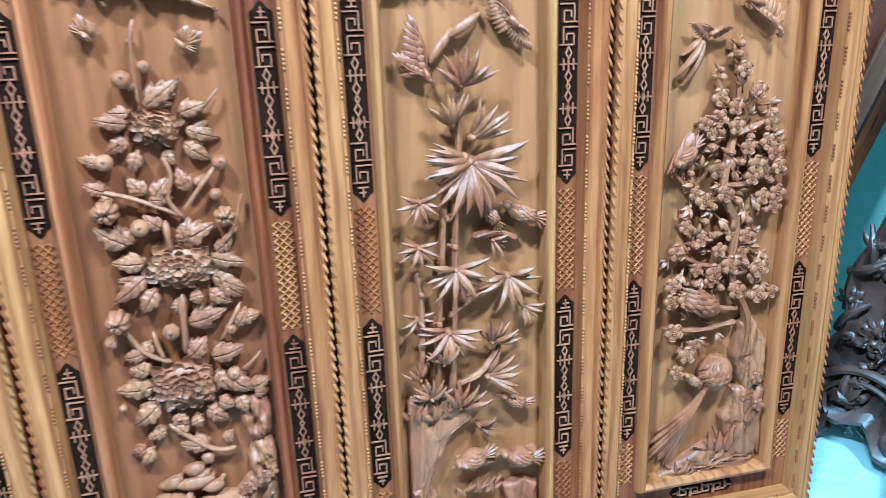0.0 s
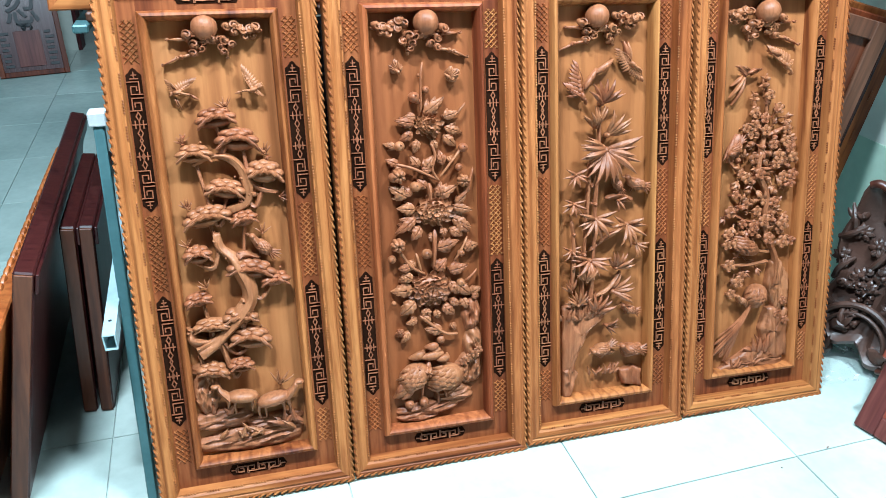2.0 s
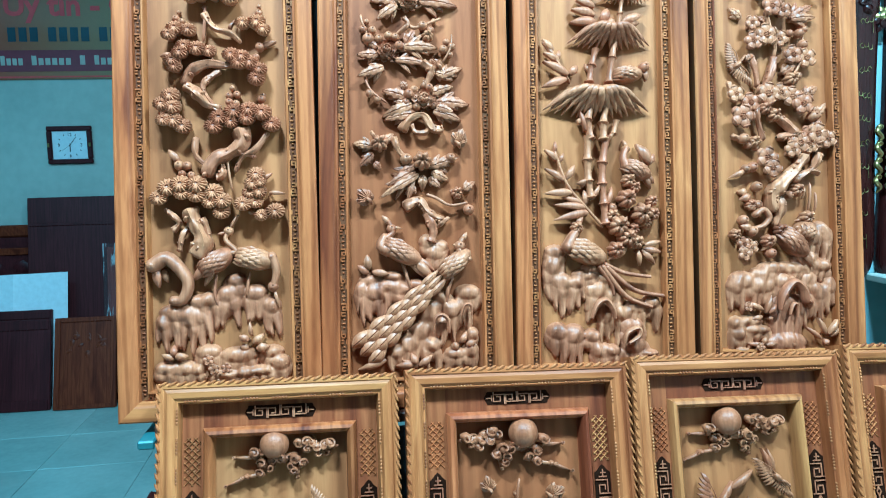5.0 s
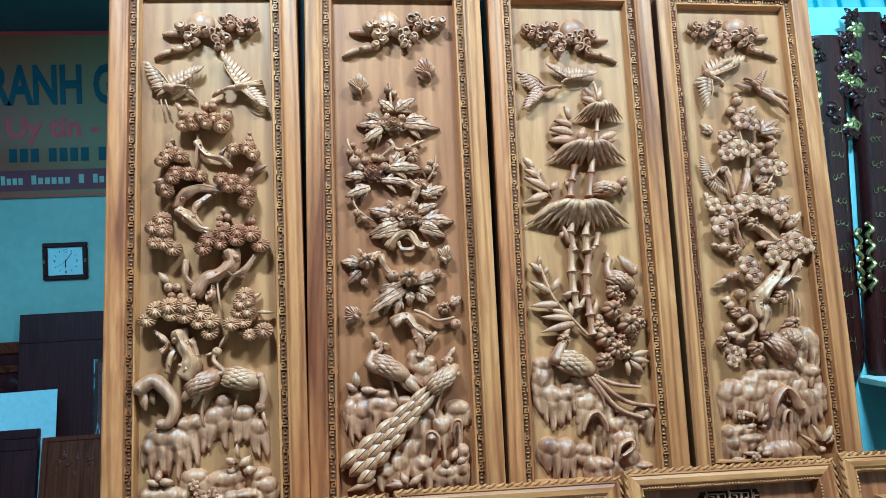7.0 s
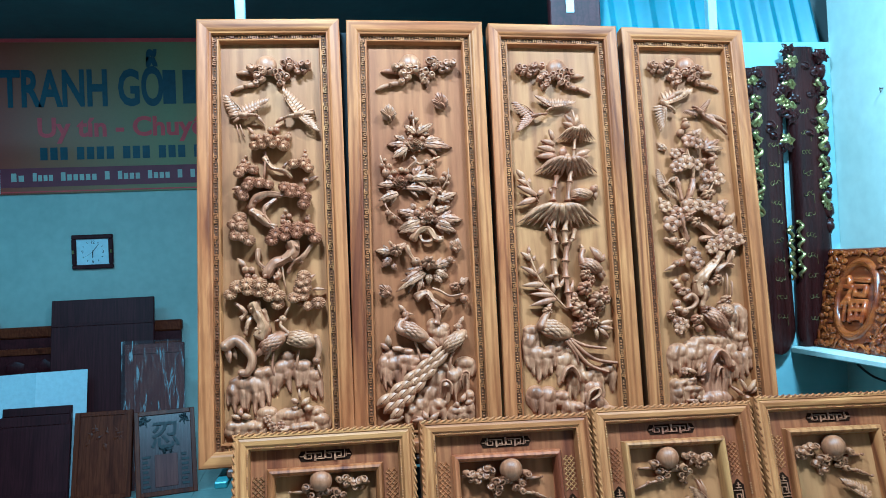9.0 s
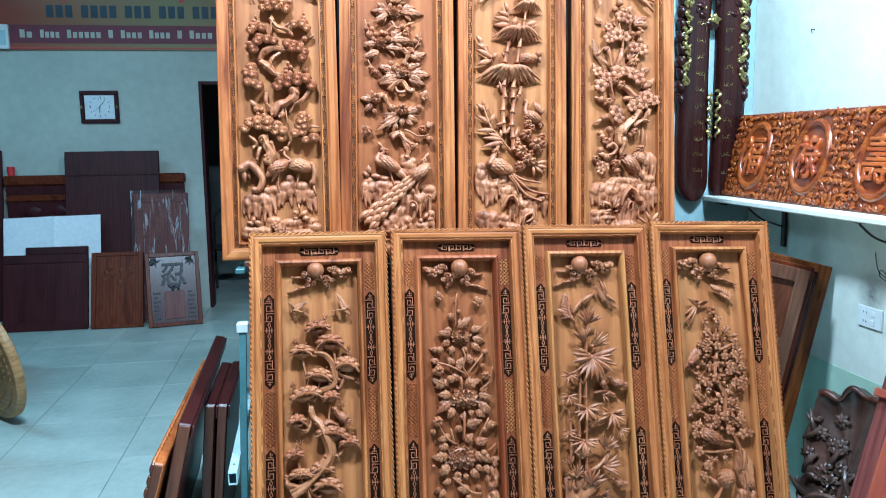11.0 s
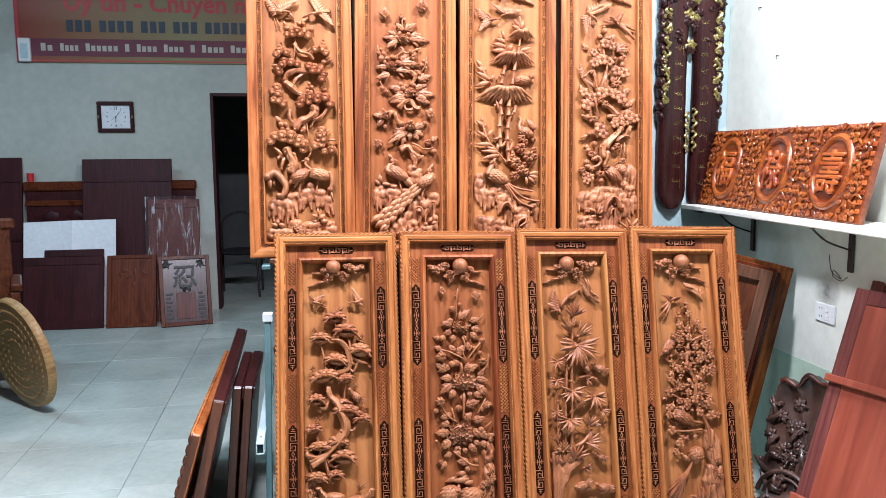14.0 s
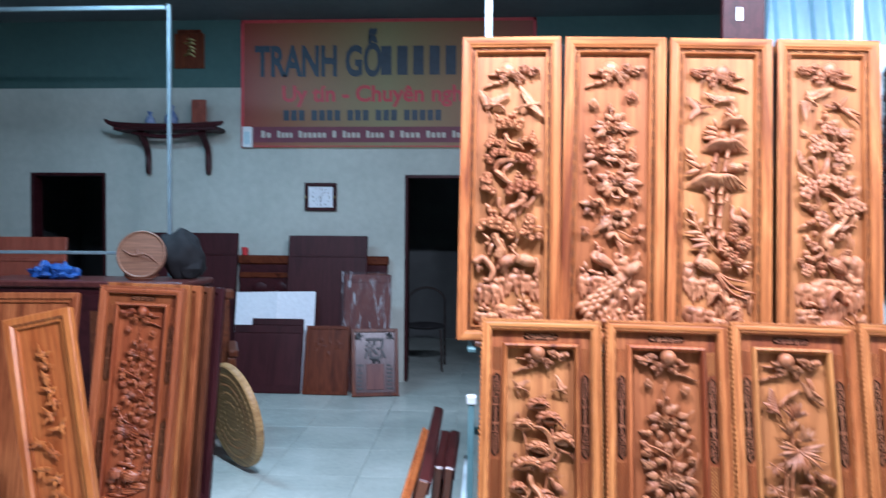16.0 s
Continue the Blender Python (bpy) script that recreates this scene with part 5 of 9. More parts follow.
balls((0.1798, 0.9293, 0.0098), (0.1928, 0.9219, 0.0086), (0.1833, 0.9464, 0.0046), (0.1627, 0.8509, 0.0098), (0.1734, 0.8628, 0.0086), (0.1567, 0.842, 0.0086), (0.2091, 0.8655, 0.0086), (0.176, 0.87, 0.0075))
branch(0.0035, 0.0023, (0.1867, 0.8808), (0.1849, 0.911), (0.1835, 0.9507))
peony(0.142, 0.7416, 0.0265)
leaves((0.1248, 0.7331, 0.0827, 0.7326, 0.0253), (0.1353, 0.7067, 0.0843, 0.6874, 0.0288), (0.1225, 0.7478, 0.0965, 0.764, 0.0196), (0.1791, 0.7499, 0.2445, 0.7489, 0.0288), (0.1821, 0.7557, 0.2003, 0.7861, 0.0253), (0.1584, 0.7238, 0.2288, 0.7151, 0.0207), (0.1704, 0.7441, 0.2166, 0.764, 0.0207))
balls((0.1123, 0.7849, 0.0092), (0.1033, 0.7656, 0.0127), (0.1259, 0.7671, 0.0092), (0.0926, 0.7864, 0.0092), (0.1004, 0.804, 0.0063), (0.1459, 0.7739, 0.0092), (0.1678, 0.753, 0.0104), (0.2179, 0.7954, 0.0104), (0.2346, 0.7857, 0.0092), (0.2424, 0.807, 0.0063), (0.2284, 0.7727, 0.0138), (0.16, 0.7707, 0.0092))
branch(0.0052, 0.004, (0.1786, 0.8149), (0.1865, 0.797), (0.1601, 0.7737))
branch(0.004, 0.0029, (0.1893, 0.797), (0.2062, 0.7908), (0.2588, 0.814))
branch(0.0035, 0.0023, (0.1034, 0.7686), (0.0903, 0.8041), (0.089, 0.8189))
branch(0.0092, 0.0069, (0.2148, 0.72), (0.234, 0.7021), (0.2304, 0.6847), (0.2153, 0.6618))
butterfly(0.253, 0.7076, 0.0345, 79)
leaves((0.2504, 0.6872, 0.2986, 0.7068, 0.0253), (0.2422, 0.6961, 0.2758, 0.6839, 0.0196))
balls((0.2615, 0.7457, 0.0098), (0.279, 0.7531, 0.0081), (0.268, 0.7615, 0.0081), (0.2754, 0.7354, 0.0069))
branch(0.0029, 0.0017, (0.2603, 0.7192), (0.276, 0.7484), (0.2803, 0.7809))
peony(0.2172, 0.6387, 0.0288)
leaves((0.1943, 0.6276, 0.1348, 0.605, 0.0311), (0.1836, 0.644, 0.1348, 0.6576, 0.0311), (0.1815, 0.6624, 0.1708, 0.6771, 0.023), (0.2347, 0.6527, 0.2779, 0.6675, 0.0253), (0.2452, 0.6335, 0.3102, 0.6298, 0.0345), (0.2387, 0.6152, 0.2932, 0.5967, 0.0288), (0.202, 0.6103, 0.1384, 0.5975, 0.0288), (0.2448, 0.6237, 0.2781, 0.6114, 0.023))
balls((0.1867, 0.6497, 0.0115), (0.2025, 0.6229, 0.0092), (0.2295, 0.6644, 0.0092), (0.1804, 0.6325, 0.0092), (0.1983, 0.6592, 0.0092), (0.2381, 0.6267, 0.0081))
branch(0.0029, 0.0023, (0.0943, 0.6872), (0.1085, 0.6553), (0.1412, 0.6317))
balls((0.1056, 0.6513, 0.0092), (0.1219, 0.6378, 0.0081))
branch(0.0086, 0.0069, (0.1698, 0.5712), (0.1875, 0.5963), (0.2158, 0.6043), (0.2343, 0.5781), (0.2595, 0.5747))
branch(0.0052, 0.004, (0.1916, 0.5877), (0.2004, 0.5688), (0.2228, 0.5699), (0.2264, 0.5897))
balls((0.1245, 0.5443, 0.0195))
leaves((0.1106, 0.5391, 0.0706, 0.5468, 0.0238), (0.1102, 0.5251, 0.0848, 0.5007, 0.0271), (0.1123, 0.5055, 0.1257, 0.4929, 0.0217), (0.133, 0.5497, 0.1529, 0.5661, 0.0217))
branch(0.0043, 0.0033, (0.1165, 0.5529), (0.1061, 0.5729))
branch(0.0065, 0.0054, (0.1527, 0.5605), (0.1628, 0.5321), (0.1761, 0.5149))
balls((0.2118, 0.5071, 0.0217), (0.1787, 0.512, 0.013), (0.2724, 0.515, 0.0108))
leaves((0.1972, 0.4891, 0.1438, 0.4591, 0.0293), (0.2052, 0.4805, 0.1276, 0.4343, 0.0238), (0.2134, 0.4775, 0.2122, 0.4481, 0.0271), (0.1907, 0.4643, 0.1823, 0.4303, 0.0217), (0.2281, 0.4966, 0.2847, 0.5147, 0.0271), (0.2331, 0.4853, 0.2669, 0.4686, 0.0271), (0.2271, 0.4743, 0.2484, 0.4542, 0.0238), (0.1976, 0.4975, 0.1611, 0.4818, 0.0217))
butterfly(0.1017, 0.4258, 0.046, 73)
butterfly(0.2889, 0.5428, 0.046, 8)
branch(0.0038, 0.0027, (0.2201, 0.4384), (0.2418, 0.4295), (0.2688, 0.4148), (0.308, 0.4207))
balls((0.2839, 0.4403, 0.0141), (0.3083, 0.4052, 0.0119))
leaves((0.2982, 0.4471, 0.3226, 0.4647, 0.0217), (0.2757, 0.4422, 0.2704, 0.4479, 0.013))
branch(0.0108, 0.0065, (0.1722, 0.4097), (0.2029, 0.4241), (0.2213, 0.4026), (0.2372, 0.3884), (0.2591, 0.3849))
branch(0.0054, 0.0043, (0.2677, 0.39), (0.2363, 0.3682))
branch(0.0087, 0.0098, (0.2186, 0.4027), (0.2334, 0.3639), (0.2268, 0.337))
stone((0.2212, 0.3345, 0.0184, 0.0228), (0.2481, 0.3254, 0.0184, 0.0195), (0.2365, 0.3096, 0.0217, 0.0217))
swell(0.1661, 0.3177, 0.0477, 0.0217, -27, 5)
ribbon(0.0141, (0.1391, 0.3215), (0.1243, 0.3301), (0.1319, 0.3486))
ribbon(0.007, (0.1318, 0.346), (0.1485, 0.3588), (0.1411, 0.3808))
balls((0.1461, 0.3671, 0.0108))
petals((0.1462, 0.3698, 0.1679, 0.3674, 0.0076), (0.141, 0.3781, 0.1264, 0.3949, 0.0141))
petals((0.1925, 0.3006, 0.2317, 0.2616, 0.0238), (0.1817, 0.301, 0.2181, 0.2622, 0.0184), (0.1982, 0.3058, 0.2351, 0.2775, 0.0163))
branch(0.0038, 0.0033, (0.168, 0.2962), (0.1776, 0.2639), (0.1857, 0.237))
swell(0.2767, 0.2919, 0.0444, 0.0206, 40, 5)
ribbon(0.0081, (0.3046, 0.3016), (0.2862, 0.3185), (0.293, 0.3427))
balls((0.2879, 0.3293, 0.0119))
petals((0.2928, 0.34, 0.3048, 0.3586, 0.013), (0.284, 0.3294, 0.2732, 0.3326, 0.0076))
train(0.2511, 0.2715, 0.0792, 0.1059)
branch(0.0043, 0.0033, (0.2727, 0.2652), (0.2616, 0.2391), (0.259, 0.2074))
petals((0.1315, 0.0966, 0.0732, 0.0767, 0.0184))
stone((0.1048, 0.2563, 0.0282, 0.0206), (0.1338, 0.2445, 0.0195, 0.0195), (0.1631, 0.238, 0.0228, 0.0206), (0.1958, 0.2472, 0.0195, 0.0173), (0.148, 0.2651, 0.0228, 0.0152), (0.0828, 0.2362, 0.0141, 0.0238), (0.0928, 0.2122, 0.0108, 0.0325), (0.1327, 0.2104, 0.0108, 0.0298), (0.1093, 0.2298, 0.0217, 0.0271))
stone((0.2487, 0.2184, 0.0206, 0.0184), (0.3035, 0.2266, 0.0282, 0.0238), (0.2257, 0.1878, 0.026, 0.0347), (0.2691, 0.1911, 0.0195, 0.0293), (0.2025, 0.1472, 0.0238, 0.0293), (0.1802, 0.1224, 0.0228, 0.0282), (0.2755, 0.1021, 0.0228, 0.0184), (0.308, 0.1057, 0.0195, 0.0228), (0.2509, 0.1501, 0.013, 0.0336), (0.3013, 0.1844, 0.0173, 0.0358), (0.3126, 0.1419, 0.0141, 0.0184), (0.1531, 0.1083, 0.0195, 0.0217), (0.2281, 0.12, 0.0217, 0.0217))
arch(0.0043, (0.2295, 0.1511), (0.2334, 0.1796), (0.2472, 0.1869), (0.2602, 0.1758), (0.2617, 0.1495))
arch(0.0038, (0.2878, 0.185), (0.2943, 0.2058), (0.3078, 0.2052), (0.3094, 0.184))
petals((0.0975, 0.2831, 0.0947, 0.3141, 0.0206), (0.0973, 0.2751, 0.0748, 0.292, 0.0195), (0.1054, 0.2775, 0.1407, 0.2733, 0.0173))
petals((0.1947, 0.0857, 0.1823, 0.1094, 0.0173), (0.1998, 0.0828, 0.2274, 0.1035, 0.0184), (0.1894, 0.0859, 0.1522, 0.0838, 0.0173), (0.1997, 0.0803, 0.1632, 0.095, 0.0141), (0.2876, 0.1275, 0.2995, 0.1504, 0.0163), (0.2819, 0.1225, 0.2656, 0.1182, 0.0217), (0.2981, 0.1218, 0.3202, 0.1311, 0.0184))

# upper panel of palms
begin(upper[2], U_FIELD)
sky(0.2095, 1.0878, 0.0307, -1)
flyer(0.1313, 0.9327, 0.1623, 0.9373, 0.1093, 0.923, 0.0726, 0.9769, 0.0825, 0.882, 0.0221)
flyer(0.1855, 0.9617, 0.1691, 0.9476, 0.1741, 0.9758, 0.1348, 0.9902, 0.2544, 0.97, 0.0184)
umbrella(0.2547, 0.8888, 0.1199, 0.0461)
petals((0.2496, 0.9047, 0.2242, 0.9396, 0.016), (0.2461, 0.8983, 0.2163, 0.9141, 0.0172), (0.2527, 0.9047, 0.2615, 0.9398, 0.0148), (0.2582, 0.8952, 0.288, 0.9036, 0.0197))
branch(0.0037, 0.0031, (0.2541, 0.8983), (0.2471, 0.9558))
umbrella(0.2204, 0.7977, 0.1905, 0.0615)
petals((0.1907, 0.8102, 0.1329, 0.8103, 0.0246), (0.1875, 0.8258, 0.1359, 0.8383, 0.0209), (0.1869, 0.8446, 0.1482, 0.8602, 0.0184), (0.1837, 0.8602, 0.1717, 0.8917, 0.016), (0.206, 0.8102, 0.2174, 0.8427, 0.027), (0.2147, 0.804, 0.232, 0.8152, 0.0184), (0.2489, 0.8102, 0.2945, 0.8271, 0.0221), (0.2548, 0.8071, 0.2889, 0.8101, 0.0184))
bamboo(0.0055, (0.2495, 0.8604), (0.2406, 0.7977))
umbrella(0.1893, 0.6569, 0.2428, 0.0768)
branch(0.0043, 0.0031, (0.07, 0.7672), (0.0975, 0.7243), (0.1303, 0.6725))
petals((0.0926, 0.7426, 0.0689, 0.7684, 0.0148), (0.1064, 0.7212, 0.0715, 0.7397, 0.0172), (0.1243, 0.6907, 0.0685, 0.7184, 0.0197), (0.1219, 0.6816, 0.0671, 0.6628, 0.0221), (0.1285, 0.6907, 0.1478, 0.7118, 0.0197), (0.1035, 0.7243, 0.1079, 0.7474, 0.0135))
swell(0.2584, 0.6928, 0.0356, 0.0172, 5, 5)
balls((0.2963, 0.7097, 0.0123))
petals((0.2936, 0.714, 0.3138, 0.7219, 0.0148), (0.299, 0.7048, 0.3032, 0.6803, 0.0148), (0.2339, 0.6899, 0.2212, 0.6809, 0.0148))
bamboo(0.0086, (0.1883, 0.7484), (0.178, 0.7116), (0.1725, 0.6752))
bamboo(0.0086, (0.2327, 0.7729), (0.2247, 0.7298), (0.2165, 0.6749))
petals((0.1741, 0.6995, 0.1663, 0.7178, 0.0148), (0.184, 0.7116, 0.1885, 0.7146, 0.0098))
bamboo(0.0098, (0.1787, 0.6329), (0.1669, 0.5912), (0.173, 0.5495))
bamboo(0.0098, (0.2078, 0.6206), (0.2023, 0.5848), (0.2028, 0.5491))
bamboo(0.0068, (0.2327, 0.5904), (0.2245, 0.5607), (0.2053, 0.5432))
petals((0.1546, 0.5854, 0.1431, 0.5914, 0.0172), (0.1623, 0.5674, 0.1502, 0.6092, 0.0123))
bamboo(0.0098, (0.1675, 0.5557), (0.1657, 0.5027), (0.1667, 0.4561), (0.172, 0.4213))
bamboo(0.0098, (0.2092, 0.5551), (0.199, 0.4963), (0.1975, 0.4497), (0.2042, 0.3633))
petals((0.1571, 0.4447, 0.1522, 0.4593, 0.0196), (0.1727, 0.4155, 0.1928, 0.4498, 0.0116), (0.2071, 0.4033, 0.2189, 0.4435, 0.0127), (0.1667, 0.4561, 0.1399, 0.4508, 0.0127))
branch(0.0035, 0.0035, (0.0918, 0.5274), (0.1192, 0.4484), (0.1599, 0.3986), (0.2007, 0.3548))
petals((0.0991, 0.5027, 0.0711, 0.5248, 0.015), (0.0943, 0.5203, 0.0957, 0.5437, 0.0104), (0.1048, 0.4991, 0.113, 0.5182, 0.0116), (0.1139, 0.4571, 0.0705, 0.484, 0.0162), (0.117, 0.46, 0.1367, 0.4916, 0.0173), (0.1298, 0.4308, 0.0697, 0.4292, 0.0196), (0.1546, 0.4073, 0.1087, 0.4209, 0.0139), (0.1628, 0.3985, 0.0915, 0.4047, 0.0173), (0.1651, 0.3899, 0.0894, 0.3706, 0.0196), (0.1678, 0.387, 0.1266, 0.3811, 0.0139), (0.1603, 0.4043, 0.1565, 0.4361, 0.015))
swell(0.2752, 0.4803, 0.0358, 0.0185, -22, 4)
ribbon(0.0098, (0.2491, 0.4896), (0.2444, 0.5073), (0.252, 0.5278))
balls((0.2532, 0.5278, 0.0092))
petals((0.2552, 0.5307, 0.2488, 0.5486, 0.0081), (0.2954, 0.4712, 0.3178, 0.4532, 0.0173), (0.2919, 0.4654, 0.3109, 0.4417, 0.015), (0.3065, 0.4974, 0.2768, 0.5393, 0.0266), (0.3033, 0.4945, 0.3172, 0.5179, 0.0196))
balls((0.2555, 0.4573, 0.0173), (0.2692, 0.4425, 0.015), (0.2494, 0.4168, 0.0231), (0.2824, 0.3843, 0.0254), (0.3085, 0.4126, 0.0139), (0.3091, 0.3837, 0.0162), (0.2302, 0.3569, 0.0254), (0.2172, 0.3801, 0.0162))
balls((0.2926, 0.364, 0.015), (0.2487, 0.3308, 0.0219), (0.2234, 0.306, 0.0196), (0.2715, 0.3217, 0.0173), (0.2185, 0.3973, 0.0116), (0.2649, 0.3504, 0.015))
petals((0.2887, 0.3156, 0.3277, 0.3242, 0.015), (0.285, 0.3072, 0.3286, 0.3003, 0.0162), (0.2819, 0.3044, 0.3146, 0.2741, 0.015), (0.2731, 0.3047, 0.2791, 0.2706, 0.0127), (0.2472, 0.311, 0.2101, 0.2839, 0.0231), (0.2706, 0.3104, 0.2481, 0.3223, 0.0208), (0.3184, 0.3893, 0.326, 0.3949, 0.0116))
swell(0.159, 0.2993, 0.0491, 0.0254, -20, 5)
ribbon(0.0139, (0.1164, 0.3117), (0.1263, 0.3312), (0.1359, 0.3451))
balls((0.1382, 0.3535, 0.015))
petals((0.1368, 0.3592, 0.1526, 0.377, 0.015), (0.1452, 0.3533, 0.1567, 0.3519, 0.0081), (0.1312, 0.3622, 0.1285, 0.3651, 0.0092))
ribbon(0.0058, (0.2006, 0.2729), (0.2428, 0.2549), (0.3006, 0.2464))
ribbon(0.0064, (0.2031, 0.2672), (0.2632, 0.218), (0.3292, 0.2048))
ribbon(0.0064, (0.1944, 0.2675), (0.2448, 0.2047), (0.3021, 0.1807))
ribbon(0.0052, (0.1857, 0.2677), (0.2122, 0.2335), (0.219, 0.2083))
stone((0.0925, 0.2984, 0.0231, 0.0208), (0.0847, 0.2651, 0.0208, 0.0277), (0.1084, 0.2312, 0.0266, 0.0266), (0.0821, 0.221, 0.015, 0.0312), (0.137, 0.2303, 0.0208, 0.0208), (0.1553, 0.2464, 0.0266, 0.0185), (0.106, 0.1928, 0.0139, 0.0381), (0.1321, 0.2001, 0.0116, 0.0323), (0.1738, 0.2625, 0.0231, 0.0173))
stone((0.1818, 0.2123, 0.03, 0.0266), (0.2013, 0.2422, 0.0208, 0.0243), (0.2213, 0.2, 0.0243, 0.0243), (0.2413, 0.1607, 0.0208, 0.0243), (0.2715, 0.1762, 0.0266, 0.0243), (0.3072, 0.1861, 0.0208, 0.0243), (0.3218, 0.1524, 0.0139, 0.0312), (0.1678, 0.177, 0.0139, 0.0335), (0.2007, 0.1567, 0.0173, 0.0289))
arch(0.0064, (0.1665, 0.1579), (0.1789, 0.1876), (0.1979, 0.1963), (0.2136, 0.1754), (0.2179, 0.1561))
stone((0.0959, 0.1224, 0.0243, 0.0277), (0.1322, 0.1157, 0.0277, 0.0312), (0.1719, 0.1142, 0.0208, 0.0219), (0.1952, 0.0809, 0.0289, 0.0243), (0.2593, 0.1327, 0.0323, 0.0289), (0.2646, 0.0917, 0.03, 0.0266), (0.2181, 0.0827, 0.0185, 0.0185), (0.3008, 0.0768, 0.0231, 0.0116), (0.1079, 0.0897, 0.0127, 0.0323), (0.0912, 0.093, 0.0104, 0.0231))
arch(0.0058, (0.2378, 0.1009), (0.2443, 0.1251), (0.2682, 0.1351), (0.2714, 0.1186), (0.2483, 0.1032))

# upper panel of plum blossom
begin(upper[3], U_FIELD)
sky(0.2125, 1.1034, 0.031, -1)
flyer(0.1271, 0.9698, 0.1533, 0.9486, 0.1192, 0.9898, 0.2208, 1.0112, 0.1157, 0.8866, 0.0237)
flyer(0.2356, 0.9506, 0.222, 0.9606, 0.259, 0.934, 0.2718, 0.9894, 0.1878, 0.9502, 0.0211)
petals((0.2564, 0.9407, 0.3267, 0.9144, 0.0145), (0.2557, 0.934, 0.322, 0.8743, 0.0132), (0.2594, 0.9374, 0.2896, 0.9108, 0.0145), (0.143, 0.9968, 0.2014, 1.0164, 0.0158), (0.1318, 0.9832, 0.181, 1.0121, 0.0158))
plums((0.1905, 0.8507, 0.0237), (0.2194, 0.8442, 0.0211), (0.1769, 0.784, 0.0277), (0.1462, 0.7691, 0.0224), (0.2121, 0.7775, 0.0211), (0.2758, 0.7333, 0.025), (0.2405, 0.7386, 0.0237), (0.1787, 0.6474, 0.0277), (0.208, 0.6504, 0.0224), (0.236, 0.6406, 0.025), (0.2599, 0.6234, 0.0264), (0.138, 0.6268, 0.0237), (0.1121, 0.5913, 0.029))
plums((0.2939, 0.555, 0.0264), (0.2742, 0.5521, 0.0224), (0.2528, 0.5337, 0.0264), (0.3182, 0.5422, 0.0224), (0.1015, 0.6448, 0.0211), (0.144, 0.8113, 0.0185))
balls((0.1895, 0.9035, 0.0132), (0.1707, 0.8803, 0.0112), (0.203, 0.8758, 0.0099), (0.1915, 0.9222, 0.0073), (0.2628, 0.7918, 0.0112), (0.2771, 0.8016, 0.0086), (0.2696, 0.7644, 0.0119), (0.258, 0.6915, 0.0092), (0.2374, 0.682, 0.0171), (0.2891, 0.5959, 0.0132), (0.3001, 0.5801, 0.0105), (0.2399, 0.7918, 0.0092))
leaves((0.124, 0.8256, 0.1004, 0.8504, 0.0211), (0.2123, 0.8705, 0.2397, 0.8919, 0.0277), (0.2439, 0.8278, 0.2949, 0.859, 0.033), (0.2436, 0.8258, 0.3017, 0.8312, 0.0264), (0.2651, 0.8114, 0.2784, 0.8128, 0.0171), (0.2727, 0.6499, 0.3093, 0.6676, 0.0277), (0.2988, 0.5958, 0.322, 0.6267, 0.0237), (0.2197, 0.6981, 0.2547, 0.7205, 0.0264), (0.129, 0.7273, 0.1497, 0.7401, 0.0198), (0.1805, 0.8179, 0.1655, 0.8309, 0.0171))
flyer(0.1083, 0.7133, 0.1229, 0.7305, 0.0914, 0.705, 0.0893, 0.7627, 0.1428, 0.673, 0.0185)
branch(0.0092, 0.0066, (0.2012, 0.7367), (0.1866, 0.6919), (0.1684, 0.6538))
branch(0.0059, 0.0046, (0.1451, 0.7401), (0.1522, 0.7016), (0.1591, 0.6634))
branch(0.0053, 0.004, (0.1867, 0.877), (0.187, 0.8179), (0.2011, 0.7658), (0.2008, 0.7335))
branch(0.0066, 0.0053, (0.1532, 0.6192), (0.1557, 0.5815), (0.1701, 0.5378))
branch(0.0105, 0.0092, (0.1871, 0.6063), (0.2196, 0.5809), (0.2421, 0.5525), (0.203, 0.5467))
branch(0.0053, 0.0033, (0.0919, 0.548), (0.1261, 0.5414), (0.1701, 0.5378))
branch(0.0046, 0.0033, (0.0886, 0.6764), (0.0977, 0.6385), (0.1353, 0.6319))
branch(0.004, 0.0026, (0.2446, 0.6884), (0.262, 0.7269), (0.2742, 0.8049))
branch(0.004, 0.0033, (0.2818, 0.5614), (0.2992, 0.599))
balls((0.1925, 0.5968, 0.0171), (0.1718, 0.6127, 0.0158), (0.1197, 0.5415, 0.0132), (0.1444, 0.535, 0.0145))
branch(0.0138, 0.0149, (0.2686, 0.5053), (0.2443, 0.4744), (0.2083, 0.441), (0.1845, 0.4106), (0.1918, 0.3715))
branch(0.008, 0.0052, (0.2378, 0.4434), (0.276, 0.4682), (0.3048, 0.4621))
branch(0.008, 0.0057, (0.3051, 0.5134), (0.2859, 0.4766), (0.2443, 0.4489))
branch(0.0029, 0.0023, (0.2658, 0.4316), (0.2596, 0.4036))
branch(0.0029, 0.0023, (0.28, 0.4426), (0.2738, 0.3754))
branch(0.0029, 0.0023, (0.2926, 0.4199), (0.2892, 0.3723))
branch(0.0052, 0.0034, (0.094, 0.5476), (0.1246, 0.5329), (0.1555, 0.5211))
branch(0.0115, 0.008, (0.1996, 0.4159), (0.2046, 0.3823), (0.191, 0.3383))
plums((0.1707, 0.4982, 0.0264), (0.1826, 0.4736, 0.023), (0.2315, 0.5173, 0.0207), (0.2505, 0.5285, 0.0195), (0.2772, 0.5281, 0.0218), (0.3023, 0.5393, 0.0207), (0.3208, 0.5449, 0.0172), (0.112, 0.2991, 0.0172), (0.1314, 0.2931, 0.0172), (0.1126, 0.2773, 0.0172))
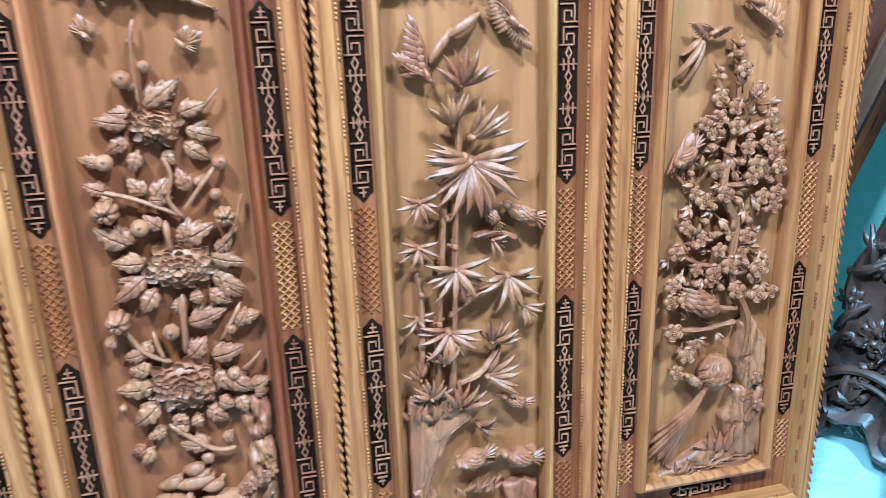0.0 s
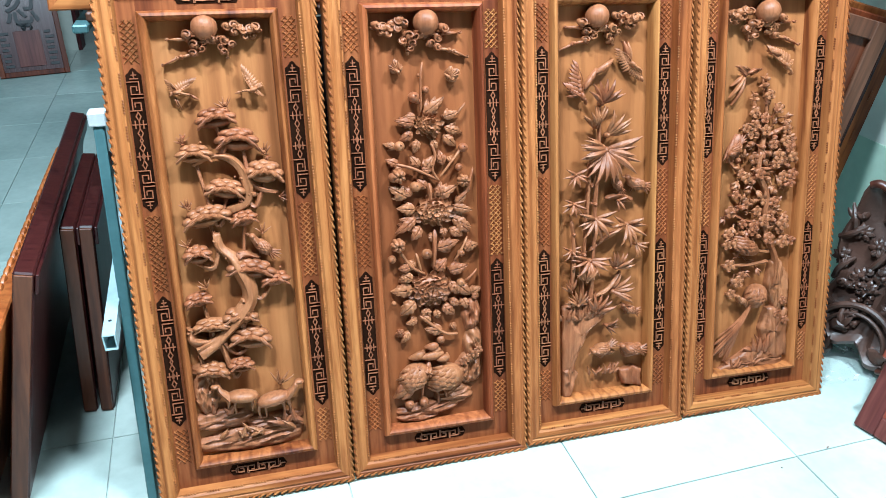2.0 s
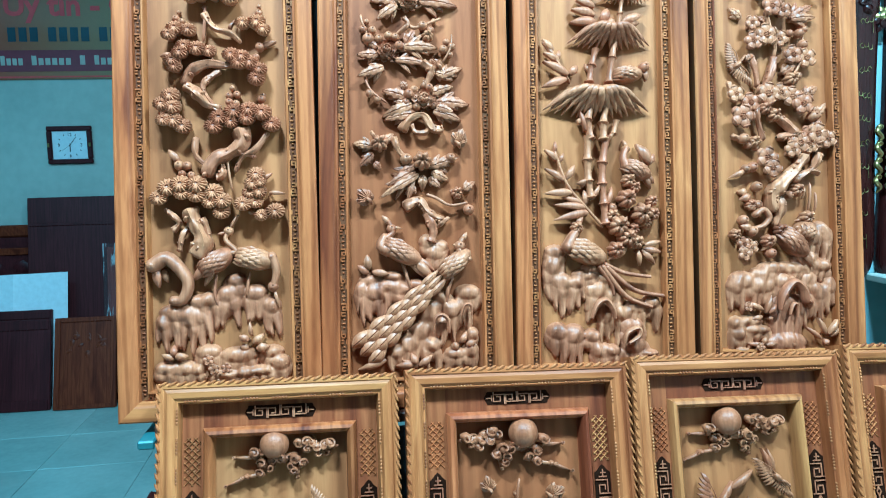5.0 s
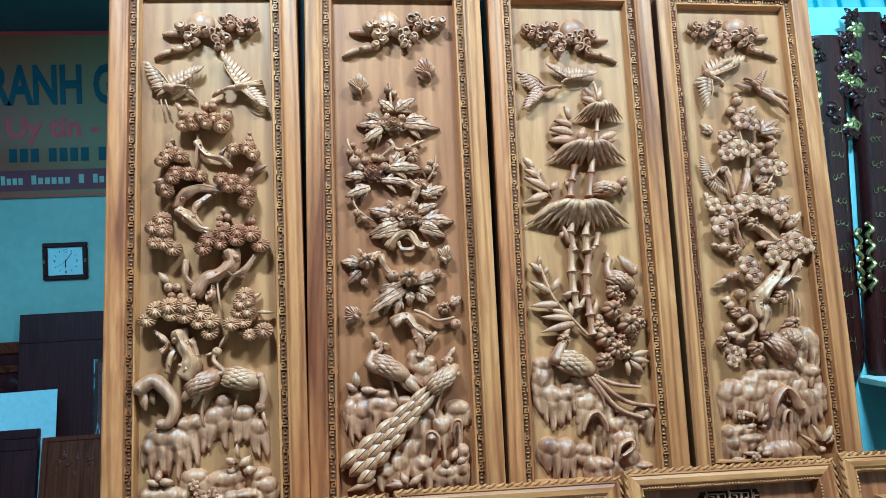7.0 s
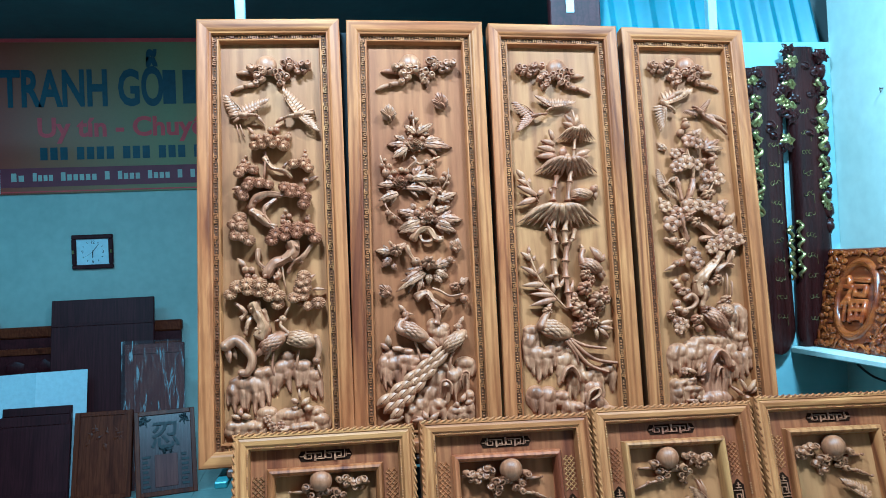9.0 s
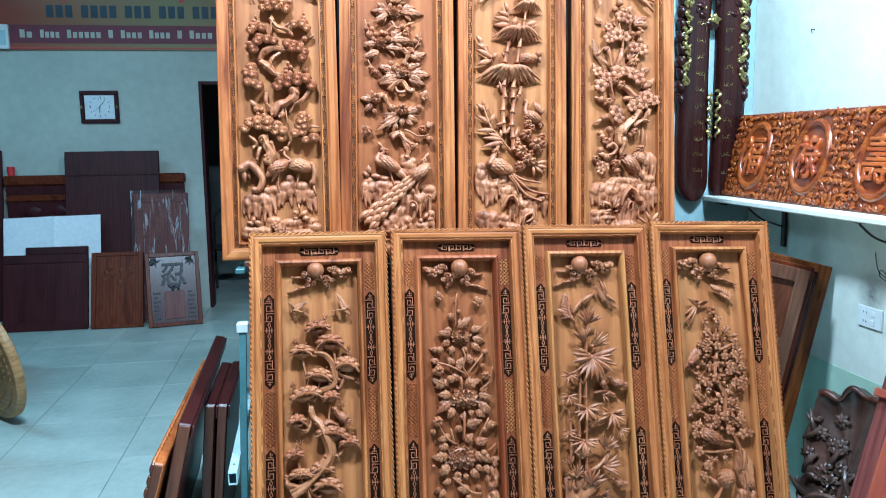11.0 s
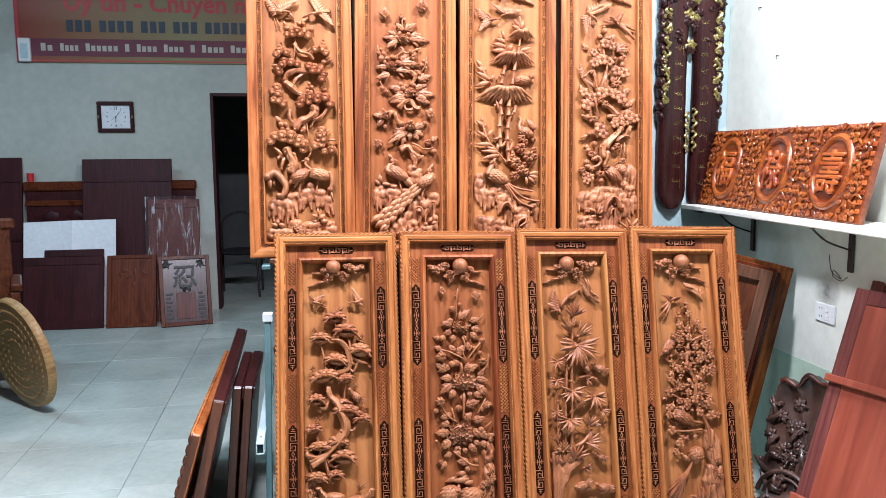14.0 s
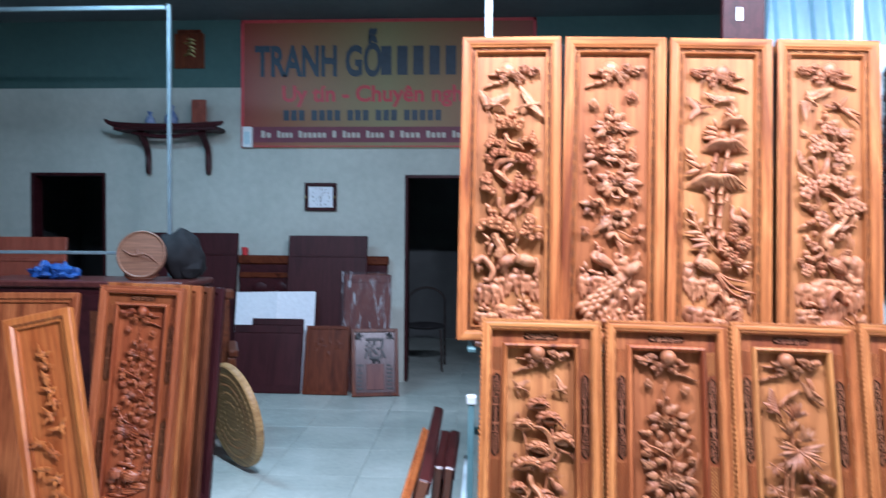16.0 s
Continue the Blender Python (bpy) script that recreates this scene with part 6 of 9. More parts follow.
balls((0.2443, 0.4235, 0.0161), (0.1391, 0.476, 0.0126), (0.1242, 0.4723, 0.0109), (0.1489, 0.4309, 0.0126), (0.1329, 0.3893, 0.0138), (0.1502, 0.389, 0.0115), (0.1148, 0.3538, 0.0126), (0.0943, 0.3213, 0.0138), (0.1701, 0.3058, 0.0161), (0.1786, 0.2783, 0.0126), (0.1352, 0.3286, 0.0126), (0.1328, 0.5271, 0.0092), (0.1497, 0.5212, 0.008), (0.2284, 0.4126, 0.0103))
petals((0.1208, 0.4678, 0.0873, 0.4515, 0.0138), (0.1243, 0.4173, 0.1061, 0.4204, 0.0207), (0.1321, 0.4088, 0.1082, 0.4009, 0.0207), (0.1439, 0.3836, 0.1208, 0.384, 0.0207), (0.1329, 0.3341, 0.1048, 0.3402, 0.0195), (0.1885, 0.3164, 0.162, 0.2842, 0.0195), (0.1612, 0.3832, 0.1393, 0.3948, 0.0172), (0.0963, 0.3131, 0.1038, 0.302, 0.0149))
ribbon(0.008, (0.1421, 0.367), (0.1606, 0.3777), (0.1761, 0.3607), (0.1625, 0.3417), (0.1386, 0.334))
swell(0.2331, 0.3016, 0.0471, 0.023, -43, 5)
balls((0.2018, 0.3315, 0.0161))
petals((0.2488, 0.2875, 0.2785, 0.2458, 0.0207), (0.2398, 0.285, 0.2613, 0.2462, 0.0172), (0.1984, 0.3271, 0.1907, 0.3356, 0.008))
swell(0.2624, 0.3284, 0.0253, 0.0253, 59, 4)
balls((0.2661, 0.3599, 0.0172))
petals((0.2569, 0.3563, 0.2437, 0.3527, 0.0092), (0.2666, 0.3644, 0.2764, 0.3725, 0.0126))
stone((0.3063, 0.3302, 0.0207, 0.0241), (0.3218, 0.3133, 0.0184, 0.0299), (0.2862, 0.3086, 0.0207, 0.0299), (0.3246, 0.2801, 0.0149, 0.0276), (0.3045, 0.2451, 0.0299, 0.0207), (0.2201, 0.2392, 0.0528, 0.0207), (0.2687, 0.2597, 0.0345, 0.023))
stone((0.1612, 0.2246, 0.0299, 0.0241), (0.1141, 0.2099, 0.0322, 0.0299), (0.0958, 0.197, 0.0184, 0.0276), (0.2749, 0.216, 0.0241, 0.0241), (0.3248, 0.1984, 0.0184, 0.031), (0.2968, 0.183, 0.0241, 0.0299), (0.2684, 0.1624, 0.0172, 0.0253), (0.2164, 0.2069, 0.0322, 0.0264), (0.1583, 0.1979, 0.0345, 0.0287), (0.1858, 0.2401, 0.0345, 0.0207))
stone((0.1969, 0.1116, 0.023, 0.0747), (0.2478, 0.1099, 0.023, 0.0747), (0.2272, 0.153, 0.0299, 0.0379), (0.2174, 0.0688, 0.0546, 0.0287), (0.2223, 0.1107, 0.0172, 0.0689))
arch(0.0092, (0.1915, 0.1488), (0.1994, 0.1833), (0.2238, 0.2121), (0.2465, 0.1953), (0.2548, 0.1682), (0.2691, 0.1677))
arch(0.0046, (0.2152, 0.1374), (0.2223, 0.1596), (0.2326, 0.1593), (0.2333, 0.1315))
stone((0.1299, 0.1191, 0.0356, 0.0184), (0.0983, 0.1123, 0.0184, 0.0241), (0.1475, 0.1001, 0.0356, 0.0149), (0.2315, 0.0683, 0.0184, 0.0207), (0.1091, 0.056, 0.0184, 0.008), (0.1014, 0.0886, 0.0172, 0.023))
petals((0.1585, 0.1488, 0.1153, 0.1672, 0.0149), (0.1633, 0.1402, 0.1765, 0.1823, 0.0138), (0.1689, 0.14, 0.1882, 0.1606, 0.0138), (0.1568, 0.133, 0.1279, 0.1271, 0.0138), (0.1704, 0.1283, 0.182, 0.1306, 0.0126), (0.3056, 0.092, 0.2874, 0.1298, 0.0115), (0.3113, 0.0918, 0.3357, 0.1255, 0.0161), (0.2927, 0.0808, 0.2563, 0.1096, 0.0103), (0.3111, 0.0681, 0.3042, 0.0815, 0.0161))
petals((0.1553, 0.0684, 0.122, 0.0722, 0.0138), (0.1584, 0.0709, 0.1629, 0.0864, 0.0126), (0.1637, 0.0681, 0.1924, 0.0723, 0.0138), (0.1578, 0.0657, 0.1374, 0.0586, 0.0115), (0.3163, 0.0864, 0.3419, 0.1067, 0.0138))
plums((0.1198, 0.1564, 0.0115), (0.1438, 0.0662, 0.0103))

# lower panel of the old pine
begin(lower[0], FIELD_Z)
sky(0.2081, 1.067, 0.0274, 1)
flyer(0.1404, 0.937, 0.1624, 0.9318, 0.1232, 0.9339, 0.1214, 0.9658, 0.1811, 0.9612, 0.0174)
flyer(0.2945, 0.9349, 0.2743, 0.9336, 0.3171, 0.9475, 0.2718, 0.9852, 0.3145, 0.9195, 0.0174)
petals((0.1651, 0.9305, 0.1823, 0.9201, 0.007), (0.2695, 0.9326, 0.2561, 0.9286, 0.007))
branch(0.0017, 0.0012, (0.1365, 0.9273), (0.146, 0.9016))
branch(0.0017, 0.0012, (0.1337, 0.9275), (0.1387, 0.9067))
for a in ((0.2121, 0.8709, 0.0809, 0.0472), (0.2506, 0.8206, 0.088, 0.0518), (0.1576, 0.7981, 0.0715, 0.0439), (0.3009, 0.7482, 0.0811, 0.0587), (0.213, 0.719, 0.0827, 0.0489), (0.169, 0.6608, 0.1026, 0.053), (0.2481, 0.6528, 0.0569, 0.0403), (0.142, 0.5786, 0.059, 0.0441), (0.2521, 0.5351, 0.1074, 0.0532), (0.3016, 0.509, 0.061, 0.0419), (0.131, 0.4795, 0.0578, 0.0411), (0.2182, 0.4305, 0.0768, 0.0481), (0.2331, 0.3723, 0.0911, 0.0529), (0.1562, 0.4162, 0.0827, 0.0398), (0.1449, 0.3113, 0.0707, 0.0448), (0.2083, 0.3143, 0.0551, 0.0369)):
    canopy(*a)
    foot = min(((0.118, 0.3615), (0.167, 0.389), (0.2142, 0.4381), (0.2447, 0.4892), (0.2181, 0.5667), (0.1895, 0.5992), (0.1841, 0.6335), (0.2114, 0.6784), (0.259, 0.6977), (0.2584, 0.7546), (0.2162, 0.85)), key=lambda q: math.hypot(q[0] - a[0], q[1] - a[1] + 0.04))
    branch(0.0064, 0.0036, foot, (0.55 * foot[0] + 0.45 * a[0] + rnd(-0.012, 0.012), min(foot[1], a[1]) - rnd(0.008, 0.024)), (a[0] + rnd(-0.012, 0.012), a[1] - 0.16 * a[3]))
branch(0.0192, 0.0101, (0.118, 0.3615), (0.1672, 0.3894), (0.2142, 0.4381), (0.2447, 0.4892), (0.2181, 0.5667), (0.1895, 0.5992), (0.1841, 0.6335))
branch(0.0117, 0.0054, (0.2114, 0.6784), (0.259, 0.6977), (0.2584, 0.7546), (0.2281, 0.7945), (0.1839, 0.7979), (0.1514, 0.7821))
branch(0.0101, 0.0055, (0.2131, 0.5624), (0.2379, 0.5791), (0.2738, 0.5651))
branch(0.0127, 0.0081, (0.1111, 0.4228), (0.1123, 0.3926), (0.1664, 0.3824))
branch(0.0073, 0.0036, (0.2556, 0.7549), (0.2846, 0.724), (0.3299, 0.7103))
branch(0.008, 0.0053, (0.2104, 0.7959), (0.2221, 0.8227), (0.2162, 0.8506))
for a in ((0.2329, 0.8996, 0.0265, 5, 50, 150), (0.1376, 0.8288, 0.0224, 5, 50, 150), (0.3056, 0.7979, 0.0275, 5, 50, 150), (0.1324, 0.6909, 0.0228, 5, 60, 150), (0.2841, 0.6228, 0.0242, 4, 40, 140), (0.1228, 0.6067, 0.023, 4, 60, 150), (0.1509, 0.5113, 0.0235, 4, 60, 150), (0.329, 0.7008, 0.0187, 4, -60, 40)):
    spray(*a, 0.16)
for a in ((0.2338, 0.9085, 0.0053), (0.2231, 0.8911, 0.0053), (0.1391, 0.8423, 0.0052), (0.3061, 0.8025, 0.0055), (0.3093, 0.7882, 0.0055), (0.1352, 0.6925, 0.0053), (0.2741, 0.7106, 0.0073), (0.2454, 0.699, 0.0064)):
    bud(*a)
perched(0.2813, 0.5938, 0.058, 140)
for a in ((0.2017, 0.2496, 0.0908, 175), (0.2707, 0.2323, 0.098, 10)):
    beast(*a)
spray(0.2886, 0.2664, 0.0393, 6, 30, 120, 0.12)
for a in ((0.15, 0.2273, 0.066, 0.0414, 6), (0.2194, 0.165, 0.195, 0.0383, 9), (0.3106, 0.1822, 0.05, 0.0428, 8)):
    grass(*a)
for a in ((0.2075, 0.1346, 0.2825, 0.0639), (0.1461, 0.1911, 0.1515, 0.0522), (0.2696, 0.1681, 0.1484, 0.047)):
    bank(*a)
for a in ((0.1317, 0.3186, 0.074, 0.0405), (0.1238, 0.2632, 0.0697, 0.1127)):
    rock(*a)

# lower panel of chrysanthemums
begin(lower[1], FIELD_Z)
sky(0.2277, 1.0597, 0.029, -1)
butterfly(0.1585, 0.9539, 0.0388, 37)
butterfly(0.2753, 0.9381, 0.0438, -38)
branch(0.0031, 0.0025, (0.2093, 0.8638), (0.2105, 0.9404), (0.2176, 0.974))
balls((0.2094, 0.9446, 0.0056), (0.2222, 0.9124, 0.0088), (0.1923, 0.8971, 0.0131), (0.2024, 0.8878, 0.0075))
leaves((0.2166, 0.8592, 0.2621, 0.8923, 0.03), (0.1906, 0.8379, 0.1496, 0.846, 0.0275), (0.1865, 0.8172, 0.1589, 0.7996, 0.03), (0.198, 0.7985, 0.1873, 0.7707, 0.0263), (0.2602, 0.8492, 0.2938, 0.8596, 0.0275), (0.2656, 0.8248, 0.3061, 0.8104, 0.0275), (0.2616, 0.8056, 0.2908, 0.7807, 0.03), (0.2326, 0.7964, 0.2445, 0.7774, 0.0225), (0.1944, 0.8526, 0.1697, 0.8538, 0.0225))
blossom_head(0.2279, 0.8317, 0.0325, 0.85)
branch(0.0031, 0.0019, (0.2857, 0.8479), (0.3158, 0.8797))
branch(0.0038, 0.0031, (0.2292, 0.7905), (0.2374, 0.7626), (0.2296, 0.7294), (0.2463, 0.7004))
branch(0.0038, 0.0025, (0.3036, 0.7768), (0.2752, 0.7447), (0.248, 0.7108))
branch(0.0038, 0.0031, (0.1394, 0.7479), (0.1855, 0.7343), (0.2445, 0.7036))
branch(0.0044, 0.0038, (0.2206, 0.6992), (0.2234, 0.6492))
branch(0.0044, 0.0025, (0.2846, 0.6535), (0.3104, 0.6767), (0.3299, 0.7285))
balls((0.1539, 0.7879, 0.0125), (0.1472, 0.72, 0.0188), (0.3055, 0.7767, 0.0113), (0.2941, 0.731, 0.0094), (0.3027, 0.6992, 0.0163), (0.1866, 0.6925, 0.0131), (0.3131, 0.6784, 0.0081), (0.1359, 0.7178, 0.0125))
leaves((0.1476, 0.7847, 0.1204, 0.7941, 0.0188), (0.1487, 0.7472, 0.1233, 0.758, 0.0275), (0.1577, 0.7405, 0.1353, 0.73, 0.0225), (0.1983, 0.7377, 0.1806, 0.762, 0.03), (0.2107, 0.7338, 0.2322, 0.7599, 0.03), (0.2043, 0.7312, 0.2328, 0.7292, 0.0225), (0.2556, 0.7399, 0.2474, 0.7723, 0.025), (0.2688, 0.7464, 0.2809, 0.7579, 0.0175), (0.2331, 0.664, 0.2826, 0.687, 0.0401), (0.2461, 0.6661, 0.2407, 0.6915, 0.0275), (0.1665, 0.6694, 0.1272, 0.694, 0.0388), (0.1761, 0.6717, 0.1553, 0.6949, 0.025), (0.2149, 0.6872, 0.1936, 0.7074, 0.025))
leaves((0.184, 0.64, 0.1444, 0.6434, 0.0338), (0.183, 0.6182, 0.1389, 0.5866, 0.0338), (0.1945, 0.592, 0.1774, 0.5703, 0.0338), (0.2774, 0.6383, 0.3199, 0.6284, 0.03), (0.2763, 0.6099, 0.3164, 0.5871, 0.0363), (0.2688, 0.5851, 0.2977, 0.5663, 0.0313), (0.2843, 0.6472, 0.3079, 0.6624, 0.025), (0.2228, 0.5767, 0.2219, 0.5576, 0.0275))
blossom_head(0.2316, 0.6309, 0.0488, 0.72)
leaves((0.194, 0.5967, 0.1734, 0.5684, 0.0363), (0.2851, 0.6011, 0.314, 0.576, 0.0363), (0.2486, 0.5885, 0.2511, 0.5723, 0.0269))
balls((0.1379, 0.558, 0.0188), (0.1234, 0.5247, 0.0101), (0.207, 0.5306, 0.0128), (0.2921, 0.5244, 0.0094))
branch(0.004, 0.0034, (0.1404, 0.5451), (0.167, 0.5041), (0.2014, 0.481))
branch(0.0034, 0.0034, (0.1813, 0.5345), (0.1919, 0.4853))
branch(0.0054, 0.0047, (0.2296, 0.5871), (0.2228, 0.4916))
branch(0.0034, 0.0027, (0.3102, 0.5634), (0.2748, 0.5055))
leaves((0.2335, 0.5407, 0.2847, 0.555, 0.0336), (0.3027, 0.5402, 0.3343, 0.543, 0.0296), (0.1637, 0.5031, 0.1392, 0.4994, 0.0309), (0.1771, 0.5145, 0.1554, 0.4912, 0.0282), (0.2279, 0.4878, 0.2539, 0.5128, 0.0336), (0.2607, 0.4842, 0.3037, 0.4939, 0.0363), (0.156, 0.4783, 0.1393, 0.4654, 0.0282), (0.3023, 0.5286, 0.3165, 0.5531, 0.0242))
leaves((0.1705, 0.4456, 0.1209, 0.4437, 0.0403), (0.1723, 0.416, 0.1386, 0.3895, 0.0417), (0.1975, 0.3952, 0.2061, 0.3676, 0.0336), (0.2438, 0.3974, 0.2709, 0.3726, 0.0363), (0.2628, 0.4545, 0.2816, 0.4226, 0.0322), (0.1686, 0.4717, 0.1449, 0.486, 0.0349), (0.261, 0.4085, 0.2841, 0.399, 0.0269), (0.2235, 0.3867, 0.2293, 0.3693, 0.0269))
blossom_head(0.214, 0.4418, 0.0551, 0.72)
branch(0.0034, 0.002, (0.2995, 0.4536), (0.3315, 0.481))
balls((0.2881, 0.4516, 0.0107), (0.1226, 0.4156, 0.006))
leaves((0.2793, 0.4493, 0.3118, 0.419, 0.0363), (0.2913, 0.4115, 0.3005, 0.387, 0.0296), (0.3119, 0.4223, 0.3361, 0.4341, 0.0309), (0.3151, 0.4153, 0.3354, 0.4129, 0.0242))
leaves((0.1766, 0.3695, 0.1514, 0.3615, 0.0255), (0.1426, 0.3429, 0.1226, 0.3324, 0.0255), (0.1556, 0.3411, 0.136, 0.3153, 0.0215), (0.238, 0.3367, 0.1983, 0.3421, 0.0349), (0.2615, 0.3383, 0.274, 0.3468, 0.0269), (0.2091, 0.3619, 0.1901, 0.3777, 0.0228))
branch(0.004, 0.0034, (0.1835, 0.3785), (0.2411, 0.331), (0.2778, 0.3226))
for a in ((0.314, 0.368, 0.05, 0.10), (0.318, 0.29, 0.05, 0.10), (0.302, 0.225, 0.075, 0.085)):
    rock(*a)
petals((0.2263, 0.2993, 0.1929, 0.2972, 0.0242), (0.2325, 0.2883, 0.1986, 0.2762, 0.0269), (0.2388, 0.2772, 0.1719, 0.2733, 0.0228), (0.1923, 0.2839, 0.1519, 0.2695, 0.0228), (0.2266, 0.306, 0.2406, 0.3209, 0.0242), (0.252, 0.2685, 0.218, 0.2632, 0.0202))
for a in ((0.196, 0.137, 0.17, 0.04), (0.262, 0.163, 0.11, 0.055), (0.17, 0.118, 0.11, 0.028)):
    bank(*a)
swell(0.163, 0.2272, 0.0417, 0.0309, 27, 5)
swell(0.2397, 0.2169, 0.0484, 0.0322, 7, 5)
balls((0.1934, 0.2362, 0.0175), (0.1706, 0.2465, 0.0148), (0.1463, 0.158, 0.0121), (0.1831, 0.1589, 0.0121))
petals((0.1489, 0.209, 0.1089, 0.1744, 0.0269), (0.1394, 0.2173, 0.1148, 0.1871, 0.0242), (0.1584, 0.2007, 0.1272, 0.1715, 0.0202), (0.2636, 0.2187, 0.2904, 0.2389, 0.0296), (0.2666, 0.2079, 0.2924, 0.2178, 0.0296), (0.2629, 0.2015, 0.2832, 0.1949, 0.0242), (0.1934, 0.2362, 0.2014, 0.2656, 0.0161))
branch(0.0034, 0.0027, (0.1819, 0.2038), (0.1789, 0.1699))
branch(0.0034, 0.0027, (0.2183, 0.1912), (0.2211, 0.1457))
branch(0.0034, 0.0027, (0.2351, 0.1886), (0.2421, 0.1597))
plums((0.315, 0.2731, 0.0121), (0.2994, 0.2616, 0.0114), (0.2854, 0.2534, 0.0114), (0.3275, 0.2762, 0.0107))

# lower panel of bamboo
begin(lower[2], FIELD_Z)
sky(0.1981, 1.0553, 0.0286, 1)
flyer(0.1606, 0.8706, 0.1688, 0.8578, 0.1563, 0.8933, 0.1113, 0.8978, 0.1471, 0.9523, 0.0194)
petals((0.1689, 0.8929, 0.2038, 0.9366, 0.0155), (0.1942, 0.9229, 0.2471, 0.9567, 0.0168), (0.1657, 0.8873, 0.1847, 0.9204, 0.0142))
flyer(0.2939, 0.9406, 0.3137, 0.9263, 0.2774, 0.9626, 0.2534, 0.9812, 0.3238, 0.9042, 0.0207)
petals((0.2839, 0.9567, 0.2687, 0.9976, 0.0104), (0.2905, 0.9537, 0.2803, 0.9962, 0.0091))
for a in ((0.2099, 0.8519, 0.0606, 7, 20, 140), (0.1961, 0.7963, 0.0478, 7, 60, 150), (0.227, 0.7749, 0.0615, 7, 10, 80), (0.2233, 0.7382, 0.0864, 15, -190, 20), (0.2143, 0.7468, 0.0615, 9, 150, 210), (0.141, 0.683, 0.0365, 8, 160, 380), (0.1372, 0.61, 0.0368, 8, 150, 370), (0.195, 0.5682, 0.0555, 10, 160, 380), (0.2811, 0.5478, 0.0532, 9, 150, 380), (0.1292, 0.4932, 0.0285, 7, 150, 380), (0.1803, 0.4631, 0.0524, 10, 150, 370), (0.2534, 0.4378, 0.048, 8, 0, 130), (0.3054, 0.4955, 0.0334, 5, -90, 0), (0.2569, 0.6112, 0.0271, 5, -90, 20), (0.2437, 0.3762, 0.0557, 6, -30, 60)):
    spray(*a, 0.2, 0.1, 0.35)
for a in ((0.1701, 0.4095, 0.0454, 7, 60, 140), (0.1481, 0.3492, 0.041, 9, 30, 170), (0.1939, 0.3268, 0.0554, 8, 0, 120), (0.1298, 0.3865, 0.0361, 7, 60, 150), (0.2268, 0.2871, 0.0318, 6, -60, 40)):
    spray(*a, 0.2, 0.1, 0.35)
branch(0.0055, 0.0041, (0.1617, 0.3479), (0.1627, 0.4365), (0.1728, 0.574), (0.1842, 0.7154))
branch(0.0055, 0.0041, (0.1845, 0.3457), (0.192, 0.4692), (0.1963, 0.6064), (0.2057, 0.739), (0.2082, 0.852))
branch(0.0054, 0.0041, (0.1343, 0.3861), (0.1381, 0.4908), (0.1349, 0.568))
branch(0.0054, 0.0041, (0.1827, 0.4873), (0.2317, 0.5227), (0.2768, 0.5369))
branch(0.0054, 0.004, (0.2255, 0.6173), (0.2657, 0.6234), (0.3023, 0.6084))
branch(0.0055, 0.0041, (0.1888, 0.3633), (0.2343, 0.386), (0.2702, 0.4275))
branch(0.0053, 0.004, (0.1931, 0.7067), (0.1984, 0.6399))
for a in ((0.1754, 0.5738, 0.0062), (0.185, 0.6532, 0.0062), (0.1945, 0.6065, 0.0062), (0.1649, 0.48, 0.0063), (0.1378, 0.5338, 0.0053)):
    bud(*a)
for a in ((0.2542, 0.6536, 0.0449, 120), (0.3056, 0.6508, 0.0601, 160), (0.2139, 0.2239, 0.0583, 200), (0.2989, 0.2145, 0.0634, 170), (0.2913, 0.3246, 0.0473, 160)):
    perched(*a)
block(45, (0.108, 0.345), (0.15, 0.358), (0.20, 0.342), (0.235, 0.318), (0.192, 0.295), (0.168, 0.25), (0.145, 0.205), (0.13, 0.15), (0.108, 0.15))
block(60, (0.108, 0.178), (0.135, 0.188), (0.152, 0.165), (0.13, 0.10), (0.108, 0.098))
block(60, (0.268, 0.155), (0.31, 0.165), (0.335, 0.15), (0.335, 0.102), (0.28, 0.115))
block(70, (0.19, 0.222), (0.235, 0.226), (0.26, 0.21), (0.215, 0.195))
block(70, (0.275, 0.212), (0.333, 0.222), (0.335, 0.195), (0.285, 0.19))
for a in ((0.1619, 0.3299, 0.1099, 0.0406, 24), (0.2148, 0.1677, 0.0853, 0.0283, 14)):
    grass(*a)

# lower panel of plum blossom
begin(lower[3], FIELD_Z)
sky(0.2165, 1.0501, 0.0305, -1)
flyer(0.1747, 0.9038, 0.1858, 0.9091, 0.1631, 0.8958, 0.1367, 0.9214, 0.2077, 0.9125, 0.0177)
petals((0.1601, 0.8904, 0.1195, 0.8405, 0.0095), (0.1636, 0.8875, 0.1303, 0.8216, 0.0109), (0.1566, 0.8932, 0.128, 0.8691, 0.0095))
flyer(0.2803, 0.9152, 0.2931, 0.898, 0.2701, 0.935, 0.2185, 0.9582, 0.3, 0.9288, 0.0204)
petals((0.2614, 0.9435, 0.2234, 0.9554, 0.0122), (0.2684, 0.9406, 0.2339, 0.9485, 0.0109))
branch(0.009, 0.003, (0.2808, 0.3269), (0.2837, 0.4075), (0.2393, 0.4985), (0.2418, 0.5843), (0.2135, 0.6532), (0.2285, 0.7436), (0.231, 0.8247), (0.2235, 0.8926))
branch(0.0046, 0.0028, (0.2008, 0.7771), (0.193, 0.8176), (0.1923, 0.8496))
branch(0.0047, 0.0028, (0.2174, 0.6279), (0.1652, 0.6387), (0.1204, 0.6861))
branch(0.0047, 0.0028, (0.2201, 0.6529), (0.2715, 0.659), (0.3003, 0.708), (0.2899, 0.7704))
branch(0.0048, 0.0029, (0.2415, 0.507), (0.1787, 0.5195), (0.1299, 0.548))
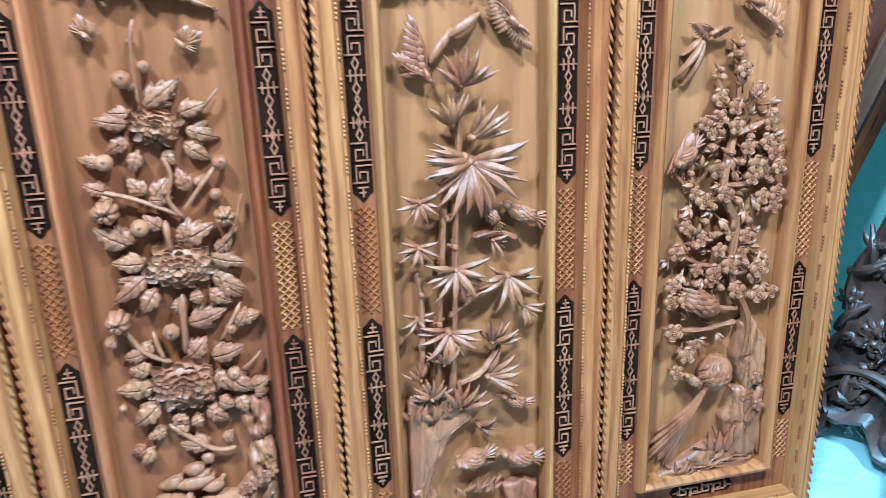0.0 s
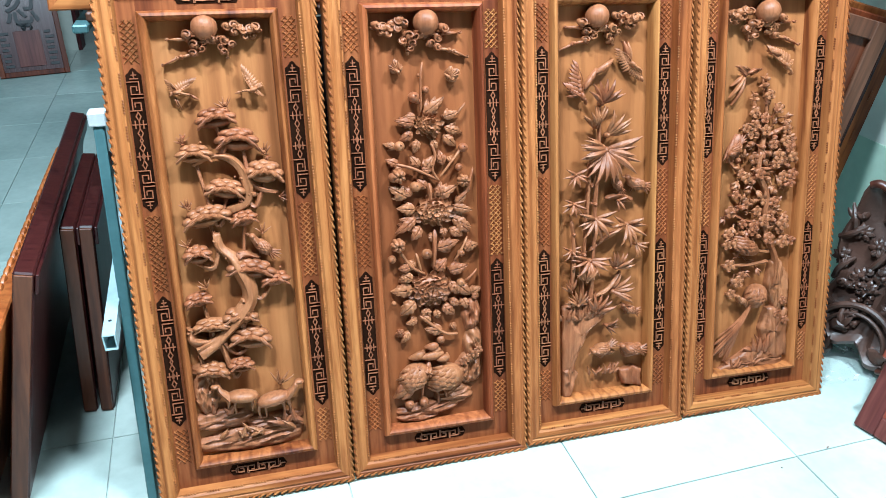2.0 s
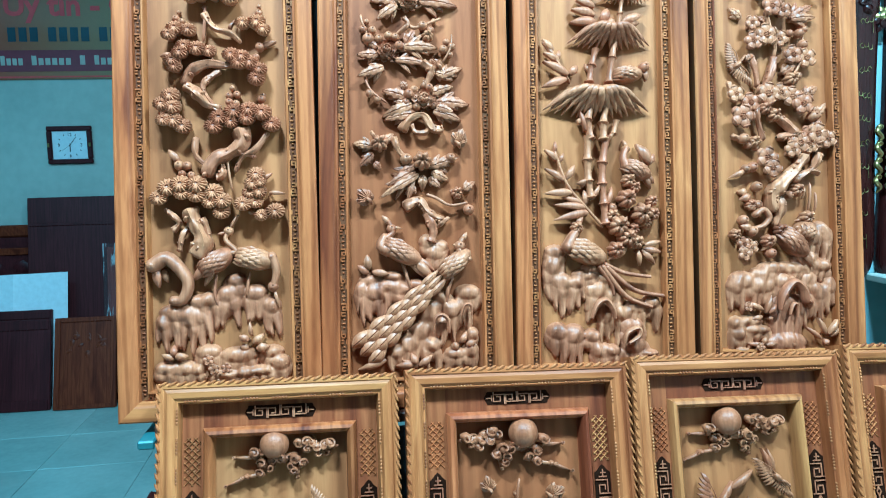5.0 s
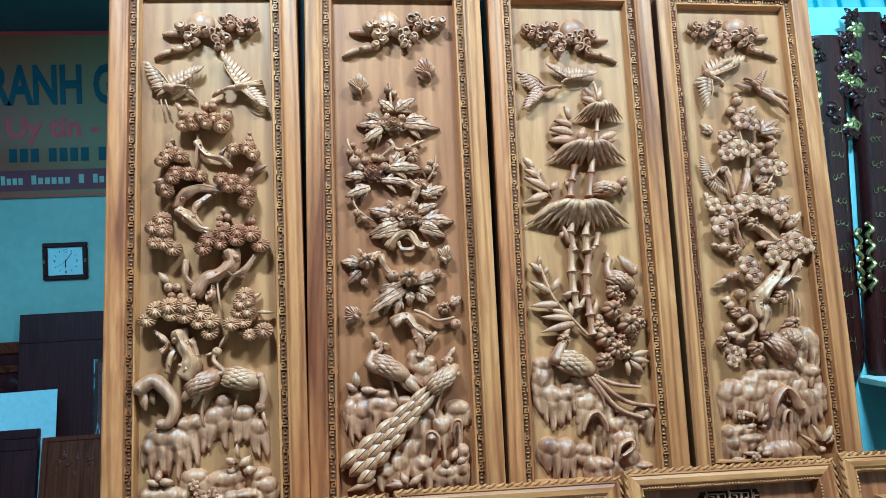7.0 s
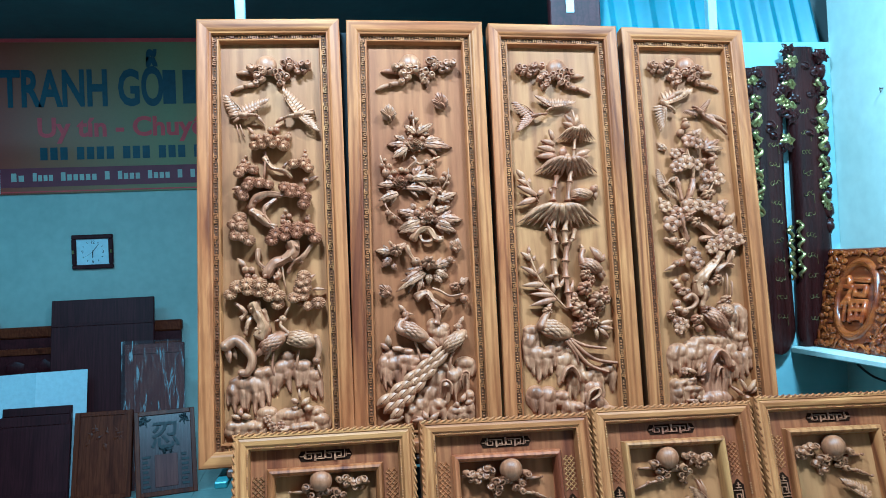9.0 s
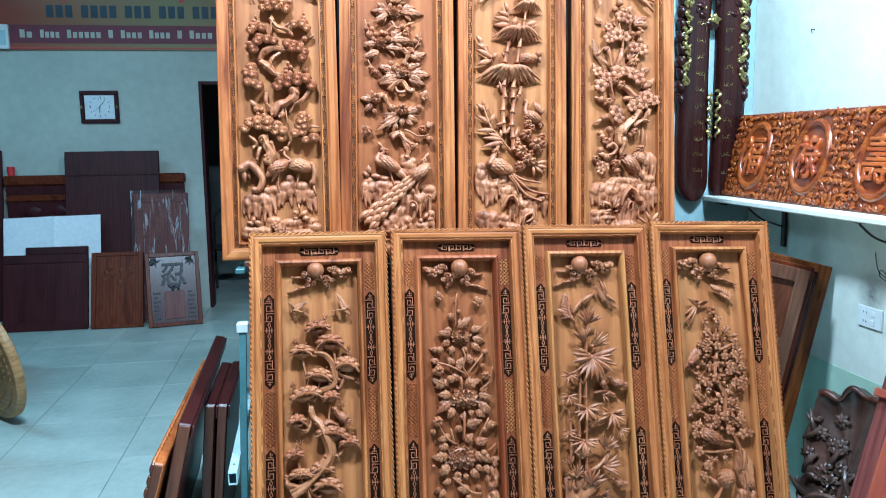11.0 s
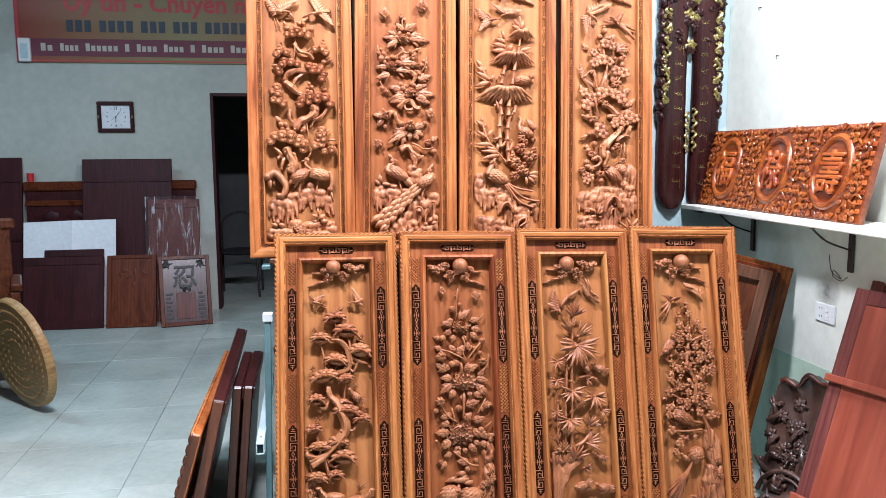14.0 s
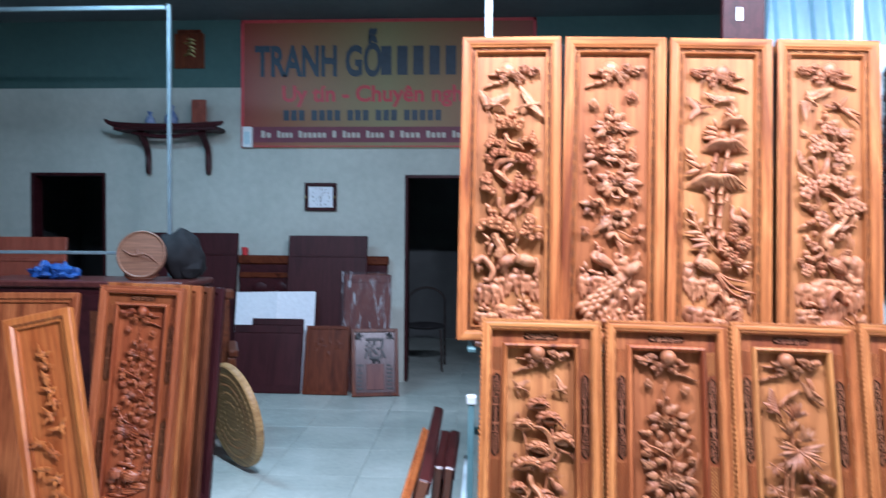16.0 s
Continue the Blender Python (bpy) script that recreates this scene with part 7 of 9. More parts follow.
branch(0.0048, 0.0029, (0.2406, 0.5759), (0.1843, 0.5704), (0.1397, 0.6065))
branch(0.0049, 0.0029, (0.2709, 0.4439), (0.3077, 0.4678), (0.3335, 0.4529))
branch(0.0049, 0.0029, (0.2675, 0.4265), (0.1942, 0.4405), (0.1252, 0.4799))
branch(0.0049, 0.0029, (0.2648, 0.4), (0.1879, 0.3969), (0.1306, 0.4013))
branch(0.0048, 0.0029, (0.2429, 0.4896), (0.285, 0.5043), (0.3021, 0.5294))
branch(0.0047, 0.0028, (0.2273, 0.7355), (0.2815, 0.7583), (0.2942, 0.7743))
for a in ((0.2321, 0.8448, 0.0148), (0.2658, 0.8093, 0.0159), (0.1943, 0.8015, 0.0166), (0.2233, 0.7845, 0.0149), (0.1951, 0.7675, 0.0166), (0.224, 0.7536, 0.0159), (0.2914, 0.7539, 0.0152), (0.2864, 0.7252, 0.0162), (0.3091, 0.726, 0.0143), (0.3005, 0.7064, 0.0162), (0.2671, 0.6876, 0.0171), (0.2892, 0.6734, 0.0153), (0.3093, 0.6826, 0.0144), (0.2, 0.682, 0.0178), (0.2614, 0.6662, 0.0152), (0.2115, 0.6432, 0.017), (0.1749, 0.6332, 0.0168), (0.1601, 0.6456, 0.013), (0.2853, 0.6314, 0.0154), (0.3117, 0.6361, 0.0164), (0.309, 0.6133, 0.0136), (0.1652, 0.762, 0.0138), (0.1849, 0.7451, 0.0139), (0.2475, 0.7183, 0.0151)):
    plum(*a)
for a in ((0.1408, 0.5913, 0.0131), (0.1801, 0.5638, 0.0142), (0.1348, 0.5443, 0.0178), (0.2364, 0.5693, 0.0163), (0.2606, 0.5645, 0.0154), (0.2312, 0.5163, 0.0183), (0.2036, 0.5042, 0.0172), (0.2899, 0.504, 0.0186), (0.1999, 0.4906, 0.0153), (0.2844, 0.4887, 0.0147), (0.1295, 0.4856, 0.016), (0.1248, 0.4583, 0.0151), (0.15, 0.4609, 0.0152), (0.2496, 0.4673, 0.0175), (0.2972, 0.4536, 0.0187), (0.3246, 0.4535, 0.0129), (0.1304, 0.403, 0.0181), (0.1623, 0.3546, 0.0174), (0.1725, 0.3715, 0.0135), (0.1455, 0.3221, 0.0145), (0.21, 0.5434, 0.0143), (0.2586, 0.5319, 0.0145), (0.1699, 0.5114, 0.0133)):
    plum(*a)
for a in ((0.2241, 0.8847, 0.0073), (0.2209, 0.8689, 0.0083), (0.1945, 0.8336, 0.0073), (0.1926, 0.8456, 0.0055), (0.2942, 0.7743, 0.0076), (0.3226, 0.6737, 0.0077), (0.1824, 0.5959, 0.0075), (0.263, 0.5917, 0.0086), (0.1397, 0.6065, 0.0074), (0.3029, 0.5207, 0.0078), (0.3331, 0.4573, 0.0069), (0.2402, 0.6937, 0.0085), (0.22, 0.711, 0.0084), (0.1868, 0.7205, 0.0084), (0.1483, 0.6809, 0.0074), (0.1945, 0.6205, 0.0085), (0.2411, 0.6267, 0.0086), (0.1668, 0.5544, 0.0085), (0.2649, 0.5143, 0.0087), (0.2203, 0.4736, 0.0087), (0.1718, 0.4855, 0.0086), (0.2951, 0.6072, 0.0077), (0.3001, 0.6578, 0.0077), (0.2555, 0.7345, 0.0075)):
    bud(*a)
perched(0.137, 0.71, 0.0551, 230)
plume(0.1481, 0.7463, 0.0779, -110, 4, 22, 0.14, 0.1)
swell(0.1841, 0.4482, 0.046, 0.0229, -25, 6)
swell(0.2285, 0.3087, 0.0335, 0.0275, 40, 4)
perched(0.1807, 0.2993, 0.039, 150)
plume(0.211, 0.283, 0.1871, -123, 6, 18, 0.09, 0.06)
block(130, (0.272, 0.40), (0.30, 0.405), (0.33, 0.36), (0.338, 0.27), (0.30, 0.25), (0.276, 0.29), (0.262, 0.335))
block(130, (0.268, 0.268), (0.30, 0.275), (0.338, 0.262), (0.338, 0.12), (0.30, 0.11), (0.266, 0.15), (0.25, 0.21))
block(150, (0.118, 0.098), (0.16, 0.125), (0.225, 0.158), (0.28, 0.145), (0.335, 0.115), (0.33, 0.09), (0.13, 0.085))
for a in ((0.2092, 0.1219, 0.1008, 0.033, 8), (0.2549, 0.1714, 0.051, 0.0566, 7)):
    grass(*a)
for a in ((0.2975, 0.2477, 0.0121), (0.3089, 0.2881, 0.0121), (0.3189, 0.2318, 0.0122)):
    plum(*a)
for a in ((0.2407, 0.7432, 0.1407, 0.1488, 20), (0.2255, 0.6443, 0.1891, 0.1014, 16), (0.2161, 0.5258, 0.1819, 0.1216, 18), (0.1872, 0.4058, 0.1158, 0.1068, 8)):
    foliage(*a)


# ---- more materials ----
GLOSS_RED = wood("glossy_orange_red_wood", (0.172, 0.027, 0.006), (0.328, 0.066, 0.012), (0.429, 0.117, 0.023), "x", 0.26, 0.4)
ROOT_WOOD = speckled("dark_dusty_root_wood", (0.030, 0.014, 0.009), (0.085, 0.042, 0.029), 9, 0.42, 0, 0.4, 0.003, 0.1)
RIM_BROWN = wood("polished_rim_wood", (0.035, 0.011, 0.007), (0.065, 0.021, 0.013), (0.10, 0.035, 0.022), "y", 0.3, 0.1)
MAROON_GLOSS = wood("maroon_varnished_wood", (0.020, 0.004, 0.005), (0.031, 0.0065, 0.007), (0.045, 0.010, 0.009), "y", 0.3, 0.0)
MAROON_GLOSS.node_tree.nodes["Principled BSDF"].inputs["Specular IOR Level"].default_value = 0.25
PAN_RED = wood("dark_red_varnished_wood", (0.055, 0.013, 0.006), (0.095, 0.023, 0.010), (0.14, 0.038, 0.015), "y", 0.34, 0.0)
PAN_RED.node_tree.nodes["Principled BSDF"].inputs["Specular IOR Level"].default_value = 0.2
# Darker copy of the board's red: shade behind the carving put into colour.
GLOSS_SHADE = wood("groove_shade_red_varnish", (0.080, 0.013, 0.002), (0.136, 0.026, 0.005), (0.200, 0.044, 0.007), "x", 0.3, 0.3)
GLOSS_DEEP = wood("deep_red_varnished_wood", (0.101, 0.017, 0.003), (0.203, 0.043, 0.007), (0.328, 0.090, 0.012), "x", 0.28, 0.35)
TAN_DARK = wood("dark_tan_red_wood", (0.050, 0.011, 0.004), (0.085, 0.019, 0.006), (0.13, 0.032, 0.010), "y", 0.5, 0.0)
TAN_RED = wood("tan_red_wood", (0.075, 0.021, 0.006), (0.135, 0.042, 0.010), (0.20, 0.075, 0.018), "y", 0.5, 0.0)
GOLD = speckled("gold_paint", (0.22, 0.18, 0.06), (0.48, 0.40, 0.16), 30, 0.3, 0.9)
LACQUER_AND_SHADE = wood("dark_maroon_lacquer_and_gap_shade", (0.010, 0.003, 0.003), (0.020, 0.005, 0.005), (0.036, 0.009, 0.008), "y", 0.26, 0.0)
for m in (TAN_RED, TAN_DARK):
    m.node_tree.nodes["Principled BSDF"].inputs["Specular IOR Level"].default_value = 0.15
LACQUER_AND_SHADE.node_tree.nodes["Principled BSDF"].inputs["Specular IOR Level"].default_value = 0.25
BROWN = wood("mid_brown_wood", (0.055, 0.016, 0.008), (0.09, 0.028, 0.013), (0.135, 0.045, 0.02), "y", 0.34, 0.2)
PALE_BROWN = wood("pale_brown_wood", (0.065, 0.026, 0.013), (0.10, 0.041, 0.020), (0.135, 0.058, 0.030), "y", 0.5, 0.0)
ORANGE = wood("orange_varnished_wood", (0.26, 0.070, 0.015), (0.36, 0.105, 0.024), (0.44, 0.15, 0.038), "y", 0.34, 0.2)
DARK_RED = wood("dark_red_brown_wood", (0.07, 0.020, 0.020), (0.105, 0.030, 0.028), (0.14, 0.045, 0.038), "y", 0.36, 0.15)
for m in (BROWN, DARK_RED):
    m.node_tree.nodes["Principled BSDF"].inputs["Specular IOR Level"].default_value = 0.25
STRAW = wood("tan_carved_disc_wood", (0.27, 0.145, 0.055), (0.36, 0.205, 0.08), (0.44, 0.265, 0.11), "x", 0.5, 0.05)
SHELF_WHITE = speckled("worn_white_board", (0.62, 0.62, 0.55), (0.75, 0.74, 0.66), 4, 0.6)
PAPER = speckled("white_sheet", (0.72, 0.75, 0.8), (0.82, 0.85, 0.88), 3, 0.5)
BLACK_METAL = speckled("dark_bracket_steel", (0.03, 0.025, 0.025), (0.07, 0.05, 0.045), 20, 0.55, 0.6)
ALU = speckled("pale_painted_tube", (0.45, 0.58, 0.62), (0.55, 0.68, 0.72), 8, 0.35, 0.3)
TEAL_METAL = speckled("teal_painted_steel", (0.06, 0.13, 0.14), (0.10, 0.19, 0.20), 8, 0.45, 0.2)
WHITE_PLASTIC = speckled("white_plastic", (0.72, 0.74, 0.74), (0.8, 0.82, 0.82), 10, 0.35)
INK = speckled("black_ink", (0.01, 0.01, 0.012), (0.02, 0.02, 0.022), 20, 0.5)
NAVY = speckled("navy_print", (0.015, 0.03, 0.05), (0.025, 0.045, 0.07), 20, 0.5)
CRIMSON = speckled("crimson_print", (0.115, 0.010, 0.028), (0.145, 0.014, 0.036), 12, 0.5)
RED_PRINT = speckled("red_print", (0.45, 0.03, 0.04), (0.52, 0.05, 0.05), 12, 0.5)
CREAM_PRINT = speckled("cream_print", (0.42, 0.40, 0.33), (0.52, 0.50, 0.42), 12, 0.5)
RED_PLASTIC = speckled("red_plastic", (0.5, 0.02, 0.03), (0.6, 0.04, 0.04), 12, 0.4)
BLUE_BAG = speckled("blue_plastic_bag", (0.012, 0.05, 0.22), (0.03, 0.10, 0.36), 12, 0.3, 0, 0.6, 0.01)
BLACK_CLOTH_AND_SHADE = speckled("black_cloth_and_gap_shade", (0.008, 0.008, 0.01), (0.02, 0.02, 0.022), 12, 0.9)
BLUE_VASE = speckled("blue_glazed_china", (0.06, 0.12, 0.3), (0.35, 0.4, 0.55), 14, 0.15)
STACK_RED = wood("red_varnished_panel_wood", (0.17, 0.038, 0.013), (0.27, 0.068, 0.022), (0.36, 0.105, 0.036), "y", 0.34, 0.15)
POLE_GREY = speckled("grey_painted_pole", (0.17, 0.215, 0.235), (0.24, 0.29, 0.31), 9, 0.4)
BLUE_SHEET = speckled("pale_blue_metal_sheet", (0.087, 0.182, 0.239), (0.112, 0.211, 0.269), 3, 0.4)


def banner_material():
    m, t, b = base_material("printed_banner", 0.45)
    tc = t.nodes.new("ShaderNodeTexCoord")
    sep = t.nodes.new("ShaderNodeSeparateXYZ")
    t.links.new(tc.outputs["Generated"], sep.inputs[0])
    grad = ramp(t, sep.outputs["X"], [(0.0, (0.232, 0.030, 0.013)), (0.22, (0.232, 0.096, 0.024)), (0.5, (0.216, 0.188, 0.072)), (0.8, (0.232, 0.096, 0.024)), (1.0, (0.232, 0.030, 0.013))])
    grain = noise_node(t, tc.outputs["Object"], 60.0, 4)
    col = mix_color(t, 0.25, grad, ramp(t, grain, [(0.3, (0.75, 0.75, 0.75)), (0.7, (1, 1, 1))]), "MULTIPLY")
    t.links.new(col, b.inputs["Base Color"])
    return m


def clear_plastic(name):
    """Wrinkled clear film: mostly see-through, glossy creases, glints painted in as pale streaks."""
    m, t, b = base_material(name, 0.08)
    b.inputs["Base Color"].default_value = (0.75, 0.78, 0.82, 1)
    b.inputs["Specular IOR Level"].default_value = 1.0
    clear = t.nodes.new("ShaderNodeBsdfTransparent")
    mix = t.nodes.new("ShaderNodeMixShader")
    v = mapped(t, (13, 1.8, 13))
    n = noise_node(t, v, 2.2, 5, 0.6, 0.8)
    fac = t.nodes.new("ShaderNodeMapRange")
    fac.inputs["From Min"].default_value, fac.inputs["From Max"].default_value = 0.55, 0.64
    fac.inputs["To Min"].default_value, fac.inputs["To Max"].default_value = 0.03, 0.5
    t.links.new(n, fac.inputs["Value"])
    t.links.new(fac.outputs[0], mix.inputs[0])
    t.links.new(clear.outputs[0], mix.inputs[1])
    t.links.new(b.outputs[0], mix.inputs[2])
    t.links.new(mix.outputs[0], t.nodes["Material Output"].inputs["Surface"])
    bump(t, b, n, 1.0, 0.02)
    return m


BANNER = banner_material()
CLEAR = clear_plastic("clear_wrapping_film")


def basis(o, e1, e2):
    """A pose whose x runs along e1, y nearly along e2, z out of their plane."""
    x = Vector(e1).normalized()
    z = x.cross(Vector(e2)).normalized()
    y = z.cross(x)
    m = Matrix((x, y, z)).transposed().to_4x4()
    return Matrix.Translation(o) @ m


def lettering(name, body, size, m, material, parent, depth=0.001, font_align="LEFT", width=1.0, label="", bold=0.0, rounded=0.0):
    data = bpy.data.curves.new(name, "FONT")
    data.body, data.size, data.extrude, data.align_x = body, size, depth, font_align
    data.resolution_u = 3
    data.offset = bold
    data.bevel_depth, data.bevel_resolution = rounded, 2
    tmp = new(name + "_tmp", data)
    me = bpy.data.meshes.new_from_object(tmp)
    bpy.data.objects.remove(tmp)
    me.name = name
    me.transform(Matrix.Diagonal((width, 1, 1, 1)))
    me.materials.clear()
    me.materials.append(material)
    ob = new(name, me)
    ob.parent = parent
    ob.matrix_local = m
    if label:
        ob["label"] = label
    return ob


def boxed(name, lo, hi, material, parent, r=0.003, label="", m=None):
    g = Geo()
    g.soft_box(lo, hi, r, m)
    return part(name, g, material, parent, label, False)


# ---- rack under the upper panels ----
def rack():
    t = thing("metal_rack", pose(0, 0, 0), "teal steel rack with a wooden beam, holding the panels", "rack")
    boxed("beam", (-0.93, 0.385, -0.0215), (0.62, 0.52, -0.001), PALE_BROWN, t, 0.004, "pale wooden beam", pose(0, 0, 1.0485, 0, 0.5, 0))
    for x in (-0.955, 0.56):
        g = Geo()
        g.soft_box((0.004, 0, -0.012), (0.026, 0.90, 0.012), 0.003)
        leg = part("leg", g, TEAL_METAL, t)
        leg.matrix_local = pose(x, 0.050, 0.0, 70.5, 0, 0)
        boxed("leg_cap", (x - 0.003, 0.325, 0.828), (x + 0.034, 0.362, 0.86), WHITE_PLASTIC, t, 0.003, "white plastic cap")
        boxed("upright", (x + 0.05, 0.74, 0.0), (x + 0.08, 0.77, 3.2), ALU, t, 0.003, "pale painted upright")
        boxed("side_bar", (x - 0.002, 0.36, 1.018), (x + 0.03, 0.76, 1.035), TEAL_METAL, t)
    boxed("back_bar", (-0.95, 0.742, 0.60), (0.60, 0.768, 0.63), TEAL_METAL, t)
    # Added black strips stand in for the shade in the gaps between panels.
    for x, y in ((-0.604, 0.41), (-0.204, 0.44), (0.215, 0.478)):
        g = Geo()
        g.soft_box((x - 0.04, 0.0, -0.072), (x + 0.04, 1.20, -0.048), 0.003)
        shade_bar = part("back_slat", g, BLACK_CLOTH_AND_SHADE, t, "black strip added to fill the panel gap with shade")
        shade_bar.matrix_local = pose(0, y, 1.058, 90 - ULEAN)
    # The same added strips darken the gaps of the lower row.
    for x in (-0.466, -0.018, 0.428):
        g = Geo()
        g.soft_box((x - 0.045, 0.02, -0.088), (x + 0.045, 1.08, -0.064), 0.003)
        shade_bar = part("back_slat", g, BLACK_CLOTH_AND_SHADE, t, "black strip added to fill the panel gap with shade")
        shade_bar.matrix_local = pose(0, 0.0, 0.012, 90 - LEAN)
    g = Geo()
    for lo, hi in (((0, 0, 0), (0.026, 0.62, 0.0025)), ((0, 0, 0.0375), (0.026, 0.62, 0.04)), ((0, 0, 0.0025), (0.0025, 0.62, 0.0375)), ((0.0235, 0, 0.0025), (0.026, 0.62, 0.0375))):
        g.box(lo, hi)
    tube = part("square_tube", g, ALU, t, "pale blue hollow square tube", False)
    tube.matrix_local = pose(-0.975, 0.083, 0.418, 6.5, 0, 0)
    g = Geo()
    g.blob((0.013, 0.05, 0.041), (0.004, 0.004, 0.001), 0, 8, 4)
    hole = part("bolt_hole", g, INK, tube)


rack()


# ---- boards leaning beside the rack ----
def leaning_board(o, e1, e2, length, height, thick, material, label, bumps=False, edge=None):
    t = thing("leaning_board", basis(o, e1, e2), label, "board", "boards beside the rack")
    g = Geo()
    g.soft_box((0, 0, -thick), (length, height, 0), 0.004)
    part("panel", g, material, t, "", False)
    boxed("edge_strip", (-0.006, 0.004, -thick + 0.003), (-0.001, height - 0.004, -0.003), edge or BROWN, t, 0.002)
    if bumps:
        g = Geo()
        n = 26
        for i in range(n):
            g.blob((length * (i + 0.5) / n, height - 0.006, -thick), (length / n * 0.55, 0.014, 0.008), 20, 8, 5)
        part("scalloped_edge", g, ORANGE, t)
        g = Geo()
        for i in range(14):
            g.blob((0.004, height * (i + 0.5) / 14, -thick), (0.012, height / 14 * 0.55, 0.008), 0, 8, 5)
        part("scalloped_end", g, BROWN, t)
    else:
        boxed("top_rail", (0.0, height - 0.05, 0.001), (length, height - 0.003, 0.008), material, t, 0.002)
    return t


leaning_board((-1.30, 0.06, 0), (0.0, 1, 0.03), (0.155, 0.03, 0.53), 0.98, 0.535, 0.030, ORANGE, "orange wooden frame with a scalloped edge, leaning on its side", True)
leaning_board((-1.222, 0.13, 0), (-0.02, 1, 0.03), (0.145, 0.04, 0.61), 0.98, 0.62, 0.040, MAROON_GLOSS, "dark maroon board leaning on its side by the rack")
leaning_board((-1.105, 0.44, 0), (0.0, 1, 0.05), (0.055, 0.02, 0.56), 0.45, 0.565, 0.036, MAROON_GLOSS, "short dark maroon board leaning by the rack")
leaning_board((-1.064, 0.435, 0), (0.0, 1, 0.05), (0.055, 0.02, 0.56), 0.46, 0.565, 0.034, MAROON_GLOSS, "short dark maroon board leaning by the rack")


# ---- shelf and carved board on the right wall ----
def shelf():
    t = thing("wall_shelf", pose(0, 0, 0), "worn white board shelf on two dark steel brackets", "shelf")
    boxed("shelf_board", (1.015, -1.6, 1.165), (RX - 0.002, YC - 0.004, 1.187), SHELF_WHITE, t, 0.004)
    for y in (-1.1, 0.07, 0.74):
        g = Geo()
        g.soft_box((RX - 0.012, y - 0.014, 0.985), (RX - 0.002, y + 0.014, 1.163), 0.002)
        g.soft_box((1.06, y - 0.014, 1.155), (RX - 0.010, y + 0.014, 1.163), 0.002)
        g.tube([(RX - 0.012, y, 1.07), (1.13, y, 1.105), (1.07, y, 1.152)], 0.004, 6)
        part("bracket", g, BLACK_METAL, t)


shelf()


def longevity_board():
    m = basis((1.085, 1.005, 1.189), (0, -1, 0), (0.085, 0, 0.36))
    t = thing("carved_board", m, "glossy orange-red board with three carved oval medallions on the shelf", "carved board")
    L, H = 1.15, 0.36
    boxed("backing", (0, 0, -0.028), (L, H, 0), GLOSS_SHADE, t, 0.004)
    for k in range(3):
        cx, cy = 0.205 + k * 0.37, H / 2
        g = Geo()
        n = 40
        for r, w in ((0.098, 0.013),):
            ring = [(cx + r * math.cos(2 * math.pi * i / n), cy + 1.32 * r * math.sin(2 * math.pi * i / n)) for i in range(n)]
            rows = []
            for j in range(6):
                a = math.pi * j / 5
                q = (r - w * math.cos(a)) / r
                rows.append([(cx + (p[0] - cx) * q, cy + (p[1] - cy) * q, 0.012 * math.sin(a)) for p in ring])
            g.grid(rows, False, True)
            for i in range(0, 2 * n):
                a = math.pi * i / n
                g.blob((cx + (r + 0.001) * math.cos(a), cy + 1.32 * (r + 0.001) * math.sin(a), 0.011), (0.003, 0.003, 0.003), 0, 5, 3)
        med = part("medallion", g, GLOSS_DEEP, t, "oval beaded rim with a raised character")
        g = Geo()
        rows = [[(cx + 0.092 * f * math.cos(2 * math.pi * i / n), cy + 1.32 * 0.092 * f * math.sin(2 * math.pi * i / n), z) for i in range(n)] for f, z in ((1.0, 0.0005), (0.9, 0.002), (0.5, 0.004), (0.02, 0.005))]
        g.grid(rows, False, True)
        part("oval_ground", g, GLOSS_SHADE, med)
        body = "\u798f\u797f\u58fd"[k]
        lettering("character", body, 0.172, pose(cx, cy - 0.066, 0.008), GLOSS_RED, med, 0.003, "CENTER", 0.8, "", -0.002, 0.0055)
        # frets, leaves and flowers cover all the ground outside the oval
        cells = [(cx - 0.17 + 0.0262 * a, 0.018 + 0.0249 * b) for a in range(14) for b in range(14)]
        for j, (x, y) in enumerate(cells):
            x, y = x + rnd(-0.006, 0.006), y + rnd(-0.006, 0.006)
            if math.hypot(x - cx, (y - cy) / 1.32) < 0.119:
                continue
            g = Geo()
            pick = (j * 7 + k) % 5
            if pick == 0:
                for i in range(5):
                    a = radians(72 * i + 31 * j)
                    petal(g, (x, y), (x + 0.018 * math.cos(a), y + 0.016 * math.sin(a)), 0.012, 0.008, -0.003, 0.3, 0.008)
                g.blob((x, y, 0.012), (0.005, 0.005, 0.005), 0, 7, 5)
            elif pick in (1, 3):
                scroll(g, x, y, rnd(0.010, 0.014), 0.007, 1 if j % 2 else -1)
            elif pick == 2:
                a = radians(rnd(0, 360))
                g.tube([(x - 0.022 * math.cos(a), y - 0.018 * math.sin(a), 0.004), (x + 0.005, y + 0.005, 0.010), (x + 0.022 * math.cos(a), y + 0.018 * math.sin(a), 0.004)], [0.004, 0.006, 0.004], 7)
            else:
                a = radians(rnd(0, 360))
                for q in (-0.6, 0.0, 0.6):
                    petal(g, (x - 0.012 * math.cos(a), y - 0.012 * math.sin(a)), (x + 0.018 * math.cos(a + q), y + 0.018 * math.sin(a + q)), 0.011, 0.007, 0.0, 0.3, 0.007)
            g.v = [(p[0], p[1], 0.7 * p[2]) for p in g.v]
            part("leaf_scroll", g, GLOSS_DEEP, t)
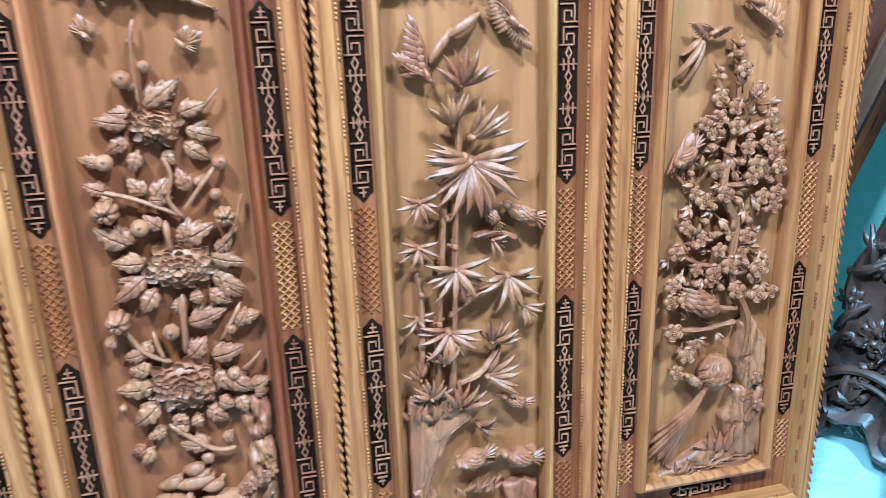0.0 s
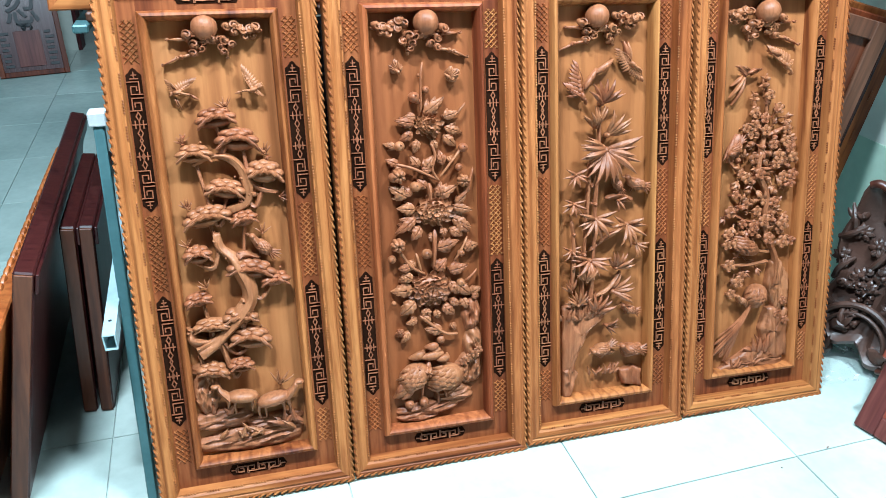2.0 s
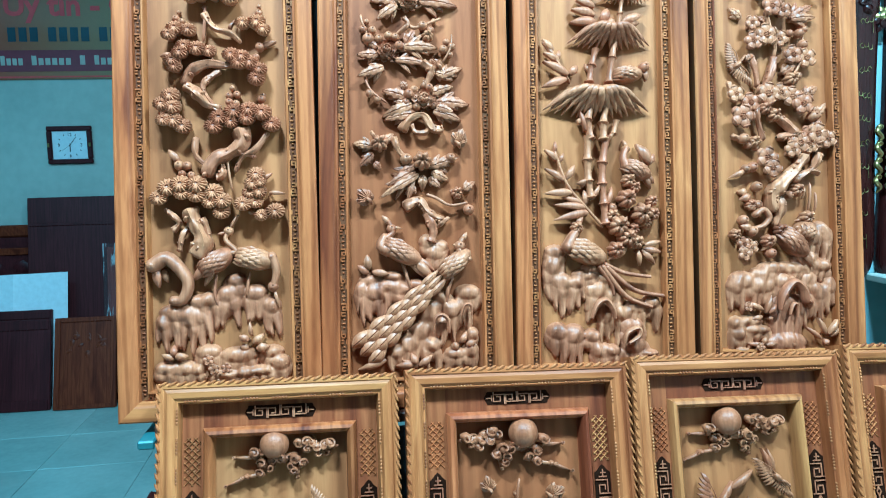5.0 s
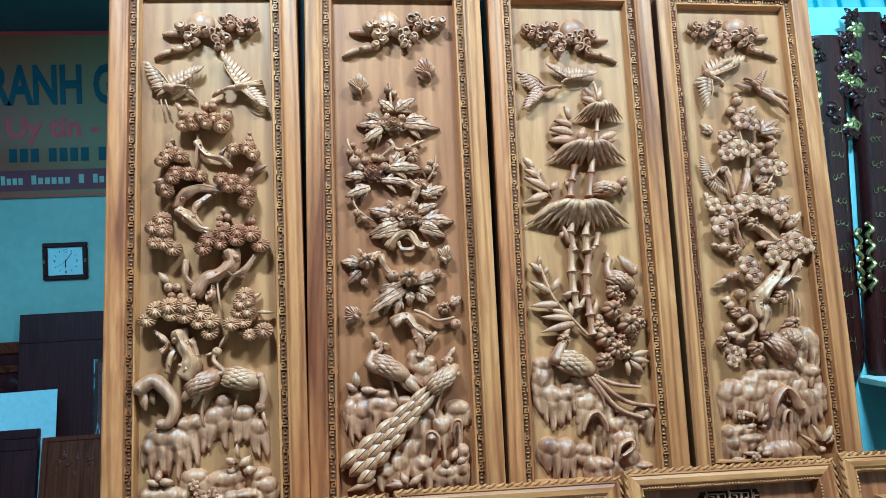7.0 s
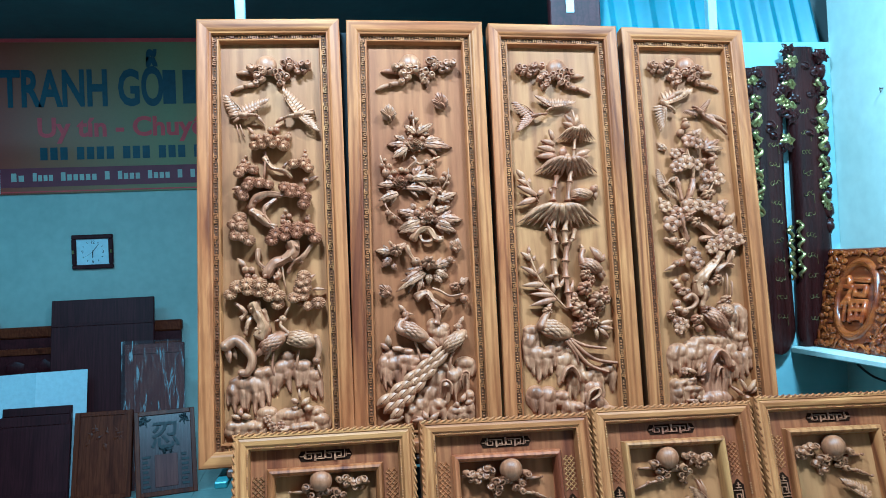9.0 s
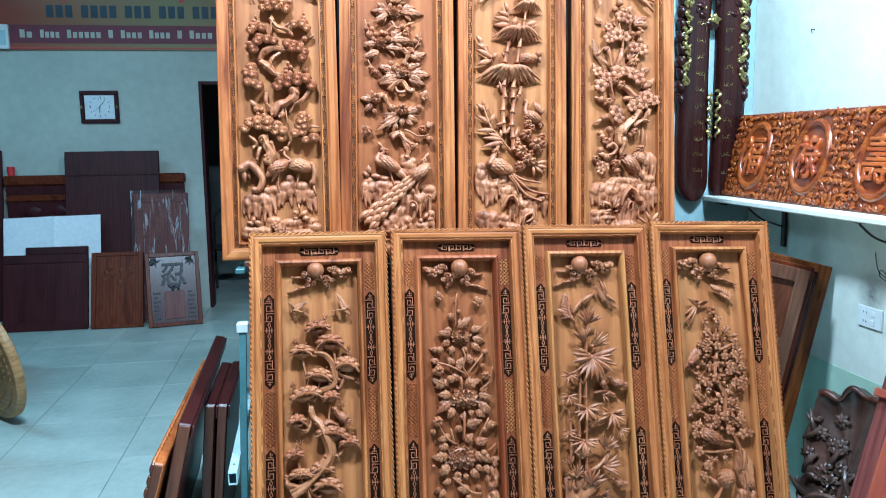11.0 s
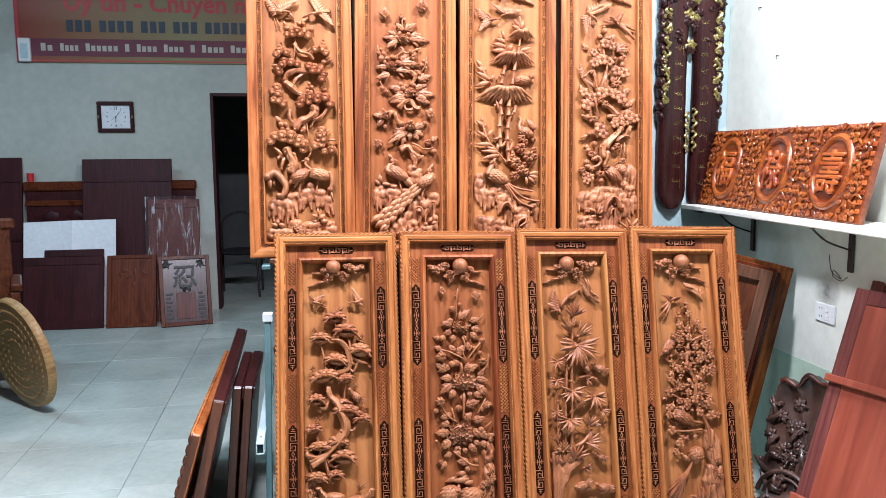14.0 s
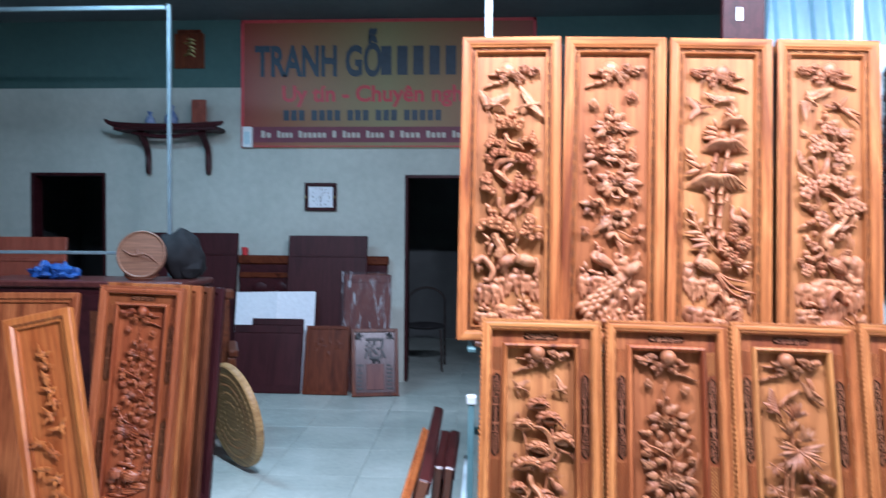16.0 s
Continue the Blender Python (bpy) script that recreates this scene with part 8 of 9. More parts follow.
    for j in range(9):
        boxed("end_notch", (L - 0.022, 0.035 + 0.034 * j, 0.001), (L - 0.004, 0.052 + 0.034 * j, 0.007), GLOSS_RED, t, 0.002)


longevity_board()


# ---- long scroll boards on the end wall ----
def scroll_board(x, z0, z1, flip, label):
    t = thing("scroll_board", pose(x, YC - 0.004, z0, 90), label, "wall plaque", "pair of long scroll boards")
    H, W = z1 - z0, 0.142
    g = Geo()
    n = 40
    front, back = [], []
    for i in range(n + 1):
        v = (i / n) ** 1.8
        w = W * 0.5 * (math.sqrt(max(0.0, 1 - (1 - v / 0.10) ** 2)) * 0.88 + 0.12 if v < 0.10 else 1.0) * (1.0 - 0.25 * max(0, (v - 0.9) / 0.1))
        w *= 0.93 + 0.07 * math.sin(v * 5 + 1)
        off = 0.008 * math.sin(v * 4.0) * flip
        row = []
        for j in range(9):
            s = -1 + j / 4
            row.append((off + s * w, v * H, 0.03 + 0.014 * math.sqrt(max(0, 1 - s * s))))
        front.append(row)
        back.append([(off - w, v * H, 0.0), (off + w, v * H, 0.0)])
    g.grid(front)
    g.grid([[b[1], b[0]] for b in back])
    g.grid([[b[0], f[0]] for b, f in zip(back, front)])
    g.grid([[f[-1], b[1]] for b, f in zip(back, front)])
    g.f.append(tuple(range(9)))
    ob = part("board", g, LACQUER_AND_SHADE, t, "dark maroon curved board")
    bm = bmesh.new()
    bm.from_mesh(ob.data)
    bmesh.ops.remove_doubles(bm, verts=bm.verts, dist=1e-5)
    bm.to_mesh(ob.data)
    bm.free()
    for k in range(12):
        g = Geo()
        v = 0.42 + 0.05 * k
        x0 = flip * (W * 0.5 - 0.002)
        g.blob((x0, v * H, 0.024), (0.020 + 0.006 * (k % 2), 0.030, 0.024), flip * rnd(-10, 10), 10, 7, 0.2, k)
        g.blob((x0 + flip * 0.010, v * H + 0.02, 0.024), (0.012, 0.011, 0.016), 0, 8, 6)
        part("edge_lobe", g, LACQUER_AND_SHADE, t)
    for k in range(7):
        g = Geo()
        v = 0.50 + 0.062 * k
        x0 = flip * W * 0.36
        side = 1 if k % 2 else -1
        pts = [(x0 + side * 0.012 * math.sin(i * 1.25), v * H + 0.030 - 0.011 * i, 0.047 + 0.004 * math.sin(i * 1.1)) for i in range(6)]
        g.tube(pts, [0.003, 0.0075, 0.009, 0.0075, 0.006, 0.002], 8)
        for i in range(4):
            scroll(g, x0 + rnd(-0.018, 0.018), v * H + rnd(-0.028, 0.028), rnd(0.006, 0.009), 0.048, 1 if i % 2 else -1)
        for i in range(3):
            a = radians(rnd(0, 360))
            petal(g, (x0, v * H), (x0 + 0.026 * math.cos(a), v * H + 0.026 * math.sin(a)), 0.011, 0.045, 0.0, 0.3, 0.004)
        part("gold_ornament", g, GOLD, t)
    for k in range(16):
        g = Geo()
        v = 0.72 + 0.018 * k
        x0 = rnd(-0.5, 0.5) * W
        scroll(g, x0, v * H, rnd(0.014, 0.020), 0.042, 1 if k % 2 else -1)
        for i in range(6):
            a = radians(60 * i + rnd(-15, 15))
            petal(g, (x0, v * H), (x0 + 0.036 * math.cos(a), v * H + 0.032 * math.sin(a)), 0.018, 0.040, -0.003, 0.25, 0.006, 2, 3)
        part("relief_scroll", g, GOLD if k % 4 == 1 else LACQUER_AND_SHADE, t)
    for k in range(4):
        g = Geo()
        v = 0.28 + 0.046 * k
        x0 = -flip * W * 0.44
        g.tube([(x0, v * H + 0.024, 0.040), (x0 + flip * 0.012, v * H + 0.006, 0.05), (x0 - flip * 0.004, v * H - 0.012, 0.048), (x0 + flip * 0.006, v * H - 0.028, 0.042)], [0.003, 0.0085, 0.007, 0.002], 8)
        scroll(g, x0, v * H + 0.02, 0.009, 0.046, 1)
        part("gold_ornament", g, GOLD, t)
    for k in range(11):
        g = Geo()
        v = 0.13 + 0.066 * k
        x0 = -flip * 0.012
        for i in range(3):
            xx, yy = x0 + (i - 1) * 0.013, v * H + rnd(-0.004, 0.004)
            a = rnd(0, 3)
            g.tube([(xx + 0.007 * math.cos(a + 1.5 * q), yy + 0.008 * math.sin(a + 1.5 * q), 0.0445) for q in range(4)], [0.0008, 0.0014, 0.0014, 0.0008], 5)
        if k % 3 == 0:
            g.tube([(x0 + 0.018, v * H, 0.0445), (x0 + 0.02, v * H - 0.034, 0.0445)], 0.0011, 5)
        part("gold_script", g, GOLD, t, "thin gold strokes of script")


scroll_board(0.951, 1.165, 2.22, -1, "long dark maroon scroll board with gold ornament on the pale wall")
scroll_board(1.106, 1.145, 2.29, 1, "long dark maroon scroll board with gold ornament, beside its twin")


# ---- brown boards behind the last lower panel ----
def tilted_board(x, y, top, material, label, kind_of):
    framed = kind_of == "framed"
    t = thing("brown_board", basis((x, y, 0.0), (0.97, 0.02, -0.255), (0.255, 0.04, 0.97)), label, "board", "brown boards against the right wall")
    W, H = 0.24 if framed else 0.30, top
    shade_w = {"beaded": 0.0, "framed": 0.012, "plain": 0.026}[kind_of]
    boxed("panel", (-W, 0.02, -0.03), (-shade_w, H, 0), material, t, 0.004)
    # The black gap between boards is shade, put in as a near-black strip.
    if shade_w:
        boxed("rebate_strip", (-shade_w + 0.001, 0.022, -0.03), (0, H - 0.012, -0.016), LACQUER_AND_SHADE, t, 0.002)
    if framed:
        for lo, hi in (((-W, 0.02, 0.001), (-W + 0.05, H, 0.012)), ((-0.062, 0.02, 0.001), (-0.012, H, 0.012)), ((-W + 0.05, H - 0.05, 0.001), (-0.062, H, 0.012)), ((-W + 0.05, H * 0.70, 0.001), (-0.062, H * 0.70 + 0.035, 0.016))):
            boxed("frame_bar", lo, hi, PALE_BROWN, t, 0.003)
    elif kind_of == "beaded":
        g = Geo()
        bead_dashes(g, (-0.03, 0.1, 0.002), (-0.03, H - 0.05, 0.002), 0.11)
        tagged(part("beading", g, material, t), kind="stuff")
    return t


tilted_board(0.835, 0.285, 0.985, BROWN, "pale brown framed board leaning towards the wall", "framed")
tilted_board(0.90, 0.318, 0.985, TAN_DARK, "dark brown board leaning towards the wall", "plain")
tilted_board(0.972, 0.356, 0.985, TAN_RED, "brown beaded board leaning towards the wall", "beaded")


# ---- dark root carving ----


def root_carving():
    t = thing("root_carving", basis((0.965, 0.235, 0.0), (0.40, -0.92, 0), (0.12, 0.10, 0.53)), "dark dusty carved wooden relief with a wavy outline, on the floor", "wood carving")
    W, H = 0.37, 0.58
    g = Geo()
    n = 64
    rim = []
    for i in range(n):
        a = 2 * math.pi * i / n
        k = 1 + 0.10 * math.sin(5 * a + 1) + 0.06 * math.sin(11 * a) + 0.12 * max(0, math.sin(a)) ** 4
        rim.append((W / 2 + 0.02 + W * 0.52 * k * math.cos(a), H / 2 + H * 0.49 * k * math.sin(a) * (0.88 - 0.42 * math.cos(a) if math.sin(a) > 0 else 0.92)))
    rows = []
    for f, z in ((0.0, 0.012), (0.55, 0.006), (0.85, 0.010), (0.95, 0.030), (1.0, 0.022), (1.0, -0.02)):
        rows.append([(W / 2 + (p[0] - W / 2) * f, H / 2 + (p[1] - H / 2) * f, z + 0.01 * noise.noise(Vector((p[0] * 30, p[1] * 30, f)))) for p in rim])
    g.grid(rows, False, True)
    g.f.append(tuple(len(g.v) - 1 - i for i in range(n)))
    part("slab", g, ROOT_WOOD, t)
    g = Geo()
    edge = rim[-14:] + rim[:26]
    g.tube([(p[0] * 0.97 + 0.006, p[1] * 0.985, 0.030) for p in edge], [0.006 + 0.007 * abs(math.sin(i * 0.62)) for i in range(len(edge))], 10)
    part("rolled_rim", g, RIM_BROWN, t, "polished reddish-brown scalloped rim")
    for k in range(40):
        g = Geo()
        u, v = rnd(-0.44, 0.46), rnd(0.26, 0.9)
        x, y = W / 2 + u * W, H * v * (0.92 - 0.62 * max(0, u + 0.1))
        z = 0.012
        kind_of = k % 4
        if kind_of == 0:
            for j in range(5):
                scroll(g, x + rnd(-0.026, 0.026), y + rnd(-0.022, 0.022), rnd(0.009, 0.015), z + rnd(0.004, 0.012), 1 if j % 2 else -1)
        elif kind_of == 1:
            for j in range(7):
                a = radians(360 * j / 7 + rnd(-12, 12))
                petal(g, (x, y), (x + 0.034 * math.cos(a), y + 0.03 * math.sin(a)), 0.017, z + 0.008, -0.006, 0.3, 0.006, 2, 3)
            g.blob((x, y, z + 0.008), (0.010, 0.010, 0.012))
        elif kind_of == 2:
            a = radians(rnd(20, 160))
            g.tube([(x - 0.04 * math.cos(a), y - 0.04 * math.sin(a), z), (x + rnd(-0.012, 0.012), y, z + 0.016), (x + 0.045 * math.cos(a), y + 0.045 * math.sin(a), z + 0.004)], [0.011, 0.010, 0.004], 8)
            for j in range(4):
                b = a + rnd(-1.2, 1.2)
                petal(g, (x, y), (x + 0.035 * math.cos(b), y + 0.035 * math.sin(b)), 0.013, z + 0.012, 0.0)
        else:
            for j in range(5):
                g.blob((x + rnd(-0.02, 0.02), y + rnd(-0.02, 0.02), z), (rnd(0.008, 0.017), rnd(0.006, 0.012), rnd(0.014, 0.026)), rnd(0, 180), 9, 7, 0.5, k + j)
        part("cloud_scroll", g, ROOT_WOOD, t)
    for r, w in ((0.115, 0.010), (0.090, 0.006)):
        g = Geo()
        g.tube([(W * 0.40 + r * math.cos(radians(a)), H * 0.13 + r * math.sin(radians(a)), 0.026) for a in range(-15, 176, 19)], w, 8)
        part("arch", g, ROOT_WOOD, t)
    for k in range(6):
        g = Geo()
        x, y = W / 2 + rnd(-0.35, 0.35) * W, H * rnd(0.03, 0.24)
        g.blob((x, y, 0.016), (0.03, 0.02, 0.02), rnd(0, 180), 10, 7, 0.5, k)
        g.leaf((x, y, 0.03), 0.05, 0.02, rnd(0, 360), 0.2, 0.3)
        part("rock", g, ROOT_WOOD, t)


root_carving()


def plastic_sheet():
    g = Geo()
    n = 26
    rows = []
    for i in range(n):
        row = []
        for j in range(n):
            u, v = i / (n - 1), j / (n - 1)
            p = Vector((u * 6, v * 6, 2.2))
            h = 0.012 + 0.055 * abs(noise.noise(p * 1.3)) + 0.02 * abs(noise.noise(p * 3.7))
            h *= min(1, 6 * min(u, v, 1 - u, 1 - v) + 0.1)
            row.append((0.895 + 0.21 * u + 0.02 * noise.noise(p), 0.02 + 0.20 * v + 0.02 * noise.noise(p + Vector((9, 0, 0))), h))
        rows.append(row)
    g.grid(rows)
    solid("plastic_wrap", g, CLEAR, "crumpled clear plastic wrap lying on the floor tiles", "plastic wrap")


plastic_sheet()


# ---- red-brown boards at the right ----
def batten_board(o, W, H, label, battens=True):
    t = thing("batten_board", basis(o, (0.28, -0.96, 0), (0.305, 0.16, 0.94)), label, "board", "red-brown boards by the wall")
    fr = 0.055
    boxed("panel", (fr - 0.002, fr, -0.026), (W - fr + 0.002, H - fr, -0.002), RED_BROWN, t, 0.002)
    boxed("stile", (0, 0, -0.03), (fr, H, 0.0), DARK_RED, t, 0.003)
    boxed("stile", (W - fr, 0, -0.03), (W, H, 0.0), DARK_RED, t, 0.003)
    boxed("rail", (fr, 0, -0.03), (W - fr, fr, 0.0), DARK_RED, t, 0.003)
    boxed("rail", (fr, H - fr, -0.03), (W - fr, H, 0.0), DARK_RED, t, 0.003)
    if battens:
        for v in (0.215, 0.66):
            boxed("batten", (-0.006, v - 0.014, 0.001), (W - 0.02, v + 0.014, 0.024), RED_BROWN, t, 0.004)


batten_board((0.85, -0.14, 0.008), 0.46, 1.00, "red-brown wooden board with two battens, leaning on the wall")
batten_board((0.893, -0.155, 0.008), 0.48, 1.03, "red-brown wooden board leaning behind another", False)
batten_board((0.935, -0.165, 0.008), 0.50, 1.055, "red-brown wooden board leaning behind two others", False)


def smudge_material():
    m, t, b = base_material("grey_wall_dirt", 0.9)
    b.inputs["Base Color"].default_value = (0.16, 0.16, 0.15, 1)
    tc = t.nodes.new("ShaderNodeTexCoord")
    n = noise_node(t, tc.outputs["Object"], 28.0, 5, 0.6)
    sphere = t.nodes.new("ShaderNodeVectorMath")
    sphere.operation = "DISTANCE"
    sphere.inputs[1].default_value = (0.06, 0.125, 0.0)
    t.links.new(tc.outputs["Object"], sphere.inputs[0])
    fall = t.nodes.new("ShaderNodeMapRange")
    fall.inputs["From Min"].default_value, fall.inputs["From Max"].default_value = 0.015, 0.085
    fall.inputs["To Min"].default_value, fall.inputs["To Max"].default_value = 1.0, 0.0
    t.links.new(sphere.outputs["Value"], fall.inputs["Value"])
    mul = t.nodes.new("ShaderNodeMath")
    mul.operation = "MULTIPLY"
    t.links.new(n, mul.inputs[0])
    t.links.new(fall.outputs[0], mul.inputs[1])
    t.links.new(mul.outputs[0], b.inputs["Alpha"])
    return m


SMUDGE = smudge_material()


# ---- socket, nails and wire on the right wall ----
def socket():
    t = thing("wall_socket", basis((RX - 0.001, 0.26, 0.765), (0, -1, 0), (0, 0, 1)), "white double power socket in a grey-smudged wall", "power socket")
    boxed("plate", (0, 0, 0), (0.118, 0.074, 0.009), WHITE_PLASTIC, t, 0.003)
    for y in (0.053, 0.021):
        g = Geo()
        for dx in (-0.007, 0.007):
            g.blob((0.036 + dx, y, 0.009), (0.0025, 0.0042, 0.001), 0, 8, 4)
        part("socket_holes", g, INK, t)
        boxed("switch", (0.066, y - 0.009, 0.0092), (0.088, y + 0.009, 0.0125), WHITE_PLASTIC, t, 0.002)
    g = Geo()
    g.add([(-0.02, 0.05, 0.0), (0.14, 0.05, 0.0), (0.14, 0.24, 0.0), (-0.02, 0.24, 0.0)], [(0, 1, 2, 3)])
    solid("wall_smudge", g, SMUDGE, "soft grey smudge of dirt on the painted wall", "stain", basis((RX - 0.003, 0.26, 0.765), (0, -1, 0), (0, 0, 1)), "", "structure")


socket()
for y, z in ((0.609, 1.851), (-0.055, 1.839), (0.76, 2.081)):
    g = Geo()
    g.tube([(0, 0, 0), (0.0, 0.0, 0.014)], [0.002, 0.002], 6)
    g.tube([(0, 0.002, 0.013), (0.004, -0.003, 0.016), (0.003, -0.016, 0.013)], [0.0015, 0.002, 0.001], 6)
    solid("wall_hook", g, BLACK_METAL, "small rusty hook in the pale wall", "hook", basis((RX, y, z), (0, -1, 0), (0, 0, 1)), "hooks in the right wall")
g = Geo()
g.tube([(0, 0.06, 0.002), (0.03, 0.03, 0.02), (0.06, 0.0, 0.03), (0.10, -0.02, 0.02), (0.07, 0.01, 0.03), (0.05, -0.015, 0.02), (0.085, -0.03, 0.01), (0.115, -0.01, 0.004)], 0.0016, 5)
solid("loose_wire", g, BLACK_METAL, "loose dark wire hanging from the wall under the shelf", "wire", basis((RX, 0.20, 0.975), (0, -1, 0), (0, 0, 1)))

# ---- corrugated sheet above the end wall ----
g = Geo()
rows = []
for i in range(60):
    x = 0.28 + 0.96 * i / 59
    z = YC + 0.05 + 0.012 * math.cos(i * 1.25)
    rows.append([(x, z, 2.325), (x, z + 0.25, 3.3)])
g.grid(rows)
g.grid([[(a[0], a[1] + 0.004, a[2]) for a in reversed(r)] for r in rows])
solid("corrugated_sheet", g, BLUE_SHEET, "pale blue corrugated metal sheet above the end wall", "metal sheet", None, "", "structure")
t = thing("door_leaf", pose(0.17, 1.06, 0.0), "dark brown door panel standing behind the rack", "door panel")
boxed("panel", (0, 0, 0), (0.19, 0.035, 2.9), MAROON, t, 0.004)
boxed("paper_tag", (0.06, -0.004, 2.44), (0.09, -0.001, 2.50), PAPER, t, 0.001, "small white paper tag")


# ---- back wall: banner, clock, wall shelf, plaque ----
def banner():
    t = thing("shop_banner", pose(-3.32, YB - 0.012, 2.256, 90), "printed orange and yellow shop banner with dark lettering", "banner")
    W, H = 2.85, 1.235
    boxed("sheet", (0, 0, 0), (W, H, 0.006), BANNER, t, 0.001)
    boxed("address_strip", (0.03, 0.055, 0.007), (W - 0.031, 0.205, 0.009), CRIMSON, t, 0.001, "crimson strip")
    for lo, hi in (((0, 0, 0.007), (0.03, H, 0.010)), ((0, H - 0.03, 0.007), (W, H, 0.010)), ((W - 0.03, 0, 0.007), (W, H, 0.010)), ((0.03, 0.012, 0.007), (W - 0.03, 0.022, 0.009))):
        boxed("border", lo, hi, RED_PRINT, t, 0.001)
    lettering("title", "TRANH G\u1ed6", 0.40, pose(0.14, 0.70, 0.008), NAVY, t, 0.001, "LEFT", 0.60, "dark navy title letters", 0.013)
    for k in range(8):
        boxed("title_bar", (1.37 + k * 0.155, 0.70, 0.007), (1.37 + k * 0.155 + 0.10, 0.975, 0.009), NAVY, t, 0.001)
    lettering("motto", "Uy t\u00edn - Chuy\u00ean nghi\u1ec7p", 0.215, pose(0.40, 0.45, 0.008), RED_PRINT, t, 0.001, "LEFT", 1.0, "red motto letters", 0.006)
    x = 0.42
    for k in range(22):
        if k in (3, 8, 12, 16):
            x += 0.05
            continue
        boxed("number_bar", (x, 0.265, 0.007), (x + 0.055, 0.365, 0.009), NAVY, t, 0.001)
        x += 0.075
    x = 0.20
    for k, n in enumerate((0.11, 0.16, 0.28, 0.05, 0.18, 0.18, 0.05, 0.2, 0.2, 0.3)):
        m = max(1, round(n / 0.045))
        for q in range(m):
            boxed("address_bar", (x + q * n / m, 0.100, 0.0095), (x + (q + 0.72) * n / m, 0.148 + 0.018 * (q == 0), 0.0105), CREAM_PRINT, t, 0.001)
        x += n + 0.05
    j = thing("junction_box", pose(-3.30, YB - 0.05, 2.26), "small grey cable junction box at the banner's corner", "junction box")
    boxed("case", (0, 0, 0), (0.10, 0.035, 0.20), WHITE_PLASTIC, j, 0.006)
    boxed("lid", (0.02, -0.006, 0.03), (0.08, -0.001, 0.15), ALU, j, 0.003)


banner()


def clock():
    t = thing("wall_clock", pose(-2.69, YB - 0.001, 1.648, 90), "brown square wall clock with a white face on the cream wall", "clock")
    W, H = 0.312, 0.272
    g = Geo()
    for a, b, c, d in ((0, 0, W, 0.034), (0, H - 0.034, W, H), (0, 0.034, 0.034, H - 0.034), (W - 0.034, 0.034, W, H - 0.034)):
        g.soft_box((a, b, 0), (c, d, 0.03), 0.006)
    part("case", g, MAROON, t, "dark brown case", False)
    boxed("face", (0.03, 0.03, 0.002), (W - 0.03, H - 0.03, 0.012), PAPER, t, 0.001, "white face")
    for x in (0.005, W - 0.02):
        boxed("side_boss", (x, H / 2 - 0.014, 0.028), (x + 0.015, H / 2 + 0.014, 0.038), GOLD, t, 0.003, "small brass boss")
    cx, cy = W / 2, H / 2
    for k in range(12):
        a = radians(30 * k)
        r = 0.088
        if k % 3:
            boxed("hour_mark", (-0.0025, r - 0.012, 0.0125), (0.0025, r, 0.014), INK, t, 0.0005, "", pose(cx, cy, 0, 0, 0, -30 * k))
        else:
            s = str(k or 12)
            lettering("numeral", s, 0.034, pose(cx + 0.078 * math.sin(a), cy + 0.076 * math.cos(a) - 0.012, 0.013), INK, t, 0.0008, "CENTER")
    for ang, l, w in ((-38, 0.075, 0.004), (178, 0.05, 0.006), (125, 0.07, 0.002)):
        boxed("clock_hand", (-w / 2, -0.01, 0.0145), (w / 2, l, 0.0158), INK, t, 0.0005, "", pose(cx, cy, 0, 0, 0, ang))


clock()


def altar_shelf():
    t = thing("altar_shelf", pose(-4.50, YB - 0.002, 2.0), "dark carved wooden wall shelf with two curved brackets", "shelf")
    boxed("shelf_board", (0.02, -0.27, 0.40), (1.02, 0, 0.44), MAROON, t, 0.008)
    g = Geo()
    g.tube([(-0.06, -0.27, 0.50), (0.05, -0.27, 0.455), (0.52, -0.27, 0.44), (1.0, -0.27, 0.455), (1.09, -0.27, 0.48)], [0.012, 0.026, 0.022, 0.026, 0.012], 8)
    part("front_moulding", g, MAROON, t)
    g = Geo()
    g.tube([(0.18, -0.2, 0.38), (0.5, -0.2, 0.345), (0.86, -0.2, 0.38)], [0.015, 0.02, 0.015], 7)
    part("apron", g, MAROON, t)
    for x in (0.26, 0.86):
        g = Geo()
        g.tube([(x, -0.2, 0.39), (x, -0.13, 0.32), (x, -0.04, 0.22), (x, -0.03, 0.08), (x, -0.03, 0.0)], [0.04, 0.035, 0.03, 0.03, 0.022], 8)
        part("bracket", g, MAROON, t)


altar_shelf()


def vase(x, z, h, r, material, label):
    g = Geo()
    prof = [(0.5, 0), (0.85, 0.12), (1.0, 0.38), (0.7, 0.62), (0.35, 0.78), (0.5, 1.0), (0.42, 0.99), (0.28, 0.8)]
    rows = [[(r * p * math.cos(2 * math.pi * j / 16), r * p * math.sin(2 * math.pi * j / 16), h * q) for j in range(16)] for p, q in prof]
    g.grid(rows, False, True)
    g.f.append(tuple(range(16)))
    solid("china_vase", g, material, label, "vase", pose(x, YB - 0.15, z))


vase(-4.17, 2.441, 0.15, 0.05, BLUE_VASE, "small dark blue china vase on the wall shelf")
vase(-3.96, 2.441, 0.21, 0.065, BLUE_VASE, "blue and white china vase on the wall shelf")
t = thing("shrine_tablet", pose(-3.68, YB - 0.17, 2.441), "reddish wooden tablet standing on the wall shelf", "tablet")
boxed("base", (-0.09, -0.04, 0), (0.09, 0.04, 0.03), BROWN, t, 0.004)
boxed("board", (-0.07, -0.015, 0.03), (0.07, 0.015, 0.26), RED_BROWN, t, 0.006)
